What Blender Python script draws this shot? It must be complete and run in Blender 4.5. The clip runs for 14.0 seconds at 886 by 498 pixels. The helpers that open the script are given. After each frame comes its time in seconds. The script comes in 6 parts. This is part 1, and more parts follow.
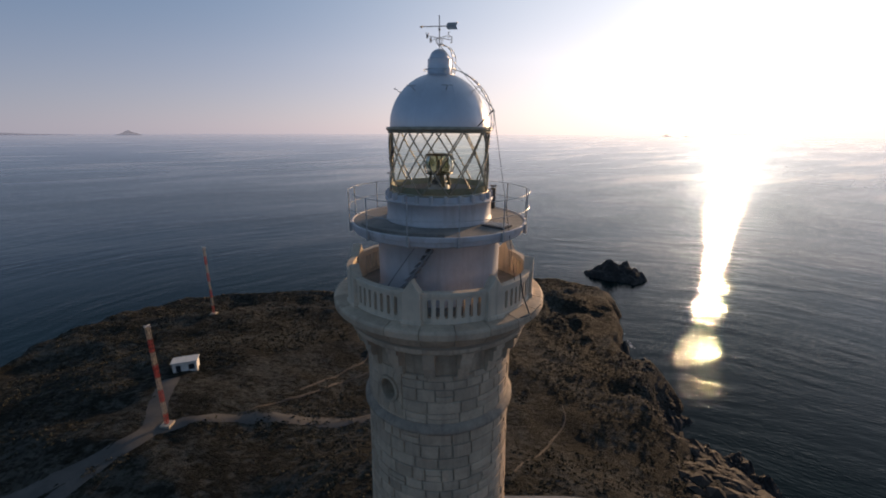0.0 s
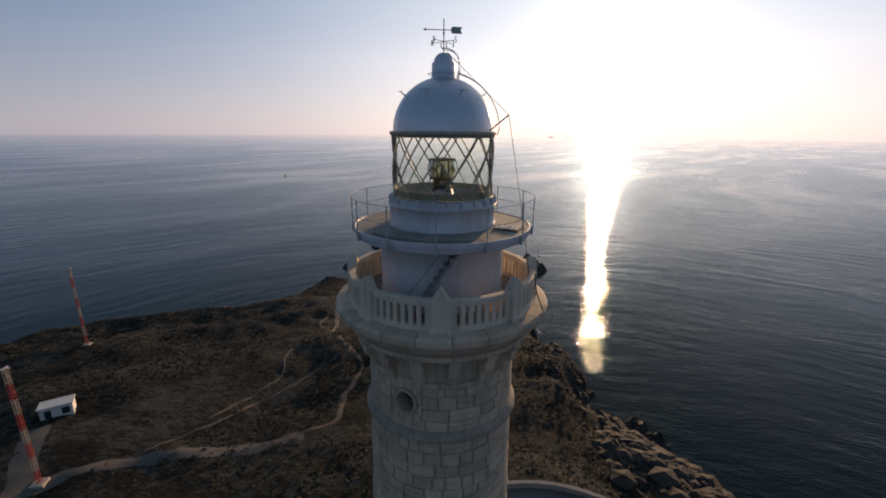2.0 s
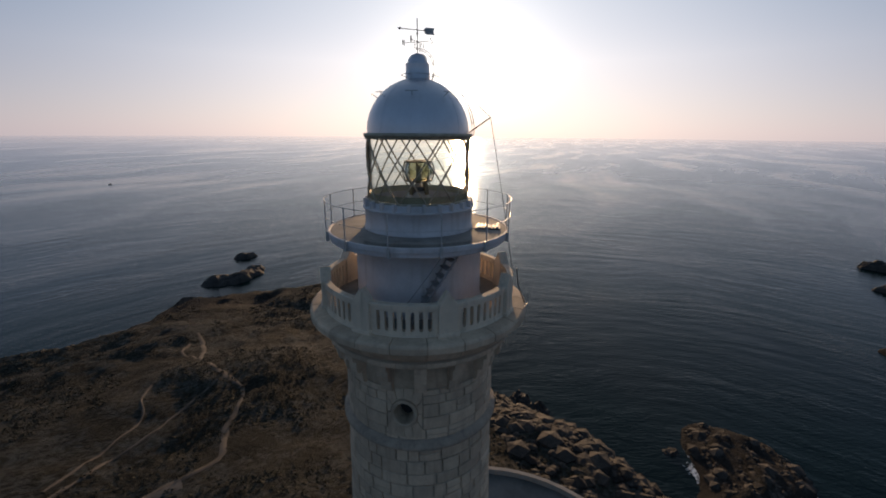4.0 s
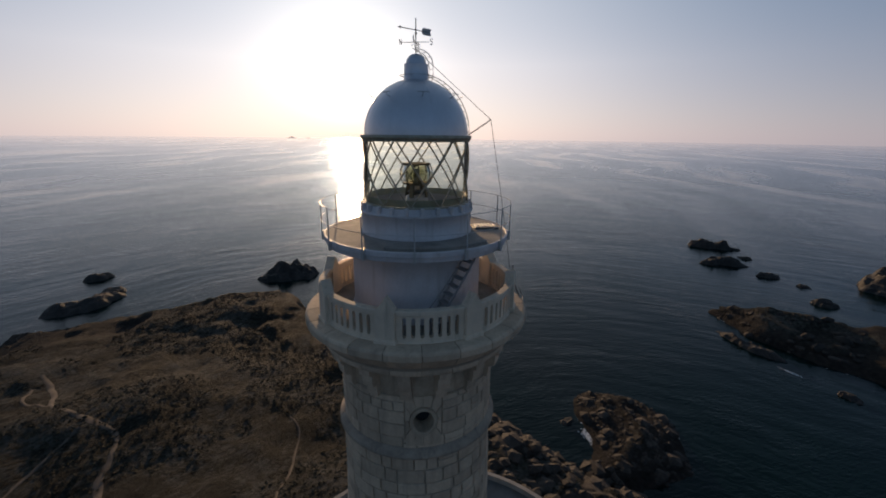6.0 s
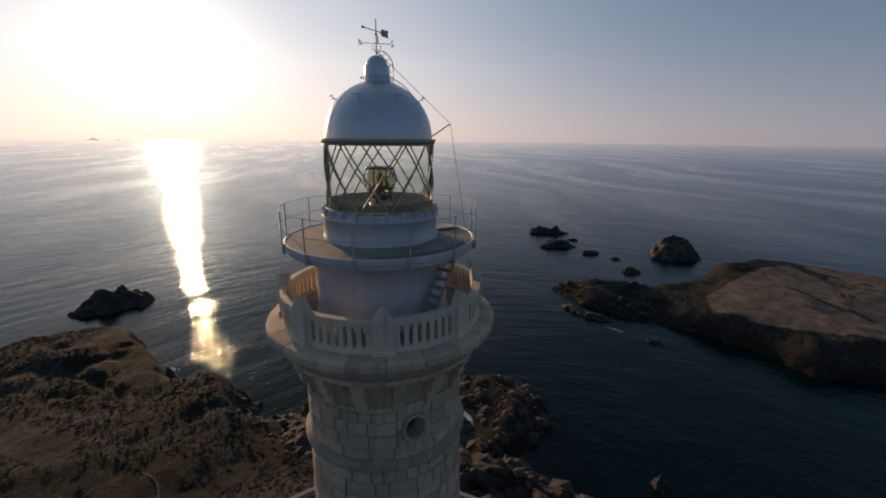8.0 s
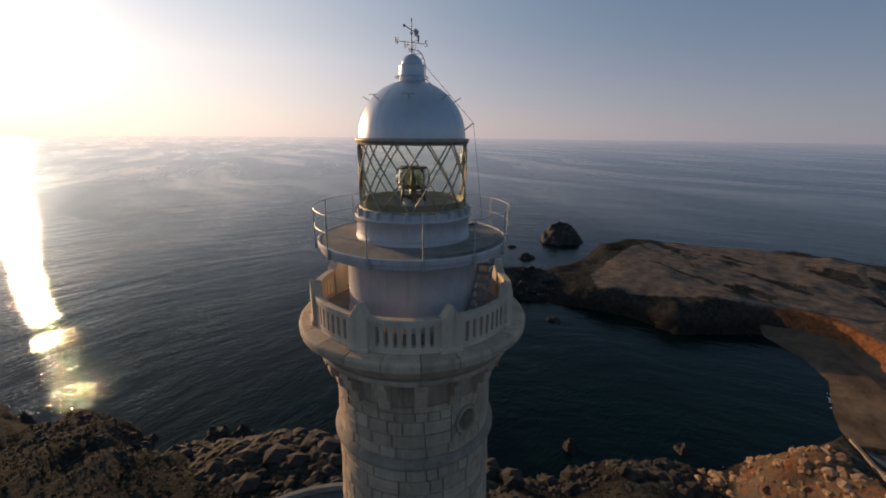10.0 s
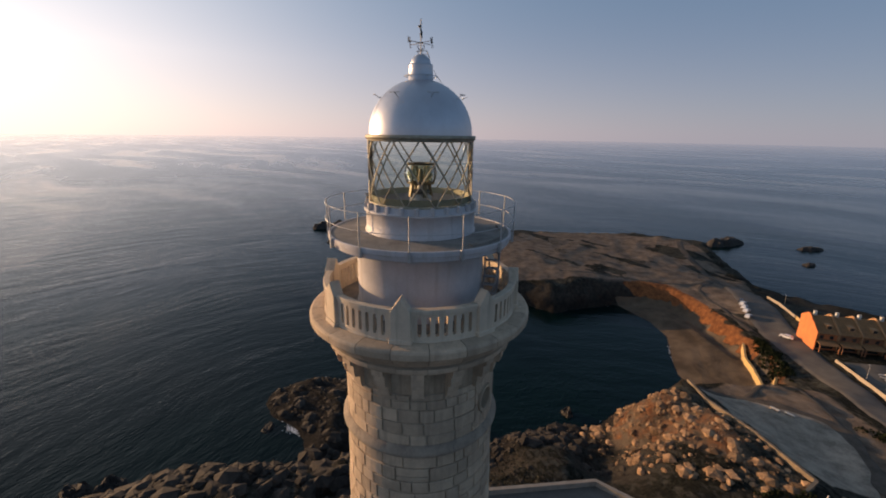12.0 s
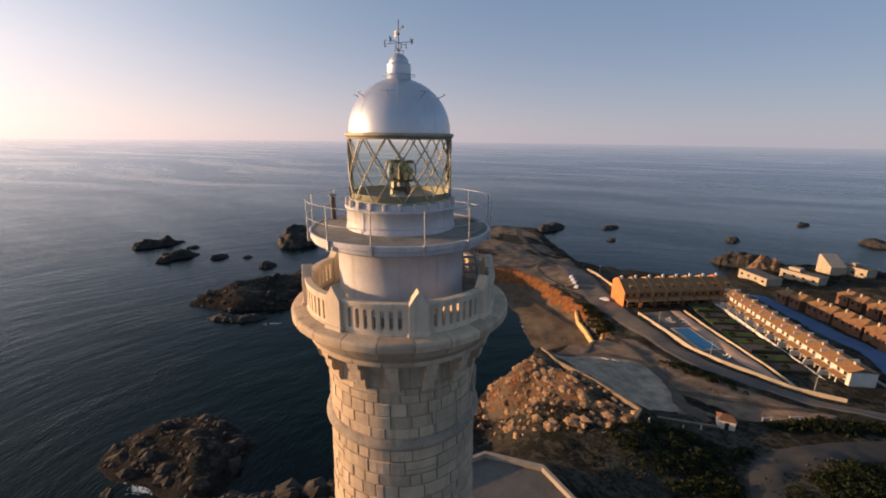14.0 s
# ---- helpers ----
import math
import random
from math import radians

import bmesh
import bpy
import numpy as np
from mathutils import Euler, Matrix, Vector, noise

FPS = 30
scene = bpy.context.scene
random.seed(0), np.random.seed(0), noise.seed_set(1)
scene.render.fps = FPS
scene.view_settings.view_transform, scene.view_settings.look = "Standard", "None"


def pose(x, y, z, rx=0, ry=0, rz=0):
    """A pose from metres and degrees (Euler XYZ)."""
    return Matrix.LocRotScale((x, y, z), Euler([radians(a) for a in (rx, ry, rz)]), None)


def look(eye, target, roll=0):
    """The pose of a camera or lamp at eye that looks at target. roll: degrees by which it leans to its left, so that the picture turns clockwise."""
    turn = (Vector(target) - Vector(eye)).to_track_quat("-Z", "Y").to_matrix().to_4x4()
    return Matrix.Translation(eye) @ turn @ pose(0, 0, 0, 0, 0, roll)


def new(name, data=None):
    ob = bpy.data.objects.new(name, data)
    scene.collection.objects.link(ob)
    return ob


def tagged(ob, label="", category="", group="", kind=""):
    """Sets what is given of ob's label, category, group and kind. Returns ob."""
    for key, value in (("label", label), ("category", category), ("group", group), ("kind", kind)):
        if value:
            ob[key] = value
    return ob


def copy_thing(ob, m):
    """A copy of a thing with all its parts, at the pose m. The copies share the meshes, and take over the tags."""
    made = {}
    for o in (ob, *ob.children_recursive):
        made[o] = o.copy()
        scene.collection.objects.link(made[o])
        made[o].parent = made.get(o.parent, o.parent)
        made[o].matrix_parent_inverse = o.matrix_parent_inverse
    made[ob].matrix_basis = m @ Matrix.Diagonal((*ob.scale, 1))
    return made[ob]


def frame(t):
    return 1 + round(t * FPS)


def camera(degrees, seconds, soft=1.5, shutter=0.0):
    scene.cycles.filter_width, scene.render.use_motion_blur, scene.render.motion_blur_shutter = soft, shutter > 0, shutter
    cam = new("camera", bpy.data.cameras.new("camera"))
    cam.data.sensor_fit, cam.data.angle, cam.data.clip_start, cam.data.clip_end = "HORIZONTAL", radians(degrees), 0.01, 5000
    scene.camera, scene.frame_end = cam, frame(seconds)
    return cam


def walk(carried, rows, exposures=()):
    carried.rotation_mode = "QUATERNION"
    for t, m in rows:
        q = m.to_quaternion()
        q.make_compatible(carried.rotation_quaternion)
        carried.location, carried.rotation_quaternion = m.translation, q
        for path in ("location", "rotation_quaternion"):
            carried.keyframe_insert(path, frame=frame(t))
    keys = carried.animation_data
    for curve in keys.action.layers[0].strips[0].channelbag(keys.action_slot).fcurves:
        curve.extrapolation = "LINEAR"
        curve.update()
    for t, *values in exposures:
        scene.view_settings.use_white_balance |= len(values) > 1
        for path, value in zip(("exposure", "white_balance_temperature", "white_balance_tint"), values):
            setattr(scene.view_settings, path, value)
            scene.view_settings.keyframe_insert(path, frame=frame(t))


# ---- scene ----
cam = camera(93.24, 14.0, 1.9)
# seconds, eye in metres (the tower's axis is the origin, z = 0 the sea), Euler angles in degrees
PATH = [
    (0.0, 0.158, -12.680, 83.500, 74.095, -0.258, 0.220),
    (0.5, -0.616, -12.585, 83.498, 74.183, -0.416, -3.780),
    (1.0, -1.335, -12.509, 83.508, 74.263, -0.433, -7.190),
    (1.5, -2.102, -12.361, 83.541, 74.307, -0.448, -10.151),
    (2.0, -2.831, -12.187, 83.577, 74.300, -0.464, -13.071),
    (2.5, -3.602, -11.944, 83.594, 74.339, -0.520, -16.991),
    (3.0, -4.332, -11.655, 83.619, 74.327, -0.465, -21.971),
    (5.5, -7.665, -9.383, 83.570, 74.670, -0.590, -42.380),
    (6.0, -8.212, -8.845, 83.601, 74.686, -0.678, -46.389),
    (6.5, -8.757, -8.287, 83.631, 74.770, -0.603, -52.548),
    (7.0, -9.198, -7.669, 83.647, 74.849, -0.646, -58.027),
    (7.5, -9.625, -7.002, 83.645, 74.938, -0.627, -62.656),
    (8.0, -10.012, -6.333, 83.636, 75.010, -0.580, -66.095),
    (10.5, -11.648, -1.906, 83.712, 74.510, -0.661, -83.484),
    (11.0, -11.854, -1.066, 83.670, 74.576, -0.747, -86.720),
    (11.5, -12.024, -0.108, 83.628, 74.638, -0.784, -91.436),
    (12.0, -12.105, 0.791, 83.613, 74.652, -0.884, -96.665),
    (12.5, -12.103, 1.680, 83.563, 74.817, -0.877, -102.042),
    (13.0, -12.011, 2.676, 83.534, 74.919, -0.818, -108.000),
    (13.5, -11.815, 3.579, 83.496, 75.036, -0.730, -113.089),
    (14.0, -11.553, 4.546, 83.468, 75.103, -0.659, -117.168),
]
EXPOSURE = [(0.0, 0.14, 7000, 13), (3.0, 0.0, 7000, 12), (5.5, -0.17, 7000, 12), (6.5, -0.2, 7000, 12), (8.0, -0.2, 7250, 12), (10.5, -0.04, 7400, 12), (11.0, 0.0, 7450, 12), (12.0, 0.28, 7700, 15), (13.0, 0.5, 7950, 16), (14.0, 0.63, 8050, 17)]
walk(cam, [(t, pose(x, y, z, rx, ry, rz)) for t, x, y, z, rx, ry, rz in PATH], EXPOSURE)

# ---- sky and sun ----
SUN_AZ, SUN_EL = 56.0, 6.5          # degrees from +x towards +y, degrees up
sun_way = Vector((math.cos(radians(SUN_AZ)) * math.cos(radians(SUN_EL)), math.sin(radians(SUN_AZ)) * math.cos(radians(SUN_EL)), math.sin(radians(SUN_EL))))


def node(tree, kind, operation="", data_type="", blend_type="", use_clamp=False):
    n = tree.nodes.new(kind)
    if operation:
        n.operation = operation
    if data_type:
        n.data_type = data_type
    if blend_type:
        n.blend_type = blend_type
    if use_clamp:
        n.use_clamp = True
    return n


def math_node(tree, op, a, b=0.0, clamp=False):
    m = node(tree, "ShaderNodeMath", operation=op, use_clamp=clamp)
    for sock, v in zip(m.inputs, (a, b)):
        if isinstance(v, (int, float)):
            sock.default_value = v
        else:
            tree.links.new(v, sock)
    return m.outputs[0]


def make_world():
    """A clear sky at sunrise: blue above, a pale rosy haze along the horizon, a wide bright aureole round the low sun."""
    world = bpy.data.worlds.new("sky")
    scene.world = world
    world.use_nodes = True
    t = world.node_tree
    t.nodes.clear()
    out = node(t, "ShaderNodeOutputWorld")
    sky = node(t, "ShaderNodeTexSky")
    sky.sky_type, sky.sun_disc, sky.sun_elevation, sky.sun_rotation = "NISHITA", False, radians(SUN_EL), radians(90 - SUN_AZ)
    sky.altitude, sky.air_density, sky.dust_density, sky.ozone_density = 80, 1.2, 0.1, 6.0
    clear = node(t, "ShaderNodeBackground")
    clear.inputs["Strength"].default_value = 0.033
    t.links.new(sky.outputs["Color"], clear.inputs["Color"])
    way = node(t, "ShaderNodeTexCoord").outputs["Generated"]

    def fall(value, width, power):
        """exp(-(value / width) ** power)"""
        p = math_node(t, "POWER", math_node(t, "DIVIDE", value, width), power)
        return math_node(t, "EXPONENT", math_node(t, "MULTIPLY", p, -1.0))

    dot = node(t, "ShaderNodeVectorMath", operation="DOT_PRODUCT")
    dot.inputs[1].default_value = sun_way
    t.links.new(way, dot.inputs[0])
    off = math_node(t, "ARCCOSINE", dot.outputs["Value"])
    sep = node(t, "ShaderNodeSeparateXYZ")
    t.links.new(way, sep.inputs[0])
    up = math_node(t, "ABSOLUTE", sep.outputs["Z"])
    layers = [clear]
    haze = math_node(t, "MULTIPLY", fall(up, 0.165, 1.5), math_node(t, "ADD", math_node(t, "MULTIPLY", fall(off, 1.1, 2.0), 0.80), 0.205))
    # the glow is dimmed by the thick air close to the horizon
    thin = math_node(t, "DIVIDE", math_node(t, "ADD", sep.outputs["Z"], 0.005), 0.15, True)
    for colour, fac, strength in (((0.29, 0.53, 0.90), fall(up, 2.5, 1.0), 0.32),
                                  ((1.0, 0.61, 0.44), haze, 0.54),
                                  ((1.0, 0.74, 0.42), math_node(t, "MULTIPLY", fall(off, 0.5, 2.0), fall(up, 0.13, 2.0)), 0.34),
                                  ((0.47, 0.75, 1.0), fall(off, 0.9, 2.0), 0.19),
                                  ((1.0, 0.86, 0.72), math_node(t, "MULTIPLY", fall(off, 0.75, 2.0), thin), 0.11),
                                  ((1.0, 0.89, 0.76), math_node(t, "MULTIPLY", fall(off, 0.58, 2.0), math_node(t, "ADD", math_node(t, "MULTIPLY", thin, 0.8), 0.2)), 0.46),
                                  ((1.0, 0.93, 0.80), math_node(t, "MULTIPLY", thin, fall(off, 0.15, 2.0)), 0.7),
                                  ((1.0, 0.95, 0.86), math_node(t, "MULTIPLY", thin, fall(off, 0.06, 2.0)), 4.0)):
        back = node(t, "ShaderNodeBackground")
        back.inputs["Color"].default_value = (*colour, 1)
        t.links.new(math_node(t, "MULTIPLY", fac, strength), back.inputs["Strength"])
        layers.append(back)
    total = layers[0].outputs[0]
    for layer in layers[1:]:
        add = node(t, "ShaderNodeAddShader")
        t.links.new(total, add.inputs[0])
        t.links.new(layer.outputs[0], add.inputs[1])
        total = add.outputs[0]
    t.links.new(total, out.inputs["Surface"])


make_world()
sun_data = bpy.data.lights.new("sun", "SUN")
sun_data.energy, sun_data.angle, sun_data.color = 4.7, radians(0.55), (1.0, 0.67, 0.39)
sun = new("sun", sun_data)
sun.matrix_world = look((0, 0, 0), -sun_way)
sun.location = (60, 90, 160)


# ---- materials ----
def ramp(tree, fac, stops):
    r = node(tree, "ShaderNodeValToRGB")
    tree.links.new(fac, r.inputs["Fac"])
    while len(r.color_ramp.elements) < len(stops):
        r.color_ramp.elements.new(0.5)
    for e, (p, c) in zip(r.color_ramp.elements, stops):
        e.position, e.color = p, (*c, 1) if len(c) == 3 else c
    return r.outputs["Color"]


def noise_tex(tree, vec, scale, detail=4.0, rough=0.6, stretch=None):
    if stretch:
        m = node(tree, "ShaderNodeMapping")
        m.inputs["Scale"].default_value = stretch
        tree.links.new(vec, m.inputs["Vector"])
        vec = m.outputs["Vector"]
    n = node(tree, "ShaderNodeTexNoise")
    n.inputs["Scale"].default_value, n.inputs["Detail"].default_value, n.inputs["Roughness"].default_value = scale, detail, rough
    tree.links.new(vec, n.inputs["Vector"])
    return n.outputs["Fac"]


def mix_col(tree, fac, a, b, mode="MIX"):
    m = node(tree, "ShaderNodeMix", data_type="RGBA", blend_type=mode)
    for sock, v in ((m.inputs[0], fac), (m.inputs[6], a), (m.inputs[7], b)):
        if isinstance(v, (int, float)):
            sock.default_value = v
        elif isinstance(v, tuple):
            sock.default_value = (*v, 1)
        else:
            tree.links.new(v, sock)
    return m.outputs[2]


def begin(name):
    mat = bpy.data.materials.new(name)
    mat.use_nodes = True
    t = mat.node_tree
    t.nodes.clear()
    out = node(t, "ShaderNodeOutputMaterial")
    b = node(t, "ShaderNodeBsdfPrincipled")
    t.links.new(b.outputs[0], out.inputs["Surface"])
    coord = node(t, "ShaderNodeTexCoord").outputs["Object"]
    return mat, t, b, coord, out


def relief(t, b, height, strength, distance):
    bump = node(t, "ShaderNodeBump")
    bump.inputs["Strength"].default_value, bump.inputs["Distance"].default_value = strength, distance
    t.links.new(height, bump.inputs["Height"])
    t.links.new(bump.outputs["Normal"], b.inputs["Normal"])


def surface(name, colour, colour2=None, scale=3.0, fine=25.0, rough=0.8, metal=0.0, bump=0.3, depth=0.01, stain=None, random_amount=0.0, spec=0.5, world_space=False, island=0.0):
    """A weathered surface: two colours mixed at two scales, optional vertical stains, a random tone per object."""
    mat, t, b, coord, _ = begin(name)
    if world_space:
        coord = node(t, "ShaderNodeNewGeometry").outputs["Position"]
    colour2 = colour2 or tuple(c * 0.78 for c in colour)
    big = noise_tex(t, coord, scale, 5.0, 0.62)
    small = noise_tex(t, coord, fine, 5.0, 0.7)
    both = math_node(t, "ADD", math_node(t, "MULTIPLY", big, 0.65), math_node(t, "MULTIPLY", small, 0.35))
    col = ramp(t, both, [(0.36, colour2), (0.62, colour)])
    if stain:
        streak = noise_tex(t, coord, 1.0, 4.0, 0.6, stretch=(5.0, 5.0, 0.5))
        col = mix_col(t, ramp(t, streak, [(0.52, (0, 0, 0)), (0.72, (0.75, 0.75, 0.75))]), col, stain)
    if random_amount:
        info = node(t, "ShaderNodeObjectInfo")
        tone = node(t, "ShaderNodeHueSaturation")
        r = math_node(t, "ADD", math_node(t, "MULTIPLY", info.outputs["Random"], random_amount), 1.0 - random_amount * 0.5)
        t.links.new(r, tone.inputs["Value"])
        t.links.new(col, tone.inputs["Color"])
        col = tone.outputs["Color"]
    if island:
        geo = node(t, "ShaderNodeNewGeometry")
        tone = node(t, "ShaderNodeHueSaturation")
        t.links.new(math_node(t, "ADD", math_node(t, "MULTIPLY", geo.outputs["Random Per Island"], island), 1.0 - island * 0.5), tone.inputs["Value"])
        t.links.new(col, tone.inputs["Color"])
        col = tone.outputs["Color"]
    t.links.new(col, b.inputs["Base Color"])
    b.inputs["Metallic"].default_value = metal
    b.inputs["Specular IOR Level"].default_value = spec
    t.links.new(math_node(t, "ADD", math_node(t, "MULTIPLY", small, 0.25), rough - 0.125, True), b.inputs["Roughness"])
    if bump:
        relief(t, b, both, bump, depth)
    return mat


def make_sea():
    """Dark deep water: a fresnel gloss over near-black, ripples at three sizes, calm lanes between ruffled patches."""
    mat = bpy.data.materials.new("sea_water")
    mat.use_nodes = True
    t = mat.node_tree
    t.nodes.clear()
    out = node(t, "ShaderNodeOutputMaterial")
    pos = node(t, "ShaderNodeNewGeometry").outputs["Position"]
    deep = node(t, "ShaderNodeBsdfDiffuse")
    depth = noise_tex(t, pos, 0.012, 3.0, 0.5)
    t.links.new(ramp(t, depth, [(0.3, (0.0008, 0.006, 0.0062)), (0.7, (0.0014, 0.0105, 0.0098))]), deep.inputs["Color"])
    # the swell bends round the cape: crests follow the distance from it, a long way out
    xyz = node(t, "ShaderNodeSeparateXYZ")
    t.links.new(pos, xyz.inputs[0])
    far = node(t, "ShaderNodeVectorMath", operation="LENGTH")
    t.links.new(pos, far.inputs[0])
    dist = far.outputs["Value"]
    bend = math_node(t, "MULTIPLY", math_node(t, "SUBTRACT", noise_tex(t, pos, 0.006, 2.0, 0.5), 0.5), 60.0)
    angle = math_node(t, "ARCTAN2", xyz.outputs["Y"], xyz.outputs["X"])
    bent = node(t, "ShaderNodeCombineXYZ")
    t.links.new(math_node(t, "MULTIPLY", angle, 260.0), bent.inputs["X"])
    t.links.new(math_node(t, "ADD", math_node(t, "ADD", dist, bend), math_node(t, "MULTIPLY", angle, 45.0)), bent.inputs["Y"])
    p = bent.outputs["Vector"]
    swell = noise_tex(t, p, 0.05, 3.0, 0.5, stretch=(0.55, 2.6, 1.0))
    chop = noise_tex(t, p, 0.15, 3.0, 0.6, stretch=(0.9, 2.0, 1.0))
    fine = noise_tex(t, p, 0.75, 2.5, 0.6, stretch=(0.8, 1.6, 1.0))
    # long curved slicks and ruffled patches
    warp = node(t, "ShaderNodeTexNoise")
    warp.inputs["Scale"].default_value, warp.inputs["Detail"].default_value = 0.0016, 2.0
    t.links.new(pos, warp.inputs["Vector"])
    push = node(t, "ShaderNodeVectorMath", operation="MULTIPLY_ADD")
    push.inputs[1].default_value = (420, 420, 0)
    t.links.new(warp.outputs["Color"], push.inputs[0])
    t.links.new(pos, push.inputs[2])
    veer = node(t, "ShaderNodeMapping")
    veer.inputs["Rotation"].default_value = (0, 0, radians(-38))
    t.links.new(push.outputs["Vector"], veer.inputs["Vector"])
    patch = noise_tex(t, veer.outputs["Vector"], 0.0021, 4.0, 0.55, stretch=(1.0, 4.5, 1.0))
    calm = ramp(t, patch, [(0.40, (0.35, 0.35, 0.35)), (0.47, (0.8, 0.8, 0.8)), (0.60, (1, 1, 1))])
    gusts = ramp(t, noise_tex(t, p, 0.016, 3.0, 0.6, stretch=(0.7, 2.2, 1.0)), [(0.36, (0.6, 0.6, 0.6)), (0.52, (1.0, 1.0, 1.0)), (0.70, (1.45, 1.45, 1.45))])
    # a second train of ripples that runs from the sunrise
    cross = node(t, "ShaderNodeMapping")
    cross.inputs["Rotation"].default_value = (0, 0, radians(32))
    t.links.new(pos, cross.inputs["Vector"])
    train = noise_tex(t, cross.outputs["Vector"], 0.42, 2.5, 0.6, stretch=(1.0, 2.6, 1.0))
    chop = math_node(t, "ADD", chop, math_node(t, "MULTIPLY", train, 1.0))
    small = math_node(t, "ADD", math_node(t, "MULTIPLY", chop, 0.26), math_node(t, "MULTIPLY", fine, 0.08))
    h = math_node(t, "ADD", math_node(t, "MULTIPLY", swell, 0.7), math_node(t, "MULTIPLY", small, gusts))
    # far out the ripples are too small to tell apart and turn into gloss
    merge = math_node(t, "SUBTRACT", 1.0, math_node(t, "EXPONENT", math_node(t, "DIVIDE", dist, -800.0)))
    bump = node(t, "ShaderNodeBump")
    bump.inputs["Distance"].default_value = 1.0
    calm = math_node(t, "SUBTRACT", 1.0, math_node(t, "MULTIPLY", math_node(t, "SUBTRACT", 1.0, calm), merge))
    t.links.new(math_node(t, "MULTIPLY", calm, math_node(t, "SUBTRACT", 0.60, math_node(t, "MULTIPLY", merge, 0.28)), True), bump.inputs["Strength"])
    t.links.new(h, bump.inputs["Height"])
    gloss = node(t, "ShaderNodeBsdfGlossy")
    # the slicks' paler reflection of the horizon is put into the gloss colour
    t.links.new(ramp(t, patch, [(0.38, (1.0, 1.0, 1.0)), (0.46, (0.86, 0.90, 0.93)), (0.60, (0.74, 0.79, 0.82))]), gloss.inputs["Color"])
    gloss.distribution = "BECKMANN"
    t.links.new(math_node(t, "MULTIPLY", ramp(t, patch, [(0.40, (0.7, 0.7, 0.7)), (0.52, (1, 1, 1))]), math_node(t, "ADD", math_node(t, "MULTIPLY", merge, 0.33), 0.05)), gloss.inputs["Roughness"])
    fres = node(t, "ShaderNodeFresnel")
    fres.inputs["IOR"].default_value = 1.205
    for n in (gloss, fres, deep):
        t.links.new(bump.outputs["Normal"], n.inputs["Normal"])
    water = node(t, "ShaderNodeMixShader")
    t.links.new(fres.outputs[0], water.inputs[0])
    t.links.new(deep.outputs[0], water.inputs[1])
    t.links.new(gloss.outputs[0], water.inputs[2])
    # miles of haze put into the shader: far water turns transparent, sky's colour shows
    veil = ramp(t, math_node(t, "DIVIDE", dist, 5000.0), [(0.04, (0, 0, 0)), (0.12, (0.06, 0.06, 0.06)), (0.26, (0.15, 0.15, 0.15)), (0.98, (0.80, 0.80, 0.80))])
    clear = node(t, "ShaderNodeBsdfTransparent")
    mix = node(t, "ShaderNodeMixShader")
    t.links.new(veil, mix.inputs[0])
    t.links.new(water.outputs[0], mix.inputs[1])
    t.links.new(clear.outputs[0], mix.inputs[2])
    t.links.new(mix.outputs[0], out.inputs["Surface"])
    return mat


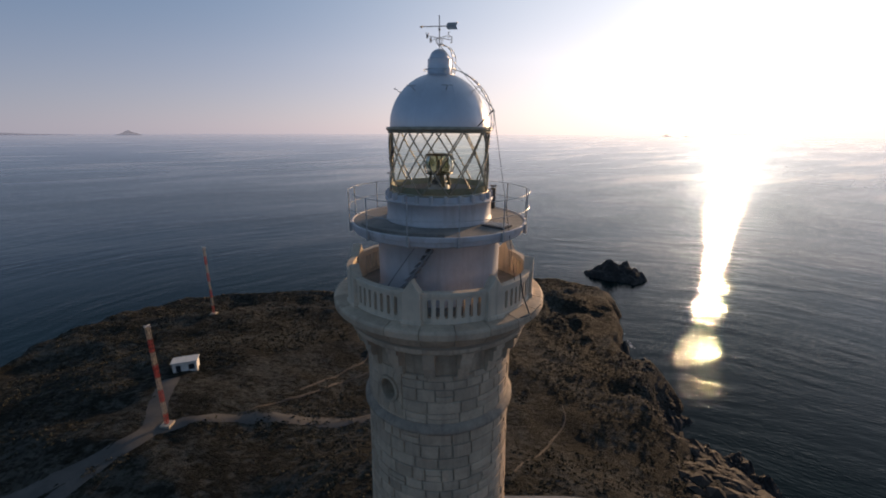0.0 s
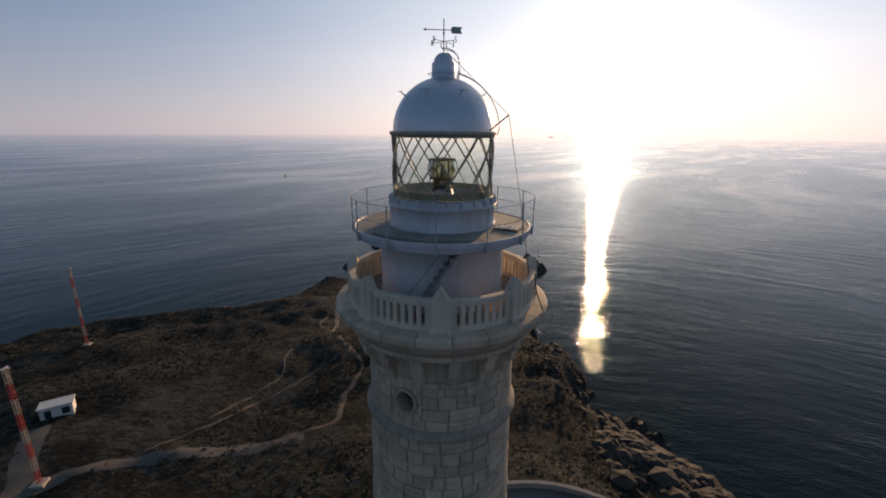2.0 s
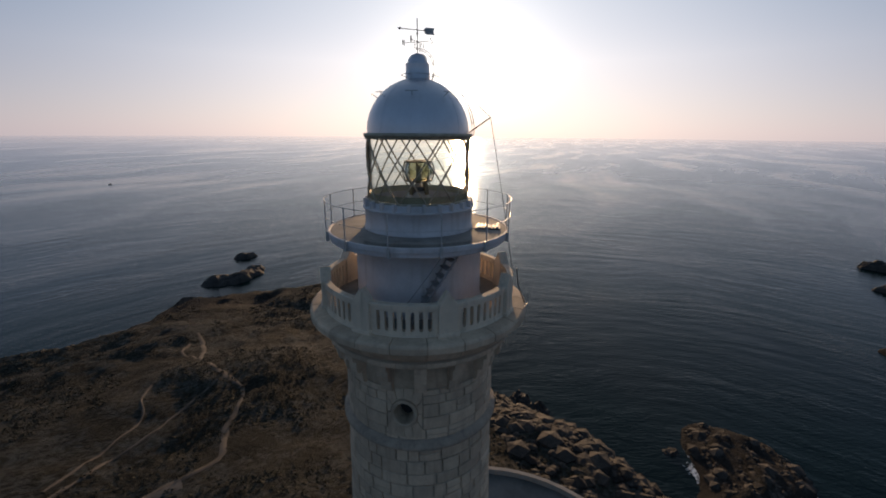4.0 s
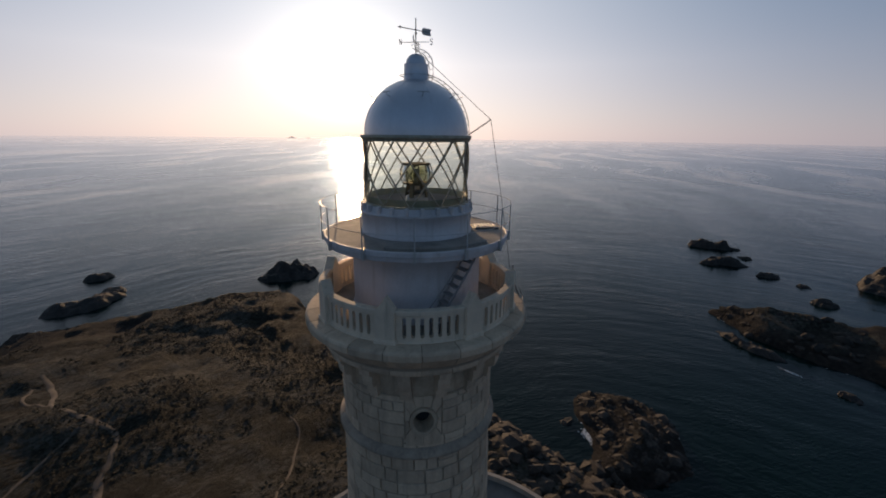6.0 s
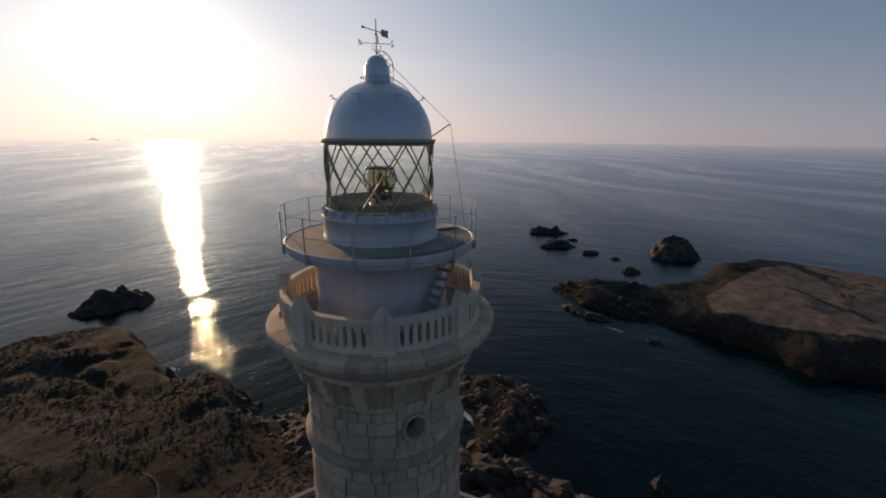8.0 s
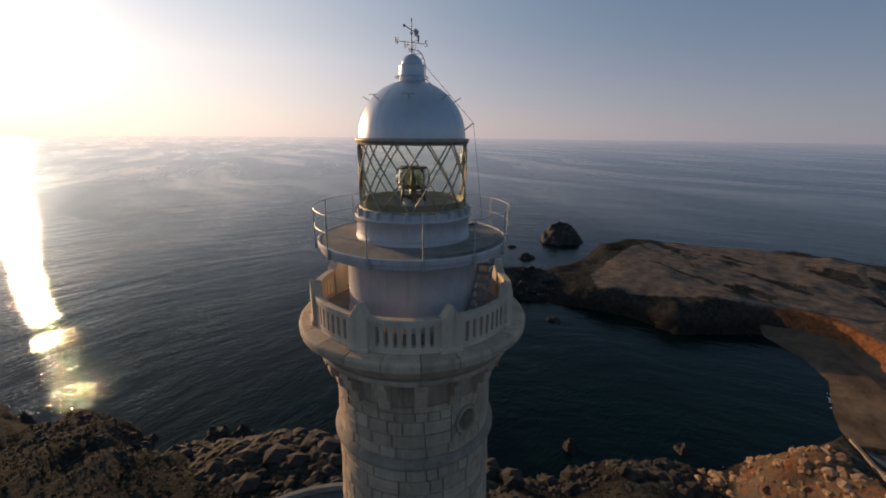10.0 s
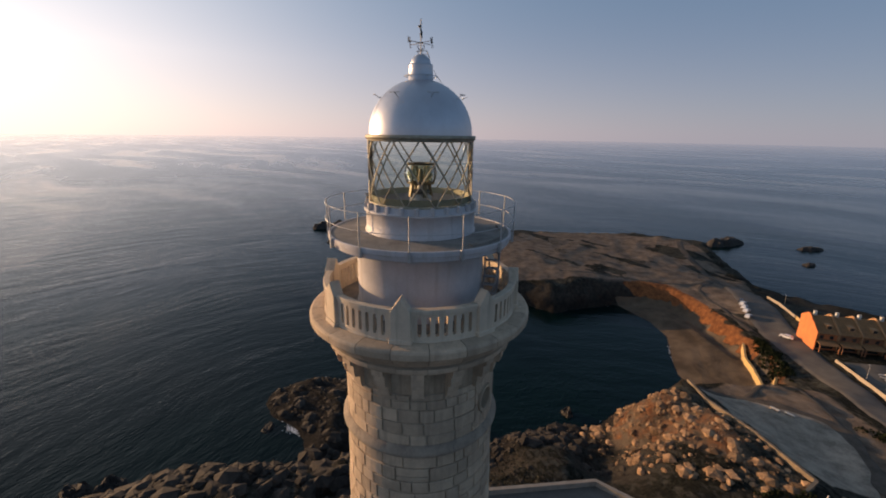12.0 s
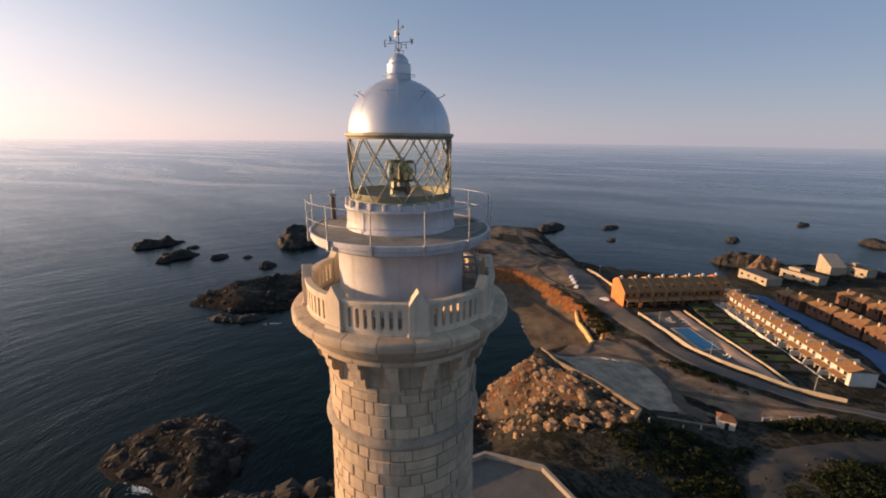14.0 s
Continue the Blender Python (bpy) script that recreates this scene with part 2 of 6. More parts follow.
def make_land():
    """Dry scrubland: soil, low dark plants, bare rock on steep and low ground."""
    mat, t, b, coord, _ = begin("dry_scrubland")
    geo = node(t, "ShaderNodeNewGeometry")
    pos = geo.outputs["Position"]
    sep = node(t, "ShaderNodeSeparateXYZ")
    t.links.new(geo.outputs["Normal"], sep.inputs[0])
    at = node(t, "ShaderNodeSeparateXYZ")
    t.links.new(pos, at.inputs[0])
    soil = ramp(t, noise_tex(t, pos, 0.35, 6.0, 0.65), [(0.35, (0.035, 0.034, 0.029)), (0.65, (0.080, 0.077, 0.065))])
    scrub = ramp(t, noise_tex(t, pos, 1.1, 6.0, 0.7), [(0.35, (0.009, 0.009, 0.0075)), (0.7, (0.030, 0.029, 0.021))])
    rock = ramp(t, noise_tex(t, pos, 0.55, 7.0, 0.7), [(0.3, (0.020, 0.018, 0.0155)), (0.7, (0.084, 0.071, 0.058))])
    plants = math_node(t, "ADD", math_node(t, "MULTIPLY", noise_tex(t, pos, 0.05, 4.0, 0.6), 0.45), math_node(t, "MULTIPLY", noise_tex(t, pos, 0.36, 6.0, 0.7, stretch=(1.0, 1.8, 1.0)), 0.55))
    cover = ramp(t, plants, [(0.475, (0, 0, 0)), (0.53, (1, 1, 1))])
    col = mix_col(t, cover, soil, scrub)
    dots = ramp(t, noise_tex(t, pos, 0.9, 3.0, 0.6), [(0.50, (1, 1, 1)), (0.60, (0.42, 0.45, 0.36))])
    col = mix_col(t, 0.9, col, dots, "MULTIPLY")
    tan = ramp(t, noise_tex(t, pos, 0.18, 6.0, 0.65), [(0.35, (0.115, 0.087, 0.068)), (0.65, (0.265, 0.20, 0.15))])
    sand = ramp(t, noise_tex(t, pos, 0.10, 5.0, 0.6), [(0.35, (0.09, 0.067, 0.048)), (0.65, (0.19, 0.14, 0.098))])
    red = ramp(t, noise_tex(t, pos, 0.5, 6.0, 0.65), [(0.35, (0.155, 0.062, 0.030)), (0.65, (0.36, 0.145, 0.058))])

    def zone(name, ragged=0.5):
        """A zone's mask, with a ragged edge."""
        a = node(t, "ShaderNodeAttribute")
        a.attribute_name = name
        v = math_node(t, "ADD", a.outputs["Fac"], math_node(t, "MULTIPLY", math_node(t, "SUBTRACT", noise_tex(t, pos, 0.22, 5.0, 0.65), 0.5), ragged))
        return ramp(t, v, [(0.44, (0, 0, 0)), (0.56, (1, 1, 1))])

    col = mix_col(t, zone("bare", 0.5), col, tan)
    steep = ramp(t, math_node(t, "ADD", sep.outputs["Z"], math_node(t, "MULTIPLY", noise_tex(t, pos, 0.4), 0.16)), [(0.86, (1, 1, 1)), (1.0, (0, 0, 0))])
    low = ramp(t, math_node(t, "ADD", math_node(t, "DIVIDE", at.outputs["Z"], 12.0), math_node(t, "MULTIPLY", noise_tex(t, pos, 0.09), 0.4)), [(0.42, (1, 1, 1)), (0.75, (0, 0, 0))])
    col = mix_col(t, steep, col, rock)
    shore = ramp(t, noise_tex(t, pos, 0.5, 7.0, 0.7), [(0.32, (0.011, 0.0095, 0.009)), (0.72, (0.046, 0.037, 0.030))])
    col = mix_col(t, low, col, shore)
    col = mix_col(t, zone("sandy"), col, sand)
    col = mix_col(t, zone("red_cliff"), col, red)
    t.links.new(col, b.inputs["Base Color"])
    b.inputs["Roughness"].default_value = 0.95
    b.inputs["Diffuse Roughness"].default_value = 1.0
    b.inputs["Specular IOR Level"].default_value = 0.1
    relief(t, b, math_node(t, "ADD", noise_tex(t, pos, 0.9, 8.0, 0.72), math_node(t, "MULTIPLY", cover, 0.25)), 0.9, 0.7)
    return mat


def make_glass(name, tint, gloss=0.9, ior=1.18):
    mat = bpy.data.materials.new(name)
    mat.use_nodes = True
    t = mat.node_tree
    t.nodes.clear()
    out = node(t, "ShaderNodeOutputMaterial")
    clear = node(t, "ShaderNodeBsdfTransparent")
    clear.inputs["Color"].default_value = (*tint, 1)
    shine = node(t, "ShaderNodeBsdfGlossy")
    shine.inputs["Roughness"].default_value = 0.03
    shine.inputs["Color"].default_value = (gloss, gloss, gloss, 1)
    fres = node(t, "ShaderNodeFresnel")
    fres.inputs["IOR"].default_value = ior
    mix = node(t, "ShaderNodeMixShader")
    t.links.new(fres.outputs[0], mix.inputs[0])
    t.links.new(clear.outputs[0], mix.inputs[1])
    t.links.new(shine.outputs[0], mix.inputs[2])
    t.links.new(mix.outputs[0], out.inputs["Surface"])
    return mat


SEA = make_sea()
LAND = make_land()
STONE = surface("ashlar_stone", (0.54, 0.41, 0.29), (0.37, 0.28, 0.20), 1.7, 14.0, 0.85, bump=0.8, depth=0.03, random_amount=0.34, stain=(0.31, 0.235, 0.17))
STONE_TRIM = surface("cornice_stone", (0.50, 0.39, 0.28), (0.31, 0.24, 0.17), 1.6, 18.0, 0.85, bump=0.6, depth=0.02, stain=(0.22, 0.16, 0.11))
STRING = surface("stained_string_course", (0.36, 0.29, 0.22), (0.20, 0.16, 0.125), 2.5, 18.0, 0.9, bump=0.7, depth=0.03, stain=(0.16, 0.125, 0.10))
MORTAR = surface("mortar", (0.34, 0.28, 0.21), (0.22, 0.18, 0.14), 3.0, 30.0, 0.95, bump=0.4, depth=0.01)
CREAM = surface("cream_balustrade", (0.65, 0.53, 0.40), (0.52, 0.425, 0.325), 2.0, 25.0, 0.8, bump=0.3, depth=0.008, stain=(0.36, 0.30, 0.23))
WHITE = surface("white_paint", (0.57, 0.545, 0.55), (0.44, 0.42, 0.425), 1.2, 14.0, 0.6, bump=0.15, depth=0.008, stain=(0.40, 0.37, 0.35))
STAIRPAINT = surface("worn_grey_paint", (0.30, 0.285, 0.28), (0.18, 0.17, 0.17), 3.0, 25.0, 0.7, bump=0.2, depth=0.004)
PARAPET = surface("parapet_render", (0.33, 0.28, 0.225), (0.22, 0.185, 0.15), 0.5, 4.0, 0.9, bump=0.3, depth=0.02)
DECK = surface("deck_concrete", (0.27, 0.245, 0.215), (0.14, 0.127, 0.112), 1.8, 20.0, 0.85, bump=0.3, depth=0.006)
SILVER = surface("silver_dome_paint", (0.58, 0.585, 0.62), (0.51, 0.515, 0.55), 1.4, 9.0, 0.38, metal=0.75, bump=0.04, depth=0.003, stain=(0.53, 0.53, 0.56))
STEEL = surface("painted_steel", (0.50, 0.50, 0.50), (0.34, 0.33, 0.31), 6.0, 40.0, 0.5, metal=0.3, bump=0.1, depth=0.002)
BRONZE = surface("lattice_bronze", (0.42, 0.38, 0.29), (0.27, 0.24, 0.18), 6.0, 40.0, 0.62, metal=0.35, bump=0.1, depth=0.002)
DARK = surface("dark_metal", (0.09, 0.09, 0.09), (0.05, 0.05, 0.05), 6.0, 40.0, 0.55, metal=0.4, bump=0.1, depth=0.002)
BRASS = surface("old_brass", (0.15, 0.13, 0.085), (0.085, 0.073, 0.05), 6.0, 40.0, 0.5, metal=0.5, bump=0.1, depth=0.002)
GLASS = make_glass("lantern_glass", (0.96, 0.97, 0.92), ior=1.08)
LENS = make_glass("optic_glass", (0.62, 0.61, 0.49), 0.7, 1.25)
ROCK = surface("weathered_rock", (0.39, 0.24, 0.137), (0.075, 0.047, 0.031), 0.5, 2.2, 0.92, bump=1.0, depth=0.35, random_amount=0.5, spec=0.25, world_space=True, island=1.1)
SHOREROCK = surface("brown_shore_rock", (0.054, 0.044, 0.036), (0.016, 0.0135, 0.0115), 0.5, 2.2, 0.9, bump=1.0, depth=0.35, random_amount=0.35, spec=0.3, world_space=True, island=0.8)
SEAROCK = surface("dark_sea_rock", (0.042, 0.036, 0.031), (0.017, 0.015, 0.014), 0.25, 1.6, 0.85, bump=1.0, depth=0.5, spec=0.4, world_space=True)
SCRUB = surface("scrub_leaves", (0.056, 0.053, 0.038), (0.026, 0.0255, 0.019), 0.12, 3.0, 0.9, bump=0.0, spec=0.1, world_space=True, island=0.8)
BUSH = surface("bush_leaves", (0.021, 0.027, 0.012), (0.010, 0.013, 0.007), 0.3, 6.0, 0.9, bump=0.0, spec=0.05, world_space=True, island=0.5)
FOAM = surface("sea_foam", (0.72, 0.73, 0.73), (0.45, 0.48, 0.50), 1.6, 6.0, 0.85, bump=0.3, depth=0.05, world_space=True)
PATHMAT = surface("trodden_earth", (0.105, 0.087, 0.071), (0.05, 0.042, 0.035), 0.3, 2.0, 0.95, bump=0.4, depth=0.05, spec=0.2, world_space=True)
ASPHALT = surface("worn_asphalt", (0.115, 0.105, 0.095), (0.075, 0.068, 0.063), 0.25, 3.0, 0.9, bump=0.3, depth=0.02, spec=0.3, world_space=True)
PAVING = surface("terrace_paving", (0.14, 0.127, 0.113), (0.085, 0.077, 0.069), 0.3, 3.0, 0.9, bump=0.3, depth=0.02, spec=0.3, world_space=True)
# darker copy of the orange render: shade of the unlit fronts is in the colour
SHADEDORANGE = surface("shaded_orange_render", (0.30, 0.125, 0.06), (0.20, 0.09, 0.05), 0.4, 4.0, 0.85, bump=0.15, depth=0.01)
PALEWALL = surface("pale_render", (0.40, 0.33, 0.25), (0.29, 0.24, 0.185), 0.4, 4.0, 0.85, bump=0.2, depth=0.02, stain=(0.4, 0.33, 0.25))
YELLOWWALL = surface("yellow_render", (0.56, 0.37, 0.16), (0.40, 0.265, 0.12), 0.4, 4.0, 0.85, bump=0.2, depth=0.02)
WHITEWALL = surface("white_render", (0.62, 0.59, 0.54), (0.48, 0.45, 0.41), 0.4, 4.0, 0.8, bump=0.15, depth=0.01)
TANWALL = surface("tan_render", (0.42, 0.23, 0.11), (0.30, 0.165, 0.085), 0.4, 4.0, 0.85, bump=0.15, depth=0.01)
RUBBLE = surface("rough_stone_wall", (0.25, 0.19, 0.13), (0.13, 0.10, 0.07), 1.2, 6.0, 0.95, bump=0.8, depth=0.05)
ORANGE = surface("orange_render", (0.64, 0.20, 0.065), (0.48, 0.15, 0.055), 0.4, 4.0, 0.85, bump=0.15, depth=0.01)
TILES = surface("clay_roof_tiles", (0.30, 0.15, 0.06), (0.18, 0.09, 0.04), 0.8, 6.0, 0.9, bump=0.5, depth=0.04)
REDTILES = surface("red_roof_tiles", (0.20, 0.088, 0.045), (0.11, 0.05, 0.03), 0.8, 6.0, 0.9, bump=0.5, depth=0.04)
TRACK = surface("grey_vehicle_track", (0.095, 0.088, 0.08), (0.06, 0.056, 0.052), 0.3, 2.0, 0.95, bump=0.4, depth=0.05, spec=0.2, world_space=True)
GRAVEL = surface("grey_gravel", (0.36, 0.295, 0.23), (0.15, 0.123, 0.096), 0.3, 2.5, 0.95, bump=0.5, depth=0.05, spec=0.2, world_space=True)
PINKPAVING = surface("pinkish_paving", (0.52, 0.325, 0.225), (0.40, 0.25, 0.18), 0.3, 3.0, 0.9, bump=0.3, depth=0.02, spec=0.3, world_space=True)
BLUESTREET = surface("blue_grey_street", (0.055, 0.12, 0.235), (0.038, 0.085, 0.17), 0.2, 3.0, 0.8, bump=0.2, depth=0.02, spec=0.3, world_space=True)
GREYROOF = surface("grey_flat_roof", (0.13, 0.12, 0.115), (0.075, 0.07, 0.068), 0.3, 3.0, 0.9, bump=0.3, depth=0.02, spec=0.3)
WINDOW = surface("dark_window", (0.03, 0.035, 0.04), (0.02, 0.022, 0.025), 0.8, 6.0, 0.2, bump=0.0)
POOL = surface("pool_water", (0.008, 0.13, 0.26), (0.006, 0.105, 0.225), 0.8, 3.0, 0.15, bump=0.15, depth=0.02, spec=0.2)
LANEMAT = surface("dark_lane_asphalt", (0.048, 0.047, 0.046), (0.032, 0.031, 0.030), 0.3, 3.0, 0.9, bump=0.2, depth=0.02, spec=0.3, world_space=True)
LAWN = surface("lawn_grass", (0.085, 0.125, 0.03), (0.05, 0.07, 0.022), 0.6, 6.0, 0.95, bump=0.5, depth=0.05, spec=0.2)
CARWHITE = surface("white_car_paint", (0.75, 0.75, 0.75), (0.7, 0.7, 0.7), 1.0, 8.0, 0.25, bump=0.0)
CARDARK = surface("dark_car_paint", (0.06, 0.065, 0.08), (0.05, 0.05, 0.06), 1.0, 8.0, 0.25, bump=0.0)
RUBBER = surface("tyre_rubber", (0.03, 0.03, 0.03), (0.02, 0.02, 0.02), 4.0, 20.0, 0.9, bump=0.0)
REDPAINT = surface("red_mast_paint", (0.42, 0.06, 0.04), (0.32, 0.05, 0.04), 1.0, 8.0, 0.6, bump=0.0)
def make_haze():
    """Far land with the haze put into its material: a pale colour, mostly see-through."""
    mat = bpy.data.materials.new("far_land_in_haze")
    mat.use_nodes = True
    t = mat.node_tree
    t.nodes.clear()
    out = node(t, "ShaderNodeOutputMaterial")
    clear = node(t, "ShaderNodeBsdfTransparent")
    land = node(t, "ShaderNodeBsdfDiffuse")
    pos = node(t, "ShaderNodeNewGeometry").outputs["Position"]
    t.links.new(ramp(t, noise_tex(t, pos, 0.01, 5.0, 0.6), [(0.3, (0.20, 0.20, 0.23)), (0.7, (0.32, 0.32, 0.36))]), land.inputs["Color"])
    mix = node(t, "ShaderNodeMixShader")
    mix.inputs[0].default_value = 0.28
    t.links.new(clear.outputs[0], mix.inputs[1])
    t.links.new(land.outputs[0], mix.inputs[2])
    t.links.new(mix.outputs[0], out.inputs["Surface"])
    return mat


HAZE = make_haze()


# ---- mesh helpers ----
def mesh_object(name, bm, mat, parent=None, smooth=False):
    me = bpy.data.meshes.new(name)
    bm.normal_update()
    bm.to_mesh(me)
    bm.free()
    if mat:
        me.materials.append(mat)
    if smooth:
        me.shade_smooth()
    ob = new(name, me)
    if parent:
        ob.parent = parent
    return ob


def part(name, bm, mat, parent, label="", smooth=False):
    ob = mesh_object(name, bm, mat, parent, smooth)
    return tagged(ob, label) if label else ob


def empty(name, m=None, label="", category="", group="", kind=""):
    ob = new(name)
    ob.empty_display_size = 0.2
    if m is not None:
        ob.matrix_world = m
    return tagged(ob, label, category, group, kind)


def from_data(name, verts, faces, mat, parent=None, smooth=False):
    me = bpy.data.meshes.new(name)
    me.from_pydata([tuple(v) for v in verts], [], [tuple(f) for f in faces])
    if mat:
        me.materials.append(mat)
    if smooth:
        me.shade_smooth()
    me.update()
    ob = new(name, me)
    if parent:
        ob.parent = parent
    return ob


def add_box(bm, size, m=Matrix(), bevel=0.0):
    got = bmesh.ops.create_cube(bm, size=1.0, matrix=m @ Matrix.Diagonal((*size, 1)))
    if bevel:
        edges = {e for v in got["verts"] for e in v.link_edges}
        bmesh.ops.bevel(bm, geom=list(edges), offset=bevel, segments=1, affect="EDGES", profile=0.5)


def add_lathe(bm, profile, segments=96, start=0.0, sweep=360.0):
    """Turn a list of (radius, height) about the z axis."""
    full = abs(sweep) >= 359.9
    count = segments if full else segments + 1
    rings = []
    for i in range(count):
        a = radians(start + sweep * i / segments)
        rings.append([bm.verts.new((r * math.cos(a), r * math.sin(a), z)) for r, z in profile])
    for i in range(segments):
        a, b = rings[i], rings[(i + 1) % count]
        for j in range(len(profile) - 1):
            try:
                bm.faces.new((a[j], b[j], b[j + 1], a[j + 1]))
            except ValueError:
                pass
    return rings


def add_tube(bm, points, radius, sides=6, closed=False):
    """A round bar along points."""
    pts = [Vector(p) for p in points]
    rings = []
    n = len(pts)
    for i, p in enumerate(pts):
        a = pts[i - 1] if i or closed else p
        b = pts[(i + 1) % n] if i < n - 1 or closed else p
        way = (b - a).normalized()
        side = way.cross(Vector((0, 0, 1)))
        if side.length < 0.05:
            side = way.cross(Vector((1, 0, 0)))
        side.normalize()
        up = side.cross(way)
        rings.append([bm.verts.new(p + radius * (math.cos(2 * math.pi * k / sides) * side + math.sin(2 * math.pi * k / sides) * up)) for k in range(sides)])
    for i in range(n if closed else n - 1):
        a, b = rings[i], rings[(i + 1) % n]
        for k in range(sides):
            bm.faces.new((a[k], a[(k + 1) % sides], b[(k + 1) % sides], b[k]))
    if not closed:
        bm.faces.new(rings[0][::-1])
        bm.faces.new(rings[-1])


def polar(r, deg, z):
    return Vector((r * math.cos(radians(deg)), r * math.sin(radians(deg)), z))


def ring_points(r, z, n=64, start=0.0, sweep=360.0):
    full = abs(sweep) >= 359.9
    return [polar(r, start + sweep * i / (n if full else n - 1), z) for i in range(n)]


def tube(points, radius, sides=6, closed=False):
    bm = bmesh.new()
    add_tube(bm, points, radius, sides, closed)
    return bm


def box(size, m=Matrix(), bevel=0.0):
    bm = bmesh.new()
    add_box(bm, size, m, bevel)
    return bm


def lathe(profile, segments=96):
    bm = bmesh.new()
    add_lathe(bm, profile, segments)
    bmesh.ops.recalc_face_normals(bm, faces=bm.faces)
    return bm


def arc_block(r0, r1, a0, a1, z0, z1, steps=3, chamfer=0.0):
    """A block of a round wall, between two radii, two angles (degrees) and two heights."""
    bm = bmesh.new()
    c = chamfer
    da = math.degrees(c / r1) if c else 0
    rows = []
    for i in range(steps + 1):
        a = a0 + (a1 - a0) * i / steps
        b = a0 + da + (a1 - a0 - 2 * da) * i / steps
        if c:
            rows.append([bm.verts.new(polar(r0, a, z0)), bm.verts.new(polar(r1 - c, a, z0)), bm.verts.new(polar(r1, b, z0 + c)),
                         bm.verts.new(polar(r1, b, z1 - c)), bm.verts.new(polar(r1 - c, a, z1)), bm.verts.new(polar(r0, a, z1))])
        else:
            rows.append([bm.verts.new(polar(r0, a, z0)), bm.verts.new(polar(r1, a, z0)), bm.verts.new(polar(r1, a, z1)), bm.verts.new(polar(r0, a, z1))])
    k = len(rows[0])
    for a, b in zip(rows, rows[1:]):
        for j in range(k):
            bm.faces.new((a[j], b[j], b[(j + 1) % k], a[(j + 1) % k]))
    bm.faces.new(rows[0][::-1])
    bm.faces.new(rows[-1])
    bmesh.ops.recalc_face_normals(bm, faces=bm.faces)
    return bm


# ---- the cape: coastline, heights, sea ----
HIGH = [(-300, -60), (-190, 0), (-152, 60), (-146, 95), (-144, 119), (-143, 138), (-138, 158), (-126, 176), (-110, 185), (-89, 188), (-56, 184), (-41, 190),
        (-28, 207), (-16, 231), (14, 223), (40, 213), (60, 210), (84, 190), (84, 172), (78, 152), (68, 128), (66, 121), (77, 109), (75, 101), (67, 91), (66, 85),
        (74, 78), (79, 60), (82, 48), (80, 36), (79, 22), (83, 10), (79, 0), (77, -14), (86, -30), (88, -48), (92, -62)]
SOUTH = [(94, -76), (92, -92), (90, -104), (92, -119), (104, -125), (115, -129.5), (134, -133.5), (150, -136), (164, -135.5), (173, -127), (176, -108), (170, -78), (182, -64), (189, -50), (193, -37),
         (196, -14), (204, 8), (221, 29), (232, 22), (238, 0), (248, -26), (264, -46), (300, -64), (318, -82), (316, -112), (308, -150), (304, -182), (290, -206), (258, -232), (224, -216),
         (190, -206), (168, -216), (142, -232), (128, -262), (134, -300), (112, -335), (70, -355), (10, -380), (-120, -430), (-300, -430)]
REEF = [(109, 42), (116, 41), (121, 33), (123, 26), (118, 15), (108, 9), (100, 5), (92, 9), (84, 15), (81, 24), (92, 27), (102, 38)]
BEACH = [(84, -96), (113, -102), (121, -105.5), (130, -110.5), (141, -116.5), (156, -118), (172, -114), (184, -111), (178, -142), (84, -138)]
COAST = HIGH + SOUTH
# known heights: x, y, metres above the sea
GROUND_HEIGHTS = [(0, 0, 28), (36, 0, 27), (0, 36, 27), (28, 28, 26), (34, -34, 26), (57, 41, 15), (74, 66, 6), (66, 14, 12), (102, 30, 4.2), (112, 18, 4.2),
                  (78, -72, 21), (60, -74, 20), (45, -77, 20), (84, -52, 2.5), (72, -46, 4.5), (58, -34, 11.5), (76, -20, 5), (-120, 40, 20)]
MORE_HEIGHTS = [(60, -96, 14), (44, -96, 16), (84, -94, 13), (100, -126, 9), (141, -141, 9.6), (160, -143, 9.6), (124, -138, 9.6), (140, -152, 11.5), (184, -90, 12), (200, -52, 11), (120, -160, 12), (80, -145, 12),
                (40, -140, 13), (90, -190, 12), (30, -170, 13), (100, -245, 9), (250, -150, 10), (218, 16, 4), (224, 6, 9), (228, -2, 10), (215, -14, 5), (206, -28, 3), (240, -34, 5), (204, -44, 8), (190, -200, 7), (164, -208, 5), (148, -220, 5), (132, -250, 5), (230, -80, 12), (296, -110, 10), (240, -205, 12)]
WEST_HEIGHTS = [(-60, 60, 26), (-70, 84, 24), (-5, 100, 20), (-85, 130, 15), (-100, 165, 6), (-60, 152, 8), (-20, 172, 10), (58, 170, 11), (30, 192, 6), (66, 192, 9), (48, 200, 6), (20, 206, 3.5), (0, 210, 3), (-16, 212, 2.5), (-12, 190, 6),
                (60, 128, 10.5), (40, 80, 17), (-120, 115, 14), (-60, 0, 26), (-100, -60, 20), (8, -95, 21), (-50, -150, 18), (14, -118, 18)]
HEIGHTS = np.array(GROUND_HEIGHTS + MORE_HEIGHTS + WEST_HEIGHTS, float)


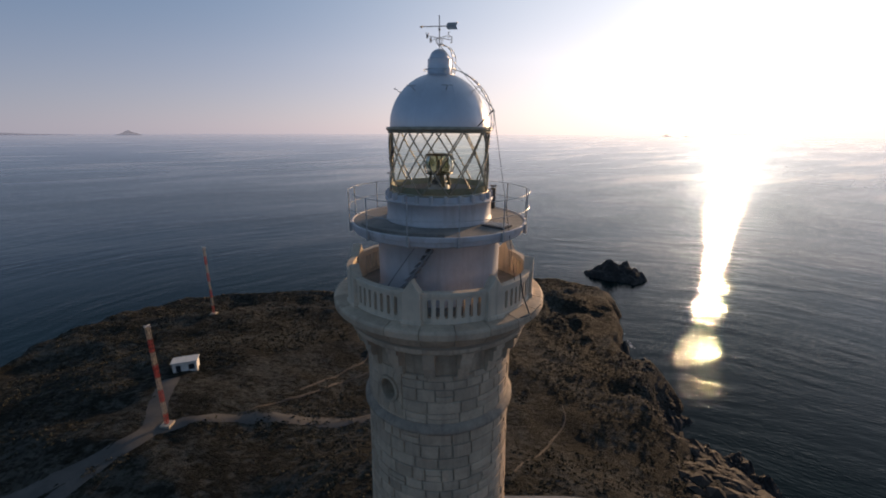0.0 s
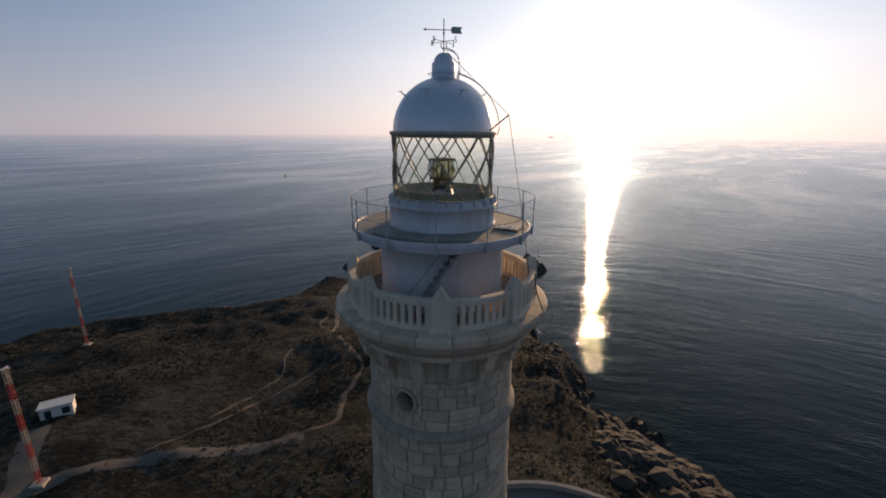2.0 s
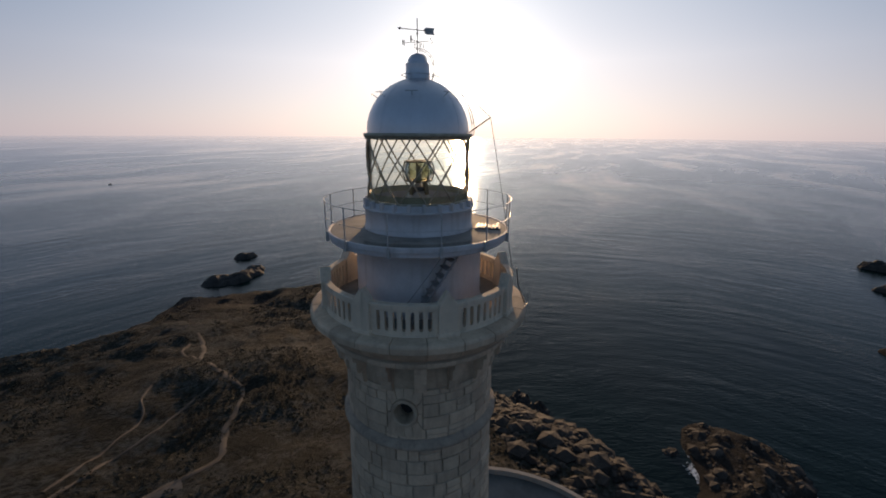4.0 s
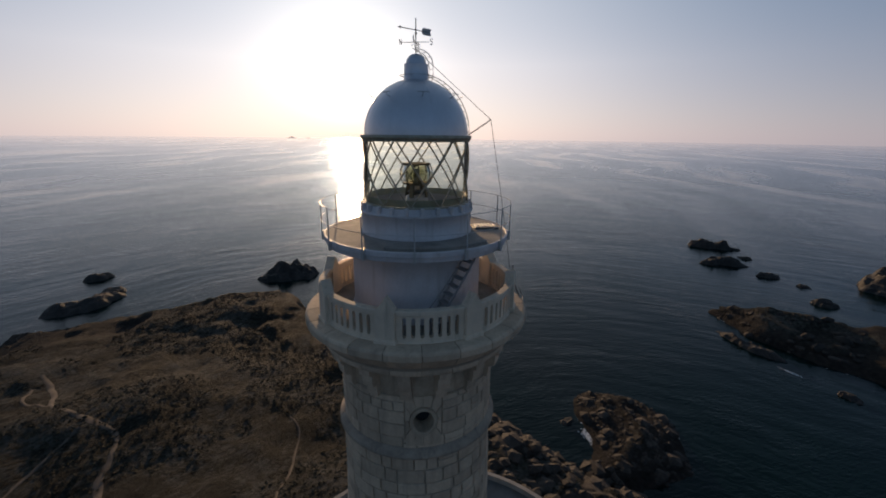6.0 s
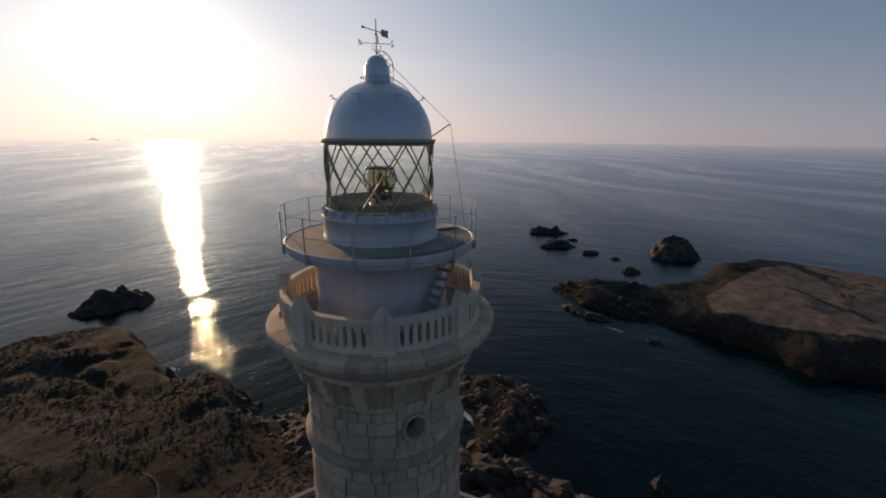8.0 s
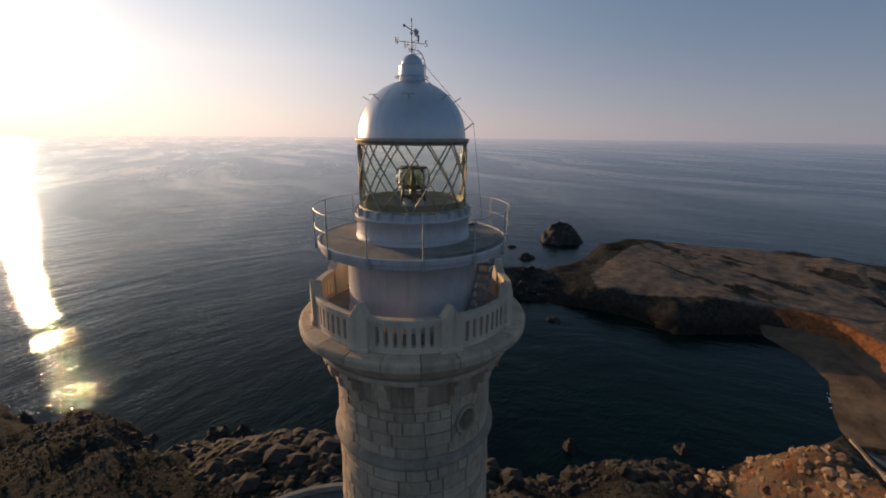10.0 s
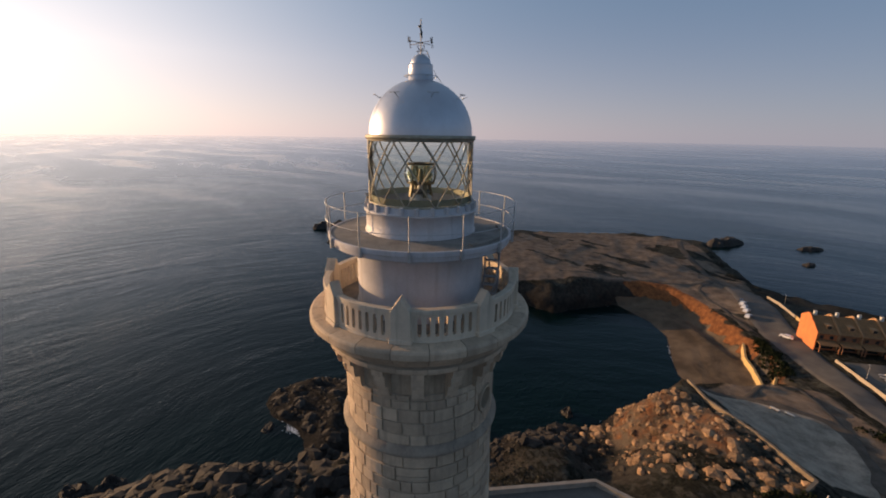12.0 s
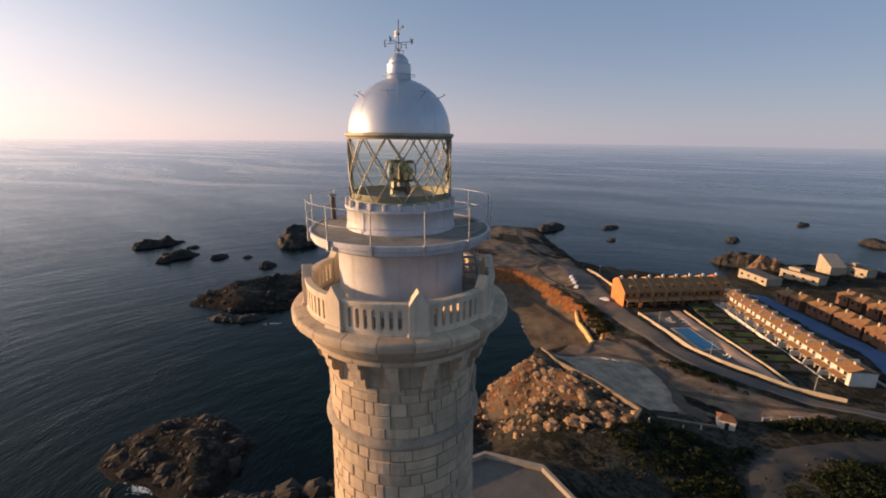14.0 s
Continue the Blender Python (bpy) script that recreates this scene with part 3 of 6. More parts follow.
def lattice_noise(x, y, seed=0):
    """Smooth value noise in 0..1."""
    xi, yi = np.floor(x).astype(np.int64), np.floor(y).astype(np.int64)
    fx, fy = x - xi, y - yi
    fx, fy = fx * fx * (3 - 2 * fx), fy * fy * (3 - 2 * fy)

    def cell(i, j):
        h = (i * 374761393 + j * 668265263 + seed * 974634777) & 0x7FFFFFFF
        h = ((h ^ (h >> 13)) * 1274126177) & 0x7FFFFFFF
        return ((h ^ (h >> 16)) & 0xFFFF) / 65535.0
    return (cell(xi, yi) * (1 - fx) + cell(xi + 1, yi) * fx) * (1 - fy) + (cell(xi, yi + 1) * (1 - fx) + cell(xi + 1, yi + 1) * fx) * fy


def fractal(x, y, size, octaves=4, seed=0, gain=0.5):
    total, amp, norm = 0.0, 1.0, 0.0
    for o in range(octaves):
        total = total + amp * (lattice_noise(x / size * 2 ** o + 17.3 * o, y / size * 2 ** o + 5.7 * o, seed + o) - 0.5)
        norm += amp
        amp *= gain
    return total / norm


def inside_distance(x, y, poly):
    """Distance to a polygon's edge, positive inside."""
    best = np.full(x.shape, 1e9)
    inside = np.zeros(x.shape, bool)
    n = len(poly)
    for i in range(n):
        (ax, ay), (bx, by) = poly[i], poly[(i + 1) % n]
        ex, ey = bx - ax, by - ay
        s = np.clip(((x - ax) * ex + (y - ay) * ey) / (ex * ex + ey * ey), 0, 1)
        best = np.minimum(best, np.hypot(x - ax - s * ex, y - ay - s * ey))
        cross = ((ay > y) != (by > y)) & (x < (bx - ax) * (y - ay) / (by - ay + 1e-12) + ax)
        inside ^= cross
    return np.where(inside, best, -best)


def smooth(v, a, b):
    s = np.clip((v - a) / (b - a), 0, 1)
    return s * s * (3 - 2 * s)


TERRACE_Z = 29.0


def terrace_distance(x, y):
    """Inside distance of the lighthouse's terrace: a slab with one round and one cut corner."""
    d = np.minimum(np.minimum(40.0 - x, x + 30.0), np.minimum(38.0 - y, y + 38.0))
    cut = (71.0 - (x - y)) / math.sqrt(2) 
    corner = 22.0 - np.hypot(np.maximum(x - 18.0, 0), np.maximum(y - 16.0, 0))
    back = ((x - 8.0) * 16.0 - (y - 38.0) * 22.0) / 27.2
    d = np.minimum(d, back)
    return np.minimum(np.minimum(d, cut), np.where((x > 18) & (y > 16), corner, 1e9))


def ground_height(x, y):
    x, y = np.atleast_1d(np.asarray(x, float)), np.atleast_1d(np.asarray(y, float))
    town = smooth(inside_distance(x, y, [(172, -196), (168, -138), (150, -138), (134, -135), (115, -131), (97, -116), (91, -94), (85, -83), (46, -83), (34, -98), (22, -112), (-40, -180), (0, -340), (110, -300), (130, -230)]), -9, 3)
    wx = x + 11 * (1 - 0.75 * town) * fractal(x, y, 20, 5, 3, 0.65)
    wy = y + 11 * (1 - 0.75 * town) * fractal(x, y, 20, 5, 9, 0.65)
    top, weight = np.zeros(x.shape), np.zeros(x.shape)
    for hx, hy, hz in HEIGHTS:
        w = 1.0 / ((x - hx) ** 2 + (y - hy) ** 2 + 60.0) ** 1.6
        top += w * hz
        weight += w
    top /= weight
    d = np.maximum(inside_distance(wx, wy, COAST), inside_distance(x + 0.4 * (wx - x), y + 0.4 * (wy - y), REEF))
    headland = smooth(inside_distance(x, y, [(200, -52), (225, -50), (290, -88), (302, -112), (294, -168), (258, -208), (222, -198), (186, -190), (170, -140), (184, -100)]), -4, 10)
    rough = (1 - town) * (1 - 0.8 * headland)
    # rugged in the east, smoother scrub in the north and west
    rugged = smooth(x, 40, 66) * (1 - smooth(y, 100, 130)) * rough * smooth(-x, -170, -120) + 0.5
    top = top + rough * (5.0 * rugged * fractal(x, y, 14, 5, 21, 0.66) + 2.5 * fractal(x, y, 45, 3, 33) + 1.5 * fractal(x, y, 8, 2, 63))
    cliffy = smooth(x, 35, 60) * smooth(y, 75, 100) * smooth(-y, -200, -180)
    edge = np.clip(d / ((7.0 + 5 * rugged) * (1 - 0.6 * np.maximum(town, 0.75 * cliffy))), 0, 1) ** 0.75
    ledges = 3.0 * fractal(x, y, 8, 4, 41, 0.6) * rugged
    land = top * edge + ledges * edge
    # bedded rock: steps near the shore
    beds = 2.3
    shifted = land / beds + 1.2 * fractal(x, y, 14, 3, 57)
    stepped = (np.floor(shifted) + smooth(shifted - np.floor(shifted), 0.55, 1.0) - 1.2 * fractal(x, y, 14, 3, 57)) * beds
    near = (1 - smooth(d, 14, 34)) * rough * 0.75
    land = land * (1 - near) + stepped * near
    h = np.where(d > 0, np.maximum(land, np.minimum(d * 0.4, 0.6)), np.maximum(d * 0.8, -4.0))
    beach = inside_distance(x, y, BEACH)
    sand = 0.2 + 0.13 * np.minimum(np.maximum(-(y + 101.0) * 0.9 + (112 - x) * 0.25, 0.0), 22.0) + 0.25 * np.sin(beach * 1.1)
    h = np.maximum(h, np.minimum(sand, 0.22 * beach))
    t = terrace_distance(x, y)
    return np.where(t > -1.5, np.minimum(h, TERRACE_Z - 0.5) * 0 + np.where(t > 0.5, TERRACE_Z - 0.6, np.minimum(h, TERRACE_Z - 1.0)), h)


GRID_STEP = 1.8
gx = np.arange(-170, 330, GRID_STEP)
gy = np.arange(-400, 250, GRID_STEP)
GX, GY = np.meshgrid(gx, gy)
GZ = ground_height(GX.ravel(), GY.ravel()).reshape(GX.shape)


def ground_at(x, y):
    """The height of the built ground sheet at a place."""
    i, j = (x - gx[0]) / GRID_STEP, (y - gy[0]) / GRID_STEP
    a, b = int(i), int(j)
    u, v = i - a, j - b
    return float((GZ[b, a] * (1 - u) + GZ[b, a + 1] * u) * (1 - v) + (GZ[b + 1, a] * (1 - u) + GZ[b + 1, a + 1] * u) * v)


def build_ground():
    h, w = GZ.shape
    index = np.arange(h * w).reshape(h, w)
    quads = np.stack([index[:-1, :-1], index[:-1, 1:], index[1:, 1:], index[1:, :-1]], -1).reshape(-1, 4)
    keep = (GZ.ravel()[quads] > -3.9).any(1)
    quads = quads[keep]
    used, inverse = np.unique(quads, return_inverse=True)
    verts = np.stack([GX.ravel(), GY.ravel(), GZ.ravel()], 1)[used]
    ob = from_data("ground", verts.tolist(), inverse.reshape(-1, 4).tolist(), LAND, smooth=True)
    me = ob.data
    X, Y, Z = verts[:, 0], verts[:, 1], verts[:, 2]
    beach = inside_distance(X, Y, BEACH)
    sandy = smooth(beach, -1.5, 1.5) * smooth(-Z, -4.8, -3.4)
    spur = inside_distance(X, Y, [(92, -80), (80, -77), (60, -78), (45, -77), (48, -68), (62, -58), (78, -50), (92, -58)])
    sandy = np.maximum(sandy, 0.60 * smooth(spur, -2, 5) * smooth(Z, 2.0, 5.0))
    red = smooth(inside_distance(X, Y, [(112, -125), (134, -129), (150, -131), (166, -131), (186, -118), (192, -140), (166, -143), (150, -142), (134, -140), (112, -136)]), -1.0, 1.5) * smooth(Z, 3.4, 4.4) * smooth(-Z, -10.4, -9.2)
    red = np.maximum(red, 0.48 * smooth(inside_distance(X, Y, [(92, -80), (80, -77), (60, -78), (45, -77), (48, -68), (62, -60), (78, -53), (90, -60)]), -1, 4) * smooth(Z, 1.5, 4))
    red = np.maximum(red, 0.50 * smooth(inside_distance(X, Y, [(121, -134), (104, -125), (90, -116), (86, -120), (98, -131), (114, -138)]), -1, 2))
    bare = inside_distance(X, Y, [(190, -44), (225, -44), (290, -84), (306, -110), (298, -170), (262, -214), (222, -204), (186, -196), (150, -176), (120, -142), (176, -132), (186, -96)])
    lot = inside_distance(X, Y, [(84, -84), (90, -100), (104, -122), (112, -134), (90, -128), (60, -119), (40, -124), (22, -130), (22, -118), (36, -98), (45, -86)])
    point = inside_distance(X, Y, [(84, 190), (86, 172), (78, 152), (66, 128), (48, 112), (30, 130), (22, 170), (16, 215), (40, 212), (62, 208)])
    west = inside_distance(X, Y, [(-146, 104), (-112, 128), (-70, 140), (-30, 146), (-8, 165), (-14, 230), (-44, 190), (-110, 186), (-144, 160)])
    bare = np.maximum(np.maximum(smooth(bare, -4, 8), 0.85 * smooth(lot, -2, 3)), np.maximum(0.47 * smooth(point, -6, 10), 0.56 * smooth(west, -8, 8))) * (0.75 - 0.6 * smooth(fractal(0.34 * (0.9 * X + 0.44 * Y), 0.9 * Y - 0.44 * X, 15, 4, 88, 0.6), 0.12, 0.19))
    for name, values in (("sandy", sandy), ("red_cliff", red), ("bare", bare)):
        layer = me.attributes.new(name, "FLOAT", "POINT")
        layer.data.foreach_set("value", np.ascontiguousarray(values, np.float32))
    return tagged(ob, "dry scrub-covered rocky cape with cliffs and a sandy cove", "ground", kind="structure")


ground = build_ground()


def build_sea():
    """A flat sheet round the cape that lifts slightly far out, so that its rim stands at the horizon."""
    verts, faces = [], []
    radii = [0.0] + [20 * 1.09 ** k for k in range(64)]
    radii = [r for r in radii if r < 4900] + [4900.0]
    n = 128
    for r in radii:
        z = 33.0 * max(0.0, (r - 900.0) / 4000.0) ** 1.3
        for k in range(n):
            a = 2 * math.pi * k / n
            verts.append((r * math.cos(a), r * math.sin(a), z))
    for i in range(len(radii) - 1):
        for k in range(n):
            a, b = i * n + k, i * n + (k + 1) % n
            faces.append((a, a + n, b + n, b))
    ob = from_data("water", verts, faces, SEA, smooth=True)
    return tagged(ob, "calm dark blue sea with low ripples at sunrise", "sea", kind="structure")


build_sea()


def strip(name, mat, points, width, lift=0.12, label="", category="path", steps=1.5):
    """A ribbon of road or path laid on the ground along a smooth line."""
    pts = [Vector((x, y, 0)) for x, y in points]
    line = []
    for i in range(len(pts) - 1):
        p0, p1, p2, p3 = pts[max(i - 1, 0)], pts[i], pts[i + 1], pts[min(i + 2, len(pts) - 1)]
        n = max(2, int((p2 - p1).length / steps))
        for k in range(n):
            s = k / n
            line.append(0.5 * ((2 * p1) + (p2 - p0) * s + (2 * p0 - 5 * p1 + 4 * p2 - p3) * s * s + (3 * p1 - p0 - 3 * p2 + p3) * s ** 3))
    line.append(pts[-1])
    across = max(3, int(width / 1.2))
    verts, faces = [], []
    for i, p in enumerate(line):
        way = (line[min(i + 1, len(line) - 1)] - line[max(i - 1, 0)]).normalized()
        side = Vector((-way.y, way.x, 0))
        loose = 1.0 if width < 4 else 0.15
        wob = 1 + loose * 1.3 * float(fractal(np.array([p.x]), np.array([p.y]), 5.0, 3, 91)[0])
        p = p + side * (loose * 1.4 * float(fractal(np.array([p.x]), np.array([p.y]), 7.0, 3, 92)[0]))
        for k in range(across + 1):
            s = k / across - 0.5
            q = p + side * (width * wob * s)
            drop = 0.25 if k in (0, across) and width > 5 else 0.1 if k in (0, across) else 0.0
            verts.append((q.x, q.y, ground_at(q.x, q.y) + lift - drop))
    m = across + 1
    for i in range(len(line) - 1):
        for k in range(across):
            a = i * m + k
            faces.append((a, a + 1, a + m + 1, a + m))
    ob = from_data(name, verts, faces, mat, smooth=True)
    return tagged(ob, label, category, kind="structure")


# ---- terrace round the lighthouse ----
def build_terrace():
    pts = [(40.0, -31.0), (40.0, 16.0)]
    pts += [(18 + 22 * math.cos(radians(a)), 16 + 22 * math.sin(radians(a))) for a in range(6, 91, 6)]
    pts += [(8.0, 38.0), (-30.0, 10.36), (-30.0, -38.0), (33.0, -38.0)]
    bm = bmesh.new()
    top = [bm.verts.new((x, y, TERRACE_Z)) for x, y in pts]
    low = [bm.verts.new((x, y, TERRACE_Z - 9)) for x, y in pts]
    bm.faces.new(top)
    for i in range(len(pts)):
        j = (i + 1) % len(pts)
        bm.faces.new((top[i], low[i], low[j], top[j]))
    slab = tagged(mesh_object("pavement", bm, PAVING), "grey paved terrace of the lighthouse on its rock", "terrace", kind="structure")
    bm = bmesh.new()
    n = len(pts)
    ring = []
    for i in range(n):
        p, q, r = Vector((*pts[i - 1], 0)), Vector((*pts[i], 0)), Vector((*pts[(i + 1) % n], 0))
        a, b = (q - p).normalized(), (r - q).normalized()
        nrm = (Vector((a.y, -a.x, 0)) + Vector((b.y, -b.x, 0))).normalized()
        ring.append([bm.verts.new((*(q - nrm * w).xy, TERRACE_Z + z)) for w, z in ((-0.25, -2.0), (-0.25, 0.85), (-0.33, 0.85), (-0.33, 1.0), (0.33, 1.0), (0.33, 0.85), (0.25, 0.85), (0.25, -0.1))])
    for i in range(n):
        a, b = ring[i], ring[(i + 1) % n]
        for k in range(7):
            bm.faces.new((a[k], b[k], b[k + 1], a[k + 1]))
    bmesh.ops.recalc_face_normals(bm, faces=bm.faces)
    part("parapet", bm, PARAPET, slab, "low rendered parapet with a pale coping")


build_terrace()


# ---- loose rock and scrub ----
def lump(rng, size, squash=0.7, detail=1):
    """Corners and faces of one angular boulder."""
    bm = bmesh.new()
    bmesh.ops.create_icosphere(bm, subdivisions=detail, radius=1.0)
    cuts = [(Vector((rng.uniform(-1, 1), rng.uniform(-1, 1), rng.uniform(-0.6, 1))).normalized(), rng.uniform(0.55, 0.85)) for _ in range(6)]
    sx, sy, sz = rng.uniform(0.7, 1.3), rng.uniform(0.7, 1.3), squash * rng.uniform(0.7, 1.2)
    for v in bm.verts:
        for nrm, lim in cuts:
            over = v.co.dot(nrm) - lim
            if over > 0:
                v.co -= nrm * over
        v.co = Vector((v.co.x * sx, v.co.y * sy, v.co.z * sz)) * size * rng.uniform(0.94, 1.06)
    turn = Matrix.Rotation(rng.uniform(0, 6.28), 3, "Z")
    verts = [turn @ v.co for v in bm.verts]
    faces = [[v.index for v in f.verts] for f in bm.faces]
    bm.free()
    return verts, faces


def scatter_boulders():
    rng = random.Random(5)
    shapes = [lump(rng, 1.0) for _ in range(24)]
    meshes = {}
    for name, mat in (("boulder", ROCK), ("shore_boulder", SHOREROCK)):
        for k, (verts, faces) in enumerate(shapes[:12]):
            me = bpy.data.meshes.new(name)
            me.from_pydata([tuple(v) for v in verts], [], faces)
            me.materials.append(mat)
            meshes[name, k] = me
    heaps = {False: ([], []), True: ([], [])}
    spots = []
    zones = [([(96, -80), (80, -74), (60, -78), (44, -78), (44, -66), (60, -50), (76, -36), (90, -44), (96, -62)], 1500, 0.10, 1.9),
             ([(84, -52), (78, -34), (70, -14), (74, 0), (90, 6), (84, -14), (94, -40)], 420, 0.5, 2.0),
             ([(110, 42), (118, 40), (124, 12), (105, 1), (90, 10), (85, 20), (95, 28)], 330, 0.8, 3.0),
             ([(84, 48), (80, 62), (77, 82), (68, 92), (60, 84), (58, 40), (74, 8)], 900, 0.3, 2.6),
             ([(62, 84), (74, 112), (62, 120), (52, 100), (50, 60)], 240, 0.4, 1.3),
             ([(88, 44), (82, 64), (80, 86), (68, 96), (64, 80), (70, 44), (76, 6), (84, 8), (86, 26)], 210, 1.6, 4.2),
             ([(92, -52), (84, -26), (82, 4), (74, 4), (72, -20), (78, -44)], 130, 1.0, 3.0),
             ([(44, -40), (64, -30), (60, 10), (60, 50), (46, 60), (42, 0)], 500, 0.3, 0.9),
             ([(196, -30), (198, -8), (206, 10), (221, 31), (234, 22), (244, -28)], 130, 1.0, 3.6),
             ([(-146, 95), (-140, 160), (-110, 186), (-56, 185), (-16, 235), (20, 227), (20, 215), (-20, 215), (-50, 172), (-100, 172), (-130, 140)], 420, 0.4, 1.4),
             ([(46, -8), (62, -12), (84, 8), (84, 48), (80, 72), (66, 82), (50, 58), (44, 30)], 440, 1.1, 3.2)]
    for poly, count, small, large in zones:
        xs, ys = [p[0] for p in poly], [p[1] for p in poly]
        made = 0
        while made < count:
            x, y = rng.uniform(min(xs), max(xs)), rng.uniform(min(ys), max(ys))
            if inside_distance(np.array([x]), np.array([y]), poly)[0] < 0:
                continue
            made += 1
            if terrace_distance(np.array(x), np.array(y)) > -1.5:
                continue
            z = ground_at(x, y)
            if z < -1.2:
                continue
            size = small + (large - small) * rng.random() ** (6.0 if count == 1500 else 1.5 if count == 440 else 4.0)
            spots.append((x, y, z - (0.35 if x > 84 and y > 0 else 0.1) * size, size, rng.randrange(24), rng.uniform(0, 6.28)))
    big = [s for s in spots if s[3] > 0.4 and s[1] < -52 and s[0] < 97 and s[4] < 12][:260]
    wet = [s for s in spots if s[3] > 1.3 and s[1] > 20 and 50 < s[0] < 90 and s[4] < 12][:280]
    chosen = set(big + wet)
    for x, y, z, size, kind, turn in spots:
        if (x, y, z, size, kind, turn) in chosen:
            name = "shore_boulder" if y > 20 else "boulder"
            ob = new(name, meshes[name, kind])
            ob.parent = ground
            ob.matrix_world = Matrix.Translation((x, y, z)) @ Matrix.Rotation(turn, 4, "Z") @ Matrix.Diagonal((size, size, size, 1))
            continue
        vs, fs = shapes[kind]
        # dark rock off the spur; beside it the colour also holds the rubble's shade
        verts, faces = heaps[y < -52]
        c, s = math.cos(turn) * size, math.sin(turn) * size
        base = len(verts)
        verts.extend((x + c * v.x - s * v.y, y + s * v.x + c * v.y, z + size * v.z) for v in vs)
        faces.extend([base + i for i in f] for f in fs)
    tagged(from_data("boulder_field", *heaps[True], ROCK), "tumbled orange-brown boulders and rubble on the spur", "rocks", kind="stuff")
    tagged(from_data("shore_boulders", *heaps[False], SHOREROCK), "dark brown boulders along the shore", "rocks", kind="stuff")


def leaf_heap(name, mat, X, Y, size, per, leaf, seed, label, category, rise=0.7):
    """Low plants as heaps of small leaf faces: per faces for each plant, in domes on the ground."""
    r = np.random.RandomState(seed)
    Z = np.array([ground_at(a, b) for a, b in zip(X, Y)])
    X, Y, Z, S = (np.repeat(v, per) for v in (X, Y, Z, size))
    n = len(X)
    ang, q = r.uniform(0, 6.283, n), r.uniform(0, 1, n) ** 0.6
    c = np.stack([X + S * q * np.cos(ang), Y + S * q * np.sin(ang), Z + S * rise * np.sqrt(1 - q * q * 0.98) * r.uniform(0.3, 1.0, n)], 1)
    u, v = r.uniform(-1, 1, (n, 3)), r.uniform(-1, 1, (n, 3))
    u[:, 2] *= 0.6
    v[:, 2] *= 0.6
    L = (r.uniform(leaf[0], leaf[1], n) * (0.6 + 0.4 * S))[:, None]
    u *= L / np.linalg.norm(u, axis=1)[:, None]
    v *= L / np.linalg.norm(v, axis=1)[:, None]
    verts = np.stack([c - u, c + v, c + u, c - v], 1).reshape(-1, 3)
    me = bpy.data.meshes.new(name)
    me.vertices.add(4 * n)
    me.vertices.foreach_set("co", np.ascontiguousarray(verts.ravel(), np.float32))
    me.loops.add(4 * n)
    me.loops.foreach_set("vertex_index", np.arange(4 * n, dtype=np.int32))
    me.polygons.add(n)
    me.polygons.foreach_set("loop_start", np.arange(0, 4 * n, 4, dtype=np.int32))
    me.update(calc_edges=True)
    me.materials.append(mat)
    return tagged(new(name, me), label, category, kind="stuff")


def scatter_scrub():
    r = np.random.RandomState(4)
    xs, ys = r.uniform(-165, 300, 150000), r.uniform(-260, 235, 150000)
    hs = ground_height(xs, ys)
    cover = fractal(xs, ys, 22, 5, 71, 0.62)
    coast = inside_distance(xs, ys, COAST)
    town = inside_distance(xs, ys, [(300, -260), (300, 60), (176, 20), (160, -130), (112, -125), (84, -84), (46, -80), (26, -86), (0, -130), (-60, -260)])
    keep = (hs > 3.0) & (coast > 7) & (cover > -0.05) & (terrace_distance(xs, ys) < -2) & ~((town > 0) & (cover < 0.19)) & ~((xs > 44) & (xs < 98) & (ys < -30) & (ys > -84))
    keep &= inside_distance(xs, ys, [(172, -200), (150, -145), (112, -138), (60, -122), (20, -135), (-40, -180), (0, -340), (110, -300), (130, -230)]) < 0
    xs, ys = xs[keep][:30000], ys[keep][:30000]
    size = r.uniform(0.2, 0.75, len(xs)) * np.where(r.uniform(0, 1, len(xs)) < 0.1, 2.0, 1.0)
    leaf_heap("scrub", SCRUB, xs, ys, size, 9, (0.12, 0.32), 5, "low dry brown and dark green coastal scrub", "scrub", 0.55)


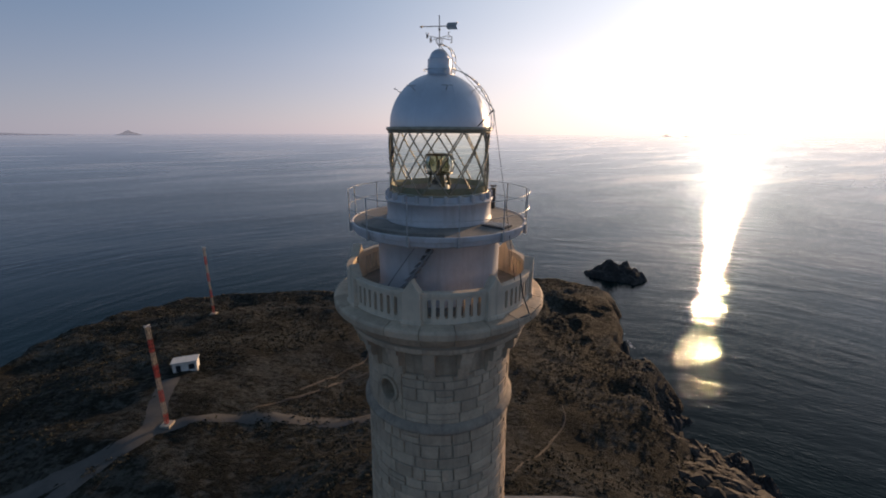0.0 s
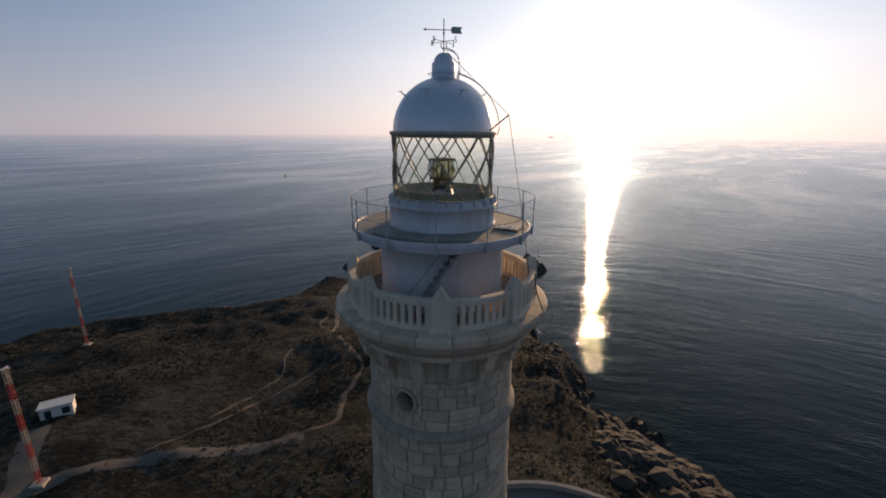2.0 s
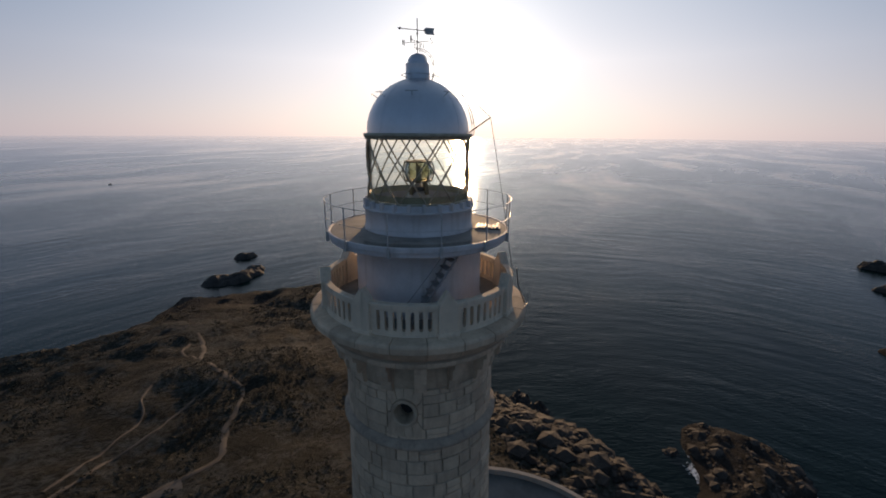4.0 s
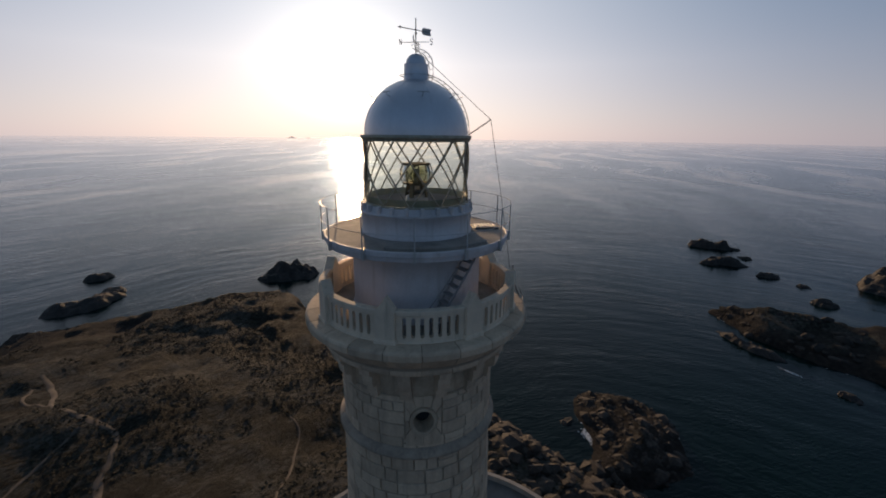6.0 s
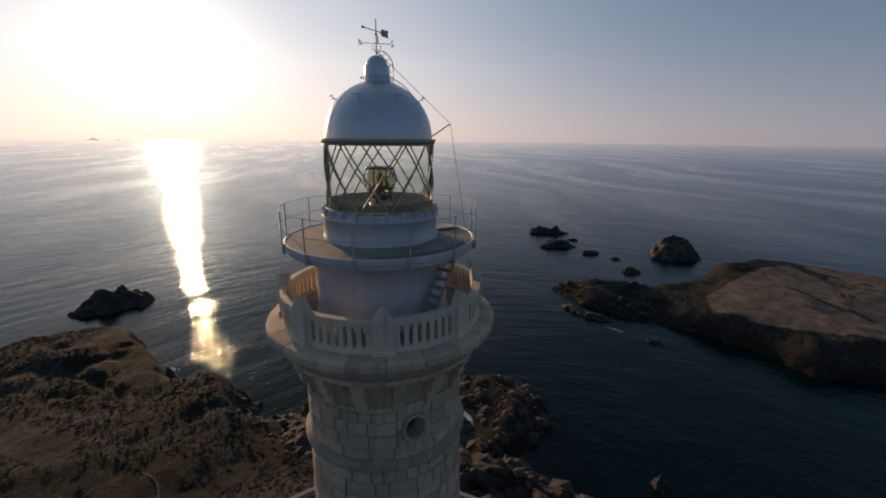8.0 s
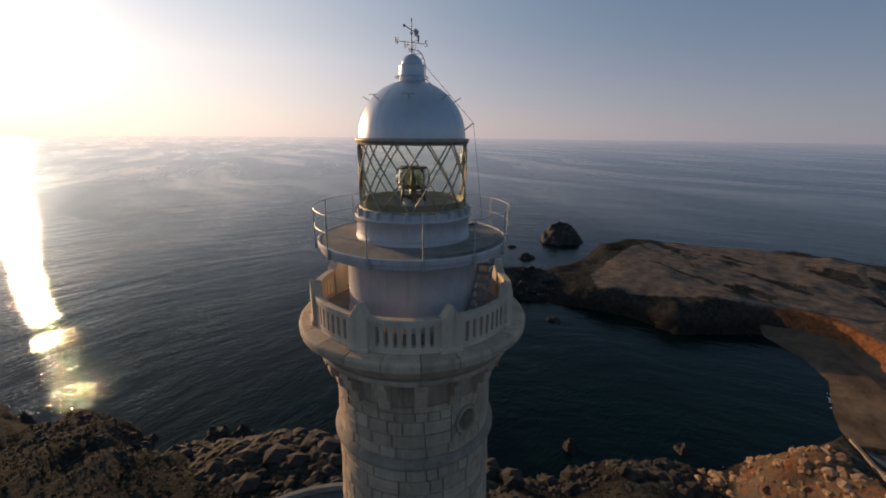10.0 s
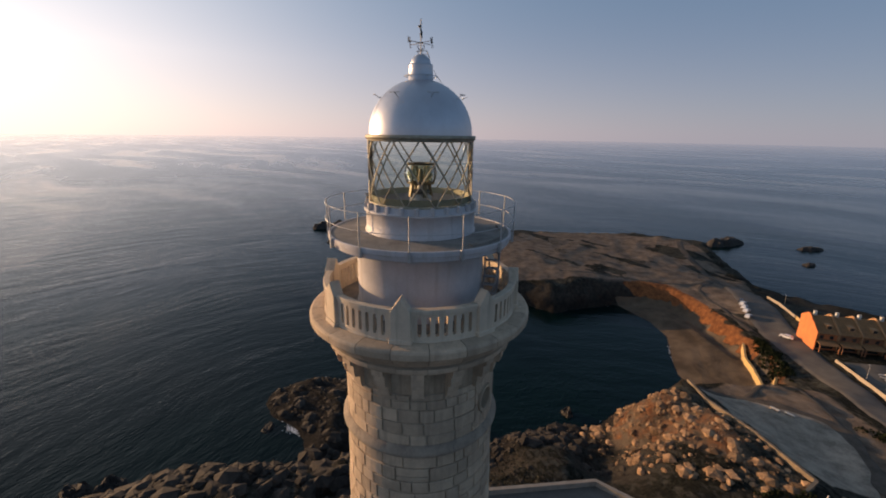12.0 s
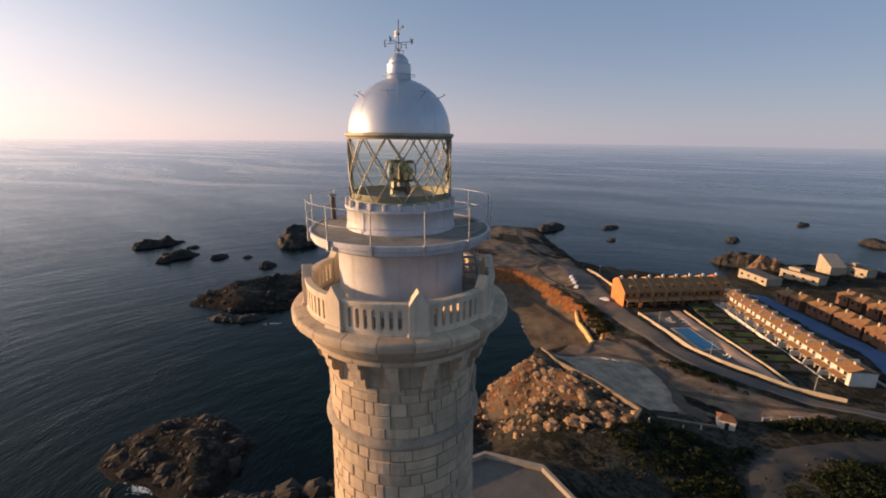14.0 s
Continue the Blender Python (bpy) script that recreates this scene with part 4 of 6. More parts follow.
def scatter_bushes():
    """Dense dark bushes on the slope beside the lane and along the roads."""
    r = np.random.RandomState(21)
    X, Y = [], []
    for poly, count in (([(46, -66), (30, -66), (-20, -70), (-30, -120), (0, -122), (24, -98), (30, -88), (40, -80)], 1000),
                        ([(31, -103), (27, -107), (12, -128), (15, -132), (24, -120)], 170),
                        ([(17, -94), (13, -118), (4, -132), (-25, -135), (-20, -92), (8, -82)], 420),
                        ([(119, -136), (106, -134), (94, -127), (95, -123), (112, -131)], 120),
                        ([(64, -113), (52, -114), (40, -119), (44, -122), (62, -118)], 40),
                        ([(118, -246), (100, -262), (84, -268), (78, -300), (98, -318), (112, -284)], 130),
                        ([(84, -228), (60, -212), (34, -192), (26, -206), (60, -242), (76, -250)], 120),
                        ([(121, -136), (108, -129), (92, -119), (90, -123), (100, -131), (114, -137)], 40)):
        px, py = [p[0] for p in poly], [p[1] for p in poly]
        x, y = r.uniform(min(px), max(px), count * 3), r.uniform(min(py), max(py), count * 3)
        ok = (inside_distance(x, y, poly) > 0) & (terrace_distance(x, y) < -2)
        X.append(x[ok][:count])
        Y.append(y[ok][:count])
    X, Y = np.concatenate(X), np.concatenate(Y)
    lane = np.full(X.shape, 1e9)
    for (ax, ay), (bx, by) in zip(LANE, LANE[1:]):
        s = np.clip(((X - ax) * (bx - ax) + (Y - ay) * (by - ay)) / ((bx - ax) ** 2 + (by - ay) ** 2), 0, 1)
        lane = np.minimum(lane, np.hypot(X - ax - s * (bx - ax), Y - ay - s * (by - ay)))
    X, Y = X[lane > 5.0], Y[lane > 5.0]
    leaf_heap("bushes", BUSH, X, Y, r.uniform(0.6, 1.9, len(X)), 46, (0.13, 0.30), 22, "dense dark green bushes beside the lane, roads and houses", "bushes", 0.85)


LANE = [(4, -70), (14, -76), (20, -84), (21, -93), (18, -106), (11, -122), (0, -145)]


def scatter_foam():
    """Broken foam where the swell meets the rocks."""
    rng = random.Random(31)
    verts, faces = [], []

    def blob(x, y, turn, long, wide):
        base, k = len(verts), 9
        for j in range(k):
            q = 2 * math.pi * j / k
            f = rng.uniform(0.4, 1.25)
            u, v = long * f * math.cos(q), wide * f * math.sin(q)
            verts.append((x + u * math.cos(turn) - v * math.sin(turn), y + u * math.sin(turn) + v * math.cos(turn), 0.05 + 0.01 * rng.random()))
        faces.append(list(range(base, base + k)))

    # patches: place, half length, half width, direction
    for x, y, a, b, turn, count in FOAM_SPOTS:
        for _ in range(count):
            u, v = rng.gauss(0, 0.5) * a, rng.gauss(0, 0.5) * b
            c, s = math.cos(radians(turn)), math.sin(radians(turn))
            blob(x + u * c - v * s, y + u * s + v * c, radians(turn) + rng.gauss(0, 0.5), rng.uniform(0.15, 0.7), rng.uniform(0.06, 0.22))
    # the wake of the motor boat
    for k in range(46):
        blob(-107 + 3.6 * k, 832 - 0.004 * k * k, 0.0, rng.uniform(2.0, 4.0), rng.uniform(1.6, 3.4))
    for i in range(len(COAST) - 1):
        (ax, ay), (bx, by) = COAST[i], COAST[i + 1]
        if not (ax > -150 and ay > -60 or ax > 170):
            continue
        span = math.hypot(bx - ax, by - ay)
        for _ in range(int(span * 0.35)):
            s = rng.random()
            x, y = ax + (bx - ax) * s + rng.gauss(0, 3.0), ay + (by - ay) * s + rng.gauss(0, 3.0)
            if -1.0 < ground_at(x, y) < -0.05:
                blob(x, y, math.atan2(by - ay, bx - ax) + rng.gauss(0, 0.4), rng.uniform(0.2, 0.7), rng.uniform(0.05, 0.14))
    tagged(from_data("foam", verts, faces, FOAM), "broken white foam where water meets the rocks", "foam", kind="stuff")


FOAM_SPOTS = [(95.5, 30.5, 3.2, 1.6, 60, 90), (101, 35, 2.0, 0.8, 50, 25), (121.4, 27.4, 2.2, 0.6, -60, 60), (120.0, 19.5, 1.4, 0.4, 60, 25), (113.5, 12.0, 1.2, 0.4, 30, 14),
              (181, -8, 4.0, 0.7, 70, 40), (-88, 189, 9.0, 0.8, 0, 70), (66, 122.4, 1.6, 1.0, 0, 25), (76, 140, 3.0, 0.6, 80, 25), (127, -108.4, 7.0, 0.3, 152, 16)]
scatter_boulders()
scatter_scrub()
scatter_bushes()
scatter_foam()


def sea_rock(x, y, rx, ry, turn, height, seed, label="dark wet rock standing out of the calm sea"):
    """One rugged rock rising from the sea: a few lumps side by side, cut by ledges and clefts."""
    rng = random.Random(seed * 13 + 7)
    n = 52 if rx > 10 else 34
    u = np.linspace(-1.35, 1.35, n)
    U, V = np.meshgrid(u, u)
    X, Y = (U * rx).ravel(), (V * ry).ravel()
    size = math.sqrt(rx * ry)
    ox, oy = seed * 31.7, seed * 17.3
    wx = X + 0.75 * size * fractal(X + ox, Y + oy, size * 0.9, 5, seed, 0.6)
    wy = Y + 0.75 * size * fractal(X + ox, Y + oy, size * 0.9, 5, seed + 9, 0.6)
    mass = np.full(X.shape, -1.0)
    for k in range(5):
        a, q = rng.uniform(0, 6.283), rng.uniform(0.0, 0.6) if k else 0.0
        cx, cy = q * rx * math.cos(a), q * ry * math.sin(a)
        w = rng.uniform(0.35, 0.62) if k else 0.78
        tall = rng.uniform(0.35, 0.8) if k else 1.0
        d = 1 - np.hypot((wx - cx) / (rx * w), (wy - cy) / (ry * w))
        mass = np.maximum(mass, np.where(d > 0, tall * np.minimum(d * 2.4, 1.0) ** 0.7, d))
    clefts = np.abs(fractal(X + ox, Y + oy, size * 0.55, 5, seed + 50, 0.62))
    Z = height * (mass * (0.78 + 1.3 * fractal(X - ox, Y + oy, size * 0.7, 4, seed + 70, 0.6)) - np.where(mass > 0, 0.9 * clefts, 0.0))
    step = max(height * 0.16, 0.5)
    bed = Z / step + 0.8 * fractal(X, Y, size * 0.5, 3, seed + 33)
    Z = 0.55 * Z + 0.45 * step * (np.floor(bed) + smooth(bed - np.floor(bed), 0.5, 1.0) - 0.4)
    Z = np.where(mass < 0, np.maximum(mass * 6.0, -1.6), Z)
    index = np.arange(n * n).reshape(n, n)
    quads = np.stack([index[:-1, :-1], index[:-1, 1:], index[1:, 1:], index[1:, :-1]], -1).reshape(-1, 4)
    quads = quads[(Z[quads] > -1.5).any(1)]
    used, inverse = np.unique(quads, return_inverse=True)
    verts = np.stack([X, Y, Z], 1)[used]
    ob = from_data("sea_rock", verts.tolist(), inverse.reshape(-1, 4).tolist(), SEAROCK)
    ob.matrix_world = Matrix.Translation((x, y, 0)) @ Matrix.Rotation(radians(turn), 4, "Z")
    return tagged(ob, label, "rock", "rocks in the sea")


for i, (x, y, rx, ry, turn, height) in enumerate([
        (104, 224, 19, 14, -50, 11.5), (370, 58, 18, 9, 110, 7), (324, 42, 18, 8, 112, 6), (351, 32, 5, 4, 100, 2), (312, 15, 8, 5, 112, 3.5), (304, -3, 4, 3, 110, 2), (335, -42, 27, 22, 20, 15),
        (277, -14, 8, 5, 110, 3.5), (194, 6, 20, 5, 68, 3.5), (175, -24, 4.5, 3, 70, 1.8), (9, 250, 27, 10, 20, 5), (22, 262, 12, 6, 20, 3), (21, 294, 10, 6, 0, 4),
        (292, -268, 26, 12, 100, 6), (270, -325, 14, 7, 100, 3), (232, -284, 6, 4, 100, 2), (188, -382, 11, 7, 100, 4), (197, -525, 16, 6, 100, 3),
        (125, -478, 20, 12, 100, 5), (144, -332, 13, 9, 60, 4), (76, 76, 5.0, 4.0, 20, 4.2), (70, 81, 4.2, 2.6, 40, 3.0), (70, 72, 4.6, 3.0, 70, 3.4), (77, 69, 5.2, 4.0, 0, 4.0), (97, 38, 3, 2, 0, 1.2), (90, -22, 3, 2.4, 30, 3.2), (95, -52, 2.6, 2, 10, 2)]):
    sea_rock(x, y, rx, ry, turn, height, i + 1)
for x, y, rx, ry, turn, height, seed in ((67, 159, 9, 17, -8, 9.5, 81), (62, 130, 8, 10, -10, 9.0, 82), (65, 95, 8, 9, 10, 6.5, 83), (71, 62, 5, 4, 20, 4.5, 84)):
    sea_rock(x, y, rx, ry, turn, height, seed, "dark craggy rock at the foot of the brown shore")


def far_island(az, dist, width, height, seed, label):
    verts, faces = [], []
    n = 24
    c = Vector((dist * math.cos(radians(az)), dist * math.sin(radians(az)), 0))
    side = Vector((-math.sin(radians(az)), math.cos(radians(az)), 0))
    way = c.normalized()
    base = 33.0 * max(0.0, (dist - 900.0) / 4000.0) ** 1.3 - 3
    for i in range(n + 1):
        s = i / n * 2 - 1
        h = height * max(0.04, (1 - abs(s)) ** 1.3 + 0.5 * float(fractal(np.array([s * 3 + seed]), np.array([seed * 1.0]), 1.0, 4, seed)[0]) * (1 - abs(s)))
        p = c + side * (width * 0.5 * s)
        for d, z in ((-1, 0), (-0.35, 0.8), (0, 1.0), (0.35, 0.8), (1, 0)):
            q = p + way * (d * width * 0.2)
            verts.append((q.x, q.y, base + h * z + (0 if z else -2)))
    for i in range(n):
        for k in range(4):
            a = i * 5 + k
            faces.append((a, a + 5, a + 6, a + 1))
    tagged(from_data("island", verts, faces, HAZE, smooth=True), label, "island", "islands on the horizon")


far_island(126.2, 4600, 200, 45, 3, "small hazy peaked island on the horizon")
far_island(62.9, 4700, 115, 20, 5, "low hazy island below the rising sun")
far_island(60.9, 4700, 50, 9, 8, "low hazy islet below the rising sun")
far_island(136, 4800, 900, 16, 11, "long flat hazy coast on the horizon")


def small_boat(x, y, turn, size, label):
    boat = empty("motor_boat", pose(x, y, 0, 0, 0, turn), label, "boat")
    bm = bmesh.new()
    rings = []
    for s, w, z in ((-1, 0.30, 0.0), (-0.9, 0.36, 0.0), (0, 0.38, 0.0), (0.6, 0.26, 0.06), (1, 0.02, 0.16)):
        rings.append([bm.verts.new((s * size, k * w * size * f, h * size + z * size)) for k, f, h in ((-1, 1, 0.25), (-1, 0.6, -0.05), (1, 0.6, -0.05), (1, 1, 0.25))])
    for a, b in zip(rings, rings[1:]):
        for k in range(4):
            bm.faces.new((a[k], b[k], b[(k + 1) % 4], a[(k + 1) % 4]))
    bm.faces.new(rings[0])
    part("hull", bm, WHITEWALL, boat)
    part("cabin", box((0.7 * size, 0.4 * size, 0.4 * size), pose(-0.1 * size, 0, 0.42 * size), 0.05 * size), WINDOW, boat)
    return boat


small_boat(-112, 832, 176, 3.2, "small white motor boat running over the calm sea")
small_boat(-608, 1326, 150, 4.0, "small distant fishing boat on the calm sea")


# ---- the lighthouse ----
lighthouse = empty("lighthouse", pose(0, 0, TERRACE_Z), "tall round stone lighthouse with a silver-domed lantern and two galleries", "lighthouse")
HOME = Matrix.Translation((0, 0, -TERRACE_Z))


def lpart(name, bm, mat, parent=None, label="", smooth=False):
    """A part of the lighthouse, built in world coordinates."""
    ob = mesh_object(name, bm, mat, parent or lighthouse, smooth)
    if parent is None:
        ob.matrix_parent_inverse = HOME
    return tagged(ob, label) if label else ob


WINDOW_AZ, WINDOW_Z = -129.0, 76.08


def shaft_radius(z):
    return 2.33 if z > 75.2 else 2.325 + 0.021 * (75.2 - z)


def build_shaft():
    bm = bmesh.new()
    add_lathe(bm, [(shaft_radius(z) - 0.035, z) for z in (29.0, 40.0, 55.0, 70.0, 75.1)] + [(2.30, 75.25)], 96)
    # the round window's bay is left open in the upper drum
    add_lathe(bm, [(2.30, 75.25), (2.30, 76.86)], 88, WINDOW_AZ + 12, 336)
    shaft = lpart("shaft", bm, MORTAR, None, "pale mortar core of the round stone shaft", True)
    lpart("frieze", lathe([(2.30, 76.84), (2.315, 76.86), (2.315, 77.9), (2.2, 77.9)]), STONE_TRIM, shaft, "plain stone frieze between the corbels", True)
    # stones of the visible courses
    rng = random.Random(11)
    z = 69.0
    while z < 76.75:
        h = rng.uniform(0.27, 0.47)
        if 74.4 < z < 74.9:
            h = 74.9 - z
        if z < 75.2 and z + h > 74.9:
            z = 75.2
            continue
        h = min(h, 76.82 - z)
        upper = z > 75.2
        a = WINDOW_AZ + 12.4 if upper else rng.uniform(0, 20)
        end = WINDOW_AZ + 347.6 if upper else a + 360
        while a < end - 1:
            w = rng.uniform(0.36, 1.0) / 2.35 * 57.3
            if end - a - w < 9:
                w = end - a
            # now and then two thin stones share a course, or a tall one is cut upright
            cut = rng.random()
            if cut < 0.16 and h > 0.3:
                pieces = [(a, w, z, h * rng.uniform(0.38, 0.62))]
                pieces.append((a, w, z + pieces[0][3], h - pieces[0][3]))
            elif cut < 0.30 and w > 16:
                first = w * rng.uniform(0.3, 0.7)
                pieces = [(a, first, z, h), (a + first, w - first, z, h)]
            else:
                pieces = [(a, w, z, h)]
            for pa, pw, pz, ph in pieces:
                r = shaft_radius(z) + rng.uniform(-0.004, 0.022)
                g, v = rng.uniform(0.2, 0.45), rng.uniform(0.007, 0.018)
                mesh_object("stone", arc_block(r - 0.12, r, pa + g, pa + pw - g, pz + v, pz + ph - v, 3, rng.uniform(0.012, 0.024)), STONE, shaft)
            a += w
        z += h
    # the courses further down
    verts, faces = [], []
    z = 29.1
    while z < 68.95:
        h = min(rng.uniform(0.34, 0.46), 69.0 - z)
        if 69.0 - z - h < 0.2:
            h = 69.0 - z
        a = rng.uniform(0, 20)
        end = a + 360
        while a < end - 1:
            w = rng.uniform(0.5, 1.05) / 2.6 * 57.3
            if end - a - w < 9:
                w = end - a
            r = shaft_radius(z) + rng.uniform(-0.006, 0.012)
            base = len(verts)
            for k in range(3):
                q = a + 0.35 + (w - 0.7) * k / 2
                verts.extend([polar(r - 0.1, q, z + 0.012), polar(r, q, z + 0.012), polar(r, q, z + h - 0.012), polar(r - 0.1, q, z + h - 0.012)])
            for k in range(2):
                o = base + 4 * k
                faces.extend([(o + 1, o + 5, o + 6, o + 2), (o, o + 4, o + 5, o + 1), (o + 2, o + 6, o + 7, o + 3)])
            faces.extend([(base, base + 1, base + 2, base + 3), (base + 8, base + 11, base + 10, base + 9)])
            a += w
        z += h
    low = from_data("lower_stones", verts, faces, STONE, shaft)
    tagged(low, kind="stuff")
    # moulded string course
    lpart("string_course", lathe([(2.30, 74.84), (2.40, 74.88), (2.46, 74.93), (2.49, 74.97), (2.49, 75.05), (2.45, 75.09), (2.43, 75.13), (2.38, 75.18), (2.345, 75.21), (2.28, 75.23)]), STRING, shaft, "moulded dark-stained stone string course", True)
    # window bay: a round opening through the wall, an oval frame and wedge stones round it
    bay = bmesh.new()
    n = 40
    half_a, half_z = 12.4, 0.80

    def spot(q, grow_a, grow_z, r):
        return polar(r, WINDOW_AZ + math.degrees(grow_a * math.cos(q) / 2.33), WINDOW_Z + grow_z * math.sin(q))

    def rim(q, r, shrink=1.0):
        f = shrink / max(abs(math.cos(q)), abs(math.sin(q)))
        return polar(r, WINDOW_AZ + math.cos(q) * f * half_a, WINDOW_Z + math.sin(q) * f * half_z)

    loops = []
    for k in range(n):
        q = 2 * math.pi * (k + 0.5) / n
        loops.append([bay.verts.new(p) for p in (rim(q, 2.302), spot(q, 0.38, 0.44, 2.302), spot(q, 0.37, 0.43, 2.395), spot(q, 0.29, 0.35, 2.40), spot(q, 0.27, 0.33, 2.37), spot(q, 0.28, 0.33, 1.85))])
    for k in range(n):
        a, b = loops[k], loops[(k + 1) % n]
        for j in range(5):
            bay.faces.new((a[j], b[j], b[j + 1], a[j + 1]))
    bmesh.ops.recalc_face_normals(bay, faces=bay.faces)
    w = lpart("window_surround", bay, STONE_TRIM, shaft, "oval stone window surround")
    wedges = 12
    for k in range(wedges):
        bm = bmesh.new()
        q0, q1 = 2 * math.pi * k / wedges + 0.02, 2 * math.pi * (k + 1) / wedges - 0.02
        steps = 4
        rows = []
        for i in range(steps + 1):
            q = q0 + (q1 - q0) * i / steps
            rows.append([bm.verts.new(p) for p in (spot(q, 0.40, 0.46, 2.25), spot(q, 0.40, 0.46, 2.345), rim(q, 2.345, 0.97), rim(q, 2.25, 0.97))])
        for a, b in zip(rows, rows[1:]):
            for j in range(4):
                bm.faces.new((a[j], b[j], b[(j + 1) % 4], a[(j + 1) % 4]))
        bm.faces.new(rows[0][::-1])
        bm.faces.new(rows[-1])
        bmesh.ops.recalc_face_normals(bm, faces=bm.faces)
        lpart("stone", bm, STONE, shaft)
    pane = bmesh.new()
    pane.faces.new([pane.verts.new(polar(1.87, WINDOW_AZ + math.degrees(0.27 * 1.1 * math.cos(2 * math.pi * k / 24) / 2.33), WINDOW_Z + 0.34 * math.sin(2 * math.pi * k / 24))) for k in range(24)])
    lpart("pane", pane, WINDOW, w, "dark window glass")


def build_corbels():
    for k in range(16):
        a = WINDOW_AZ + 11.25 + 22.5 * k
        bm = bmesh.new()
        wide = math.degrees(0.165 / 2.5)
        outline = [(2.28, 76.72), (2.42, 76.80), (2.46, 76.98), (2.46, 77.12), (2.62, 77.18), (2.66, 77.34), (2.66, 77.52), (2.76, 77.56), (2.78, 77.78), (2.28, 77.78)]
        sides = []
        for s in (-1, 1):
            sides.append([bm.verts.new(polar(r, a + s * wide * 2.5 / r, z)) for r, z in outline])
        bm.faces.new(sides[0])
        bm.faces.new(sides[1][::-1])
        m = len(outline)
        for j in range(m):
            bm.faces.new((sides[0][j], sides[1][j], sides[1][(j + 1) % m], sides[0][(j + 1) % m]))
        bmesh.ops.recalc_face_normals(bm, faces=bm.faces)
        lpart("corbel", bm, STONE)


def build_cornice():
    profile = [(2.25, 77.74), (2.80, 77.74), (2.83, 77.80), (2.83, 78.00), (2.90, 78.03), (3.02, 78.14), (3.14, 78.32), (3.16, 78.37), (3.25, 78.38), (3.29, 78.42), (3.295, 78.58), (3.27, 78.63), (3.22, 78.655), (2.94, 78.68), (2.25, 78.68)]
    n = 22
    for k in range(n):
        bm = bmesh.new()
        gap = 0.16
        rings = add_lathe(bm, profile, 6, 360 / n * k + gap, 360 / n - 2 * gap)
        bm.faces.new(rings[0])
        bm.faces.new(rings[-1][::-1])
        bmesh.ops.recalc_face_normals(bm, faces=bm.faces)
        lpart("cornice_block", bm, STONE)
    lpart("cornice_core", lathe([(2.2, 77.8), (2.78, 77.8), (2.9, 78.05), (3.20, 78.42), (3.22, 78.57), (2.9, 78.63), (2.2, 78.63)]), MORTAR, None, "dark mortar joints of the cornice")


PIER_AZ = 121.5


def build_balustrade():
    r0, r1 = 2.70, 2.84
    for k in range(8):
        a = PIER_AZ + 45 * k
        bm = bmesh.new()
        hw = 0.25
        outline = [(-hw, 78.60), (hw, 78.60), (hw, 79.50), (0.0, 79.86), (-hw, 79.50)]
        for inner, outer, shape in ((2.64, 2.93, outline), (2.62, 2.97, [(-hw - 0.035, 78.60), (hw + 0.035, 78.60), (hw + 0.035, 78.78), (-hw - 0.035, 78.78)])):
            loops = [[bm.verts.new((r, x, z)) for x, z in shape] for r in (inner, outer)]
            m = len(shape)
            bm.faces.new(loops[0][::-1])
            bm.faces.new(loops[1])
            for j in range(m):
                bm.faces.new((loops[0][j], loops[0][(j + 1) % m], loops[1][(j + 1) % m], loops[1][j]))
        bmesh.ops.bevel(bm, geom=bm.edges[:], offset=0.012, segments=1, affect="EDGES")
        bmesh.ops.transform(bm, matrix=Matrix.Rotation(radians(a), 4, "Z"), verts=bm.verts)
        lpart("pier", bm, CREAM, None, "pointed cream stone pier")
        # pierced panel to the next pier
        s0, s1 = a + 5.4, a + 45 - 5.4
        bm = bmesh.new()
        cells = 7
        margin = 1.6
        step = (s1 - s0 - 2 * margin) / cells
        z0, z1 = 78.72, 79.40
        zc = 79.085
        for c in range(cells):
            mid = s0 + margin + step * (c + 0.5)
            n = 20
            loops = []
            for q in range(n):
                t = 2 * math.pi * (q + 0.5) / n
                cx, sx = math.cos(t), math.sin(t)
                f = 1 / max(abs(cx), abs(sx))
                oa, oz = cx * f * step / 2, z1 if sx * f > 0.999 else z0 if sx * f < -0.999 else (z0 + z1) / 2 + sx * f * (z1 - z0) / 2
                rad = 0.052
                ha, hz = cx * rad, sx * rad + (0.215 if sx > 0 else -0.215)
                ha = math.degrees(ha / r1)
                loops.append([bm.verts.new(polar(r0, mid + oa, oz)), bm.verts.new(polar(r1, mid + oa, oz)), bm.verts.new(polar(r1, mid + ha, zc + hz)), bm.verts.new(polar(r0, mid + ha, zc + hz))])
            for q in range(n):
                x, y = loops[q], loops[(q + 1) % n]
                for j in range(1, 4):
                    bm.faces.new((x[j], y[j], y[(j + 1) % 4], x[(j + 1) % 4]))
        bmesh.ops.remove_doubles(bm, verts=bm.verts, dist=0.002)
        bmesh.ops.recalc_face_normals(bm, faces=bm.faces)
        panel = lpart("balustrade_panel", bm, CREAM, None, "cream balustrade panel pierced with seven round-ended slots")
        for q0, q1 in ((s0 - 0.6, s0 + margin), (s1 - margin, s1 + 0.6)):
            part("panel_end", arc_block(r0, r1, q0, q1, 78.72, 79.40, 2), CREAM, panel)
        part("top_rail", arc_block(r0 - 0.02, r1 + 0.025, s0 - 0.6, s1 + 0.6, 79.40, 79.53, 12, 0.015), CREAM, panel)
        part("bottom_rail", arc_block(r0 - 0.02, r1 + 0.03, s0 - 0.6, s1 + 0.6, 78.60, 78.72, 12, 0.015), CREAM, panel)


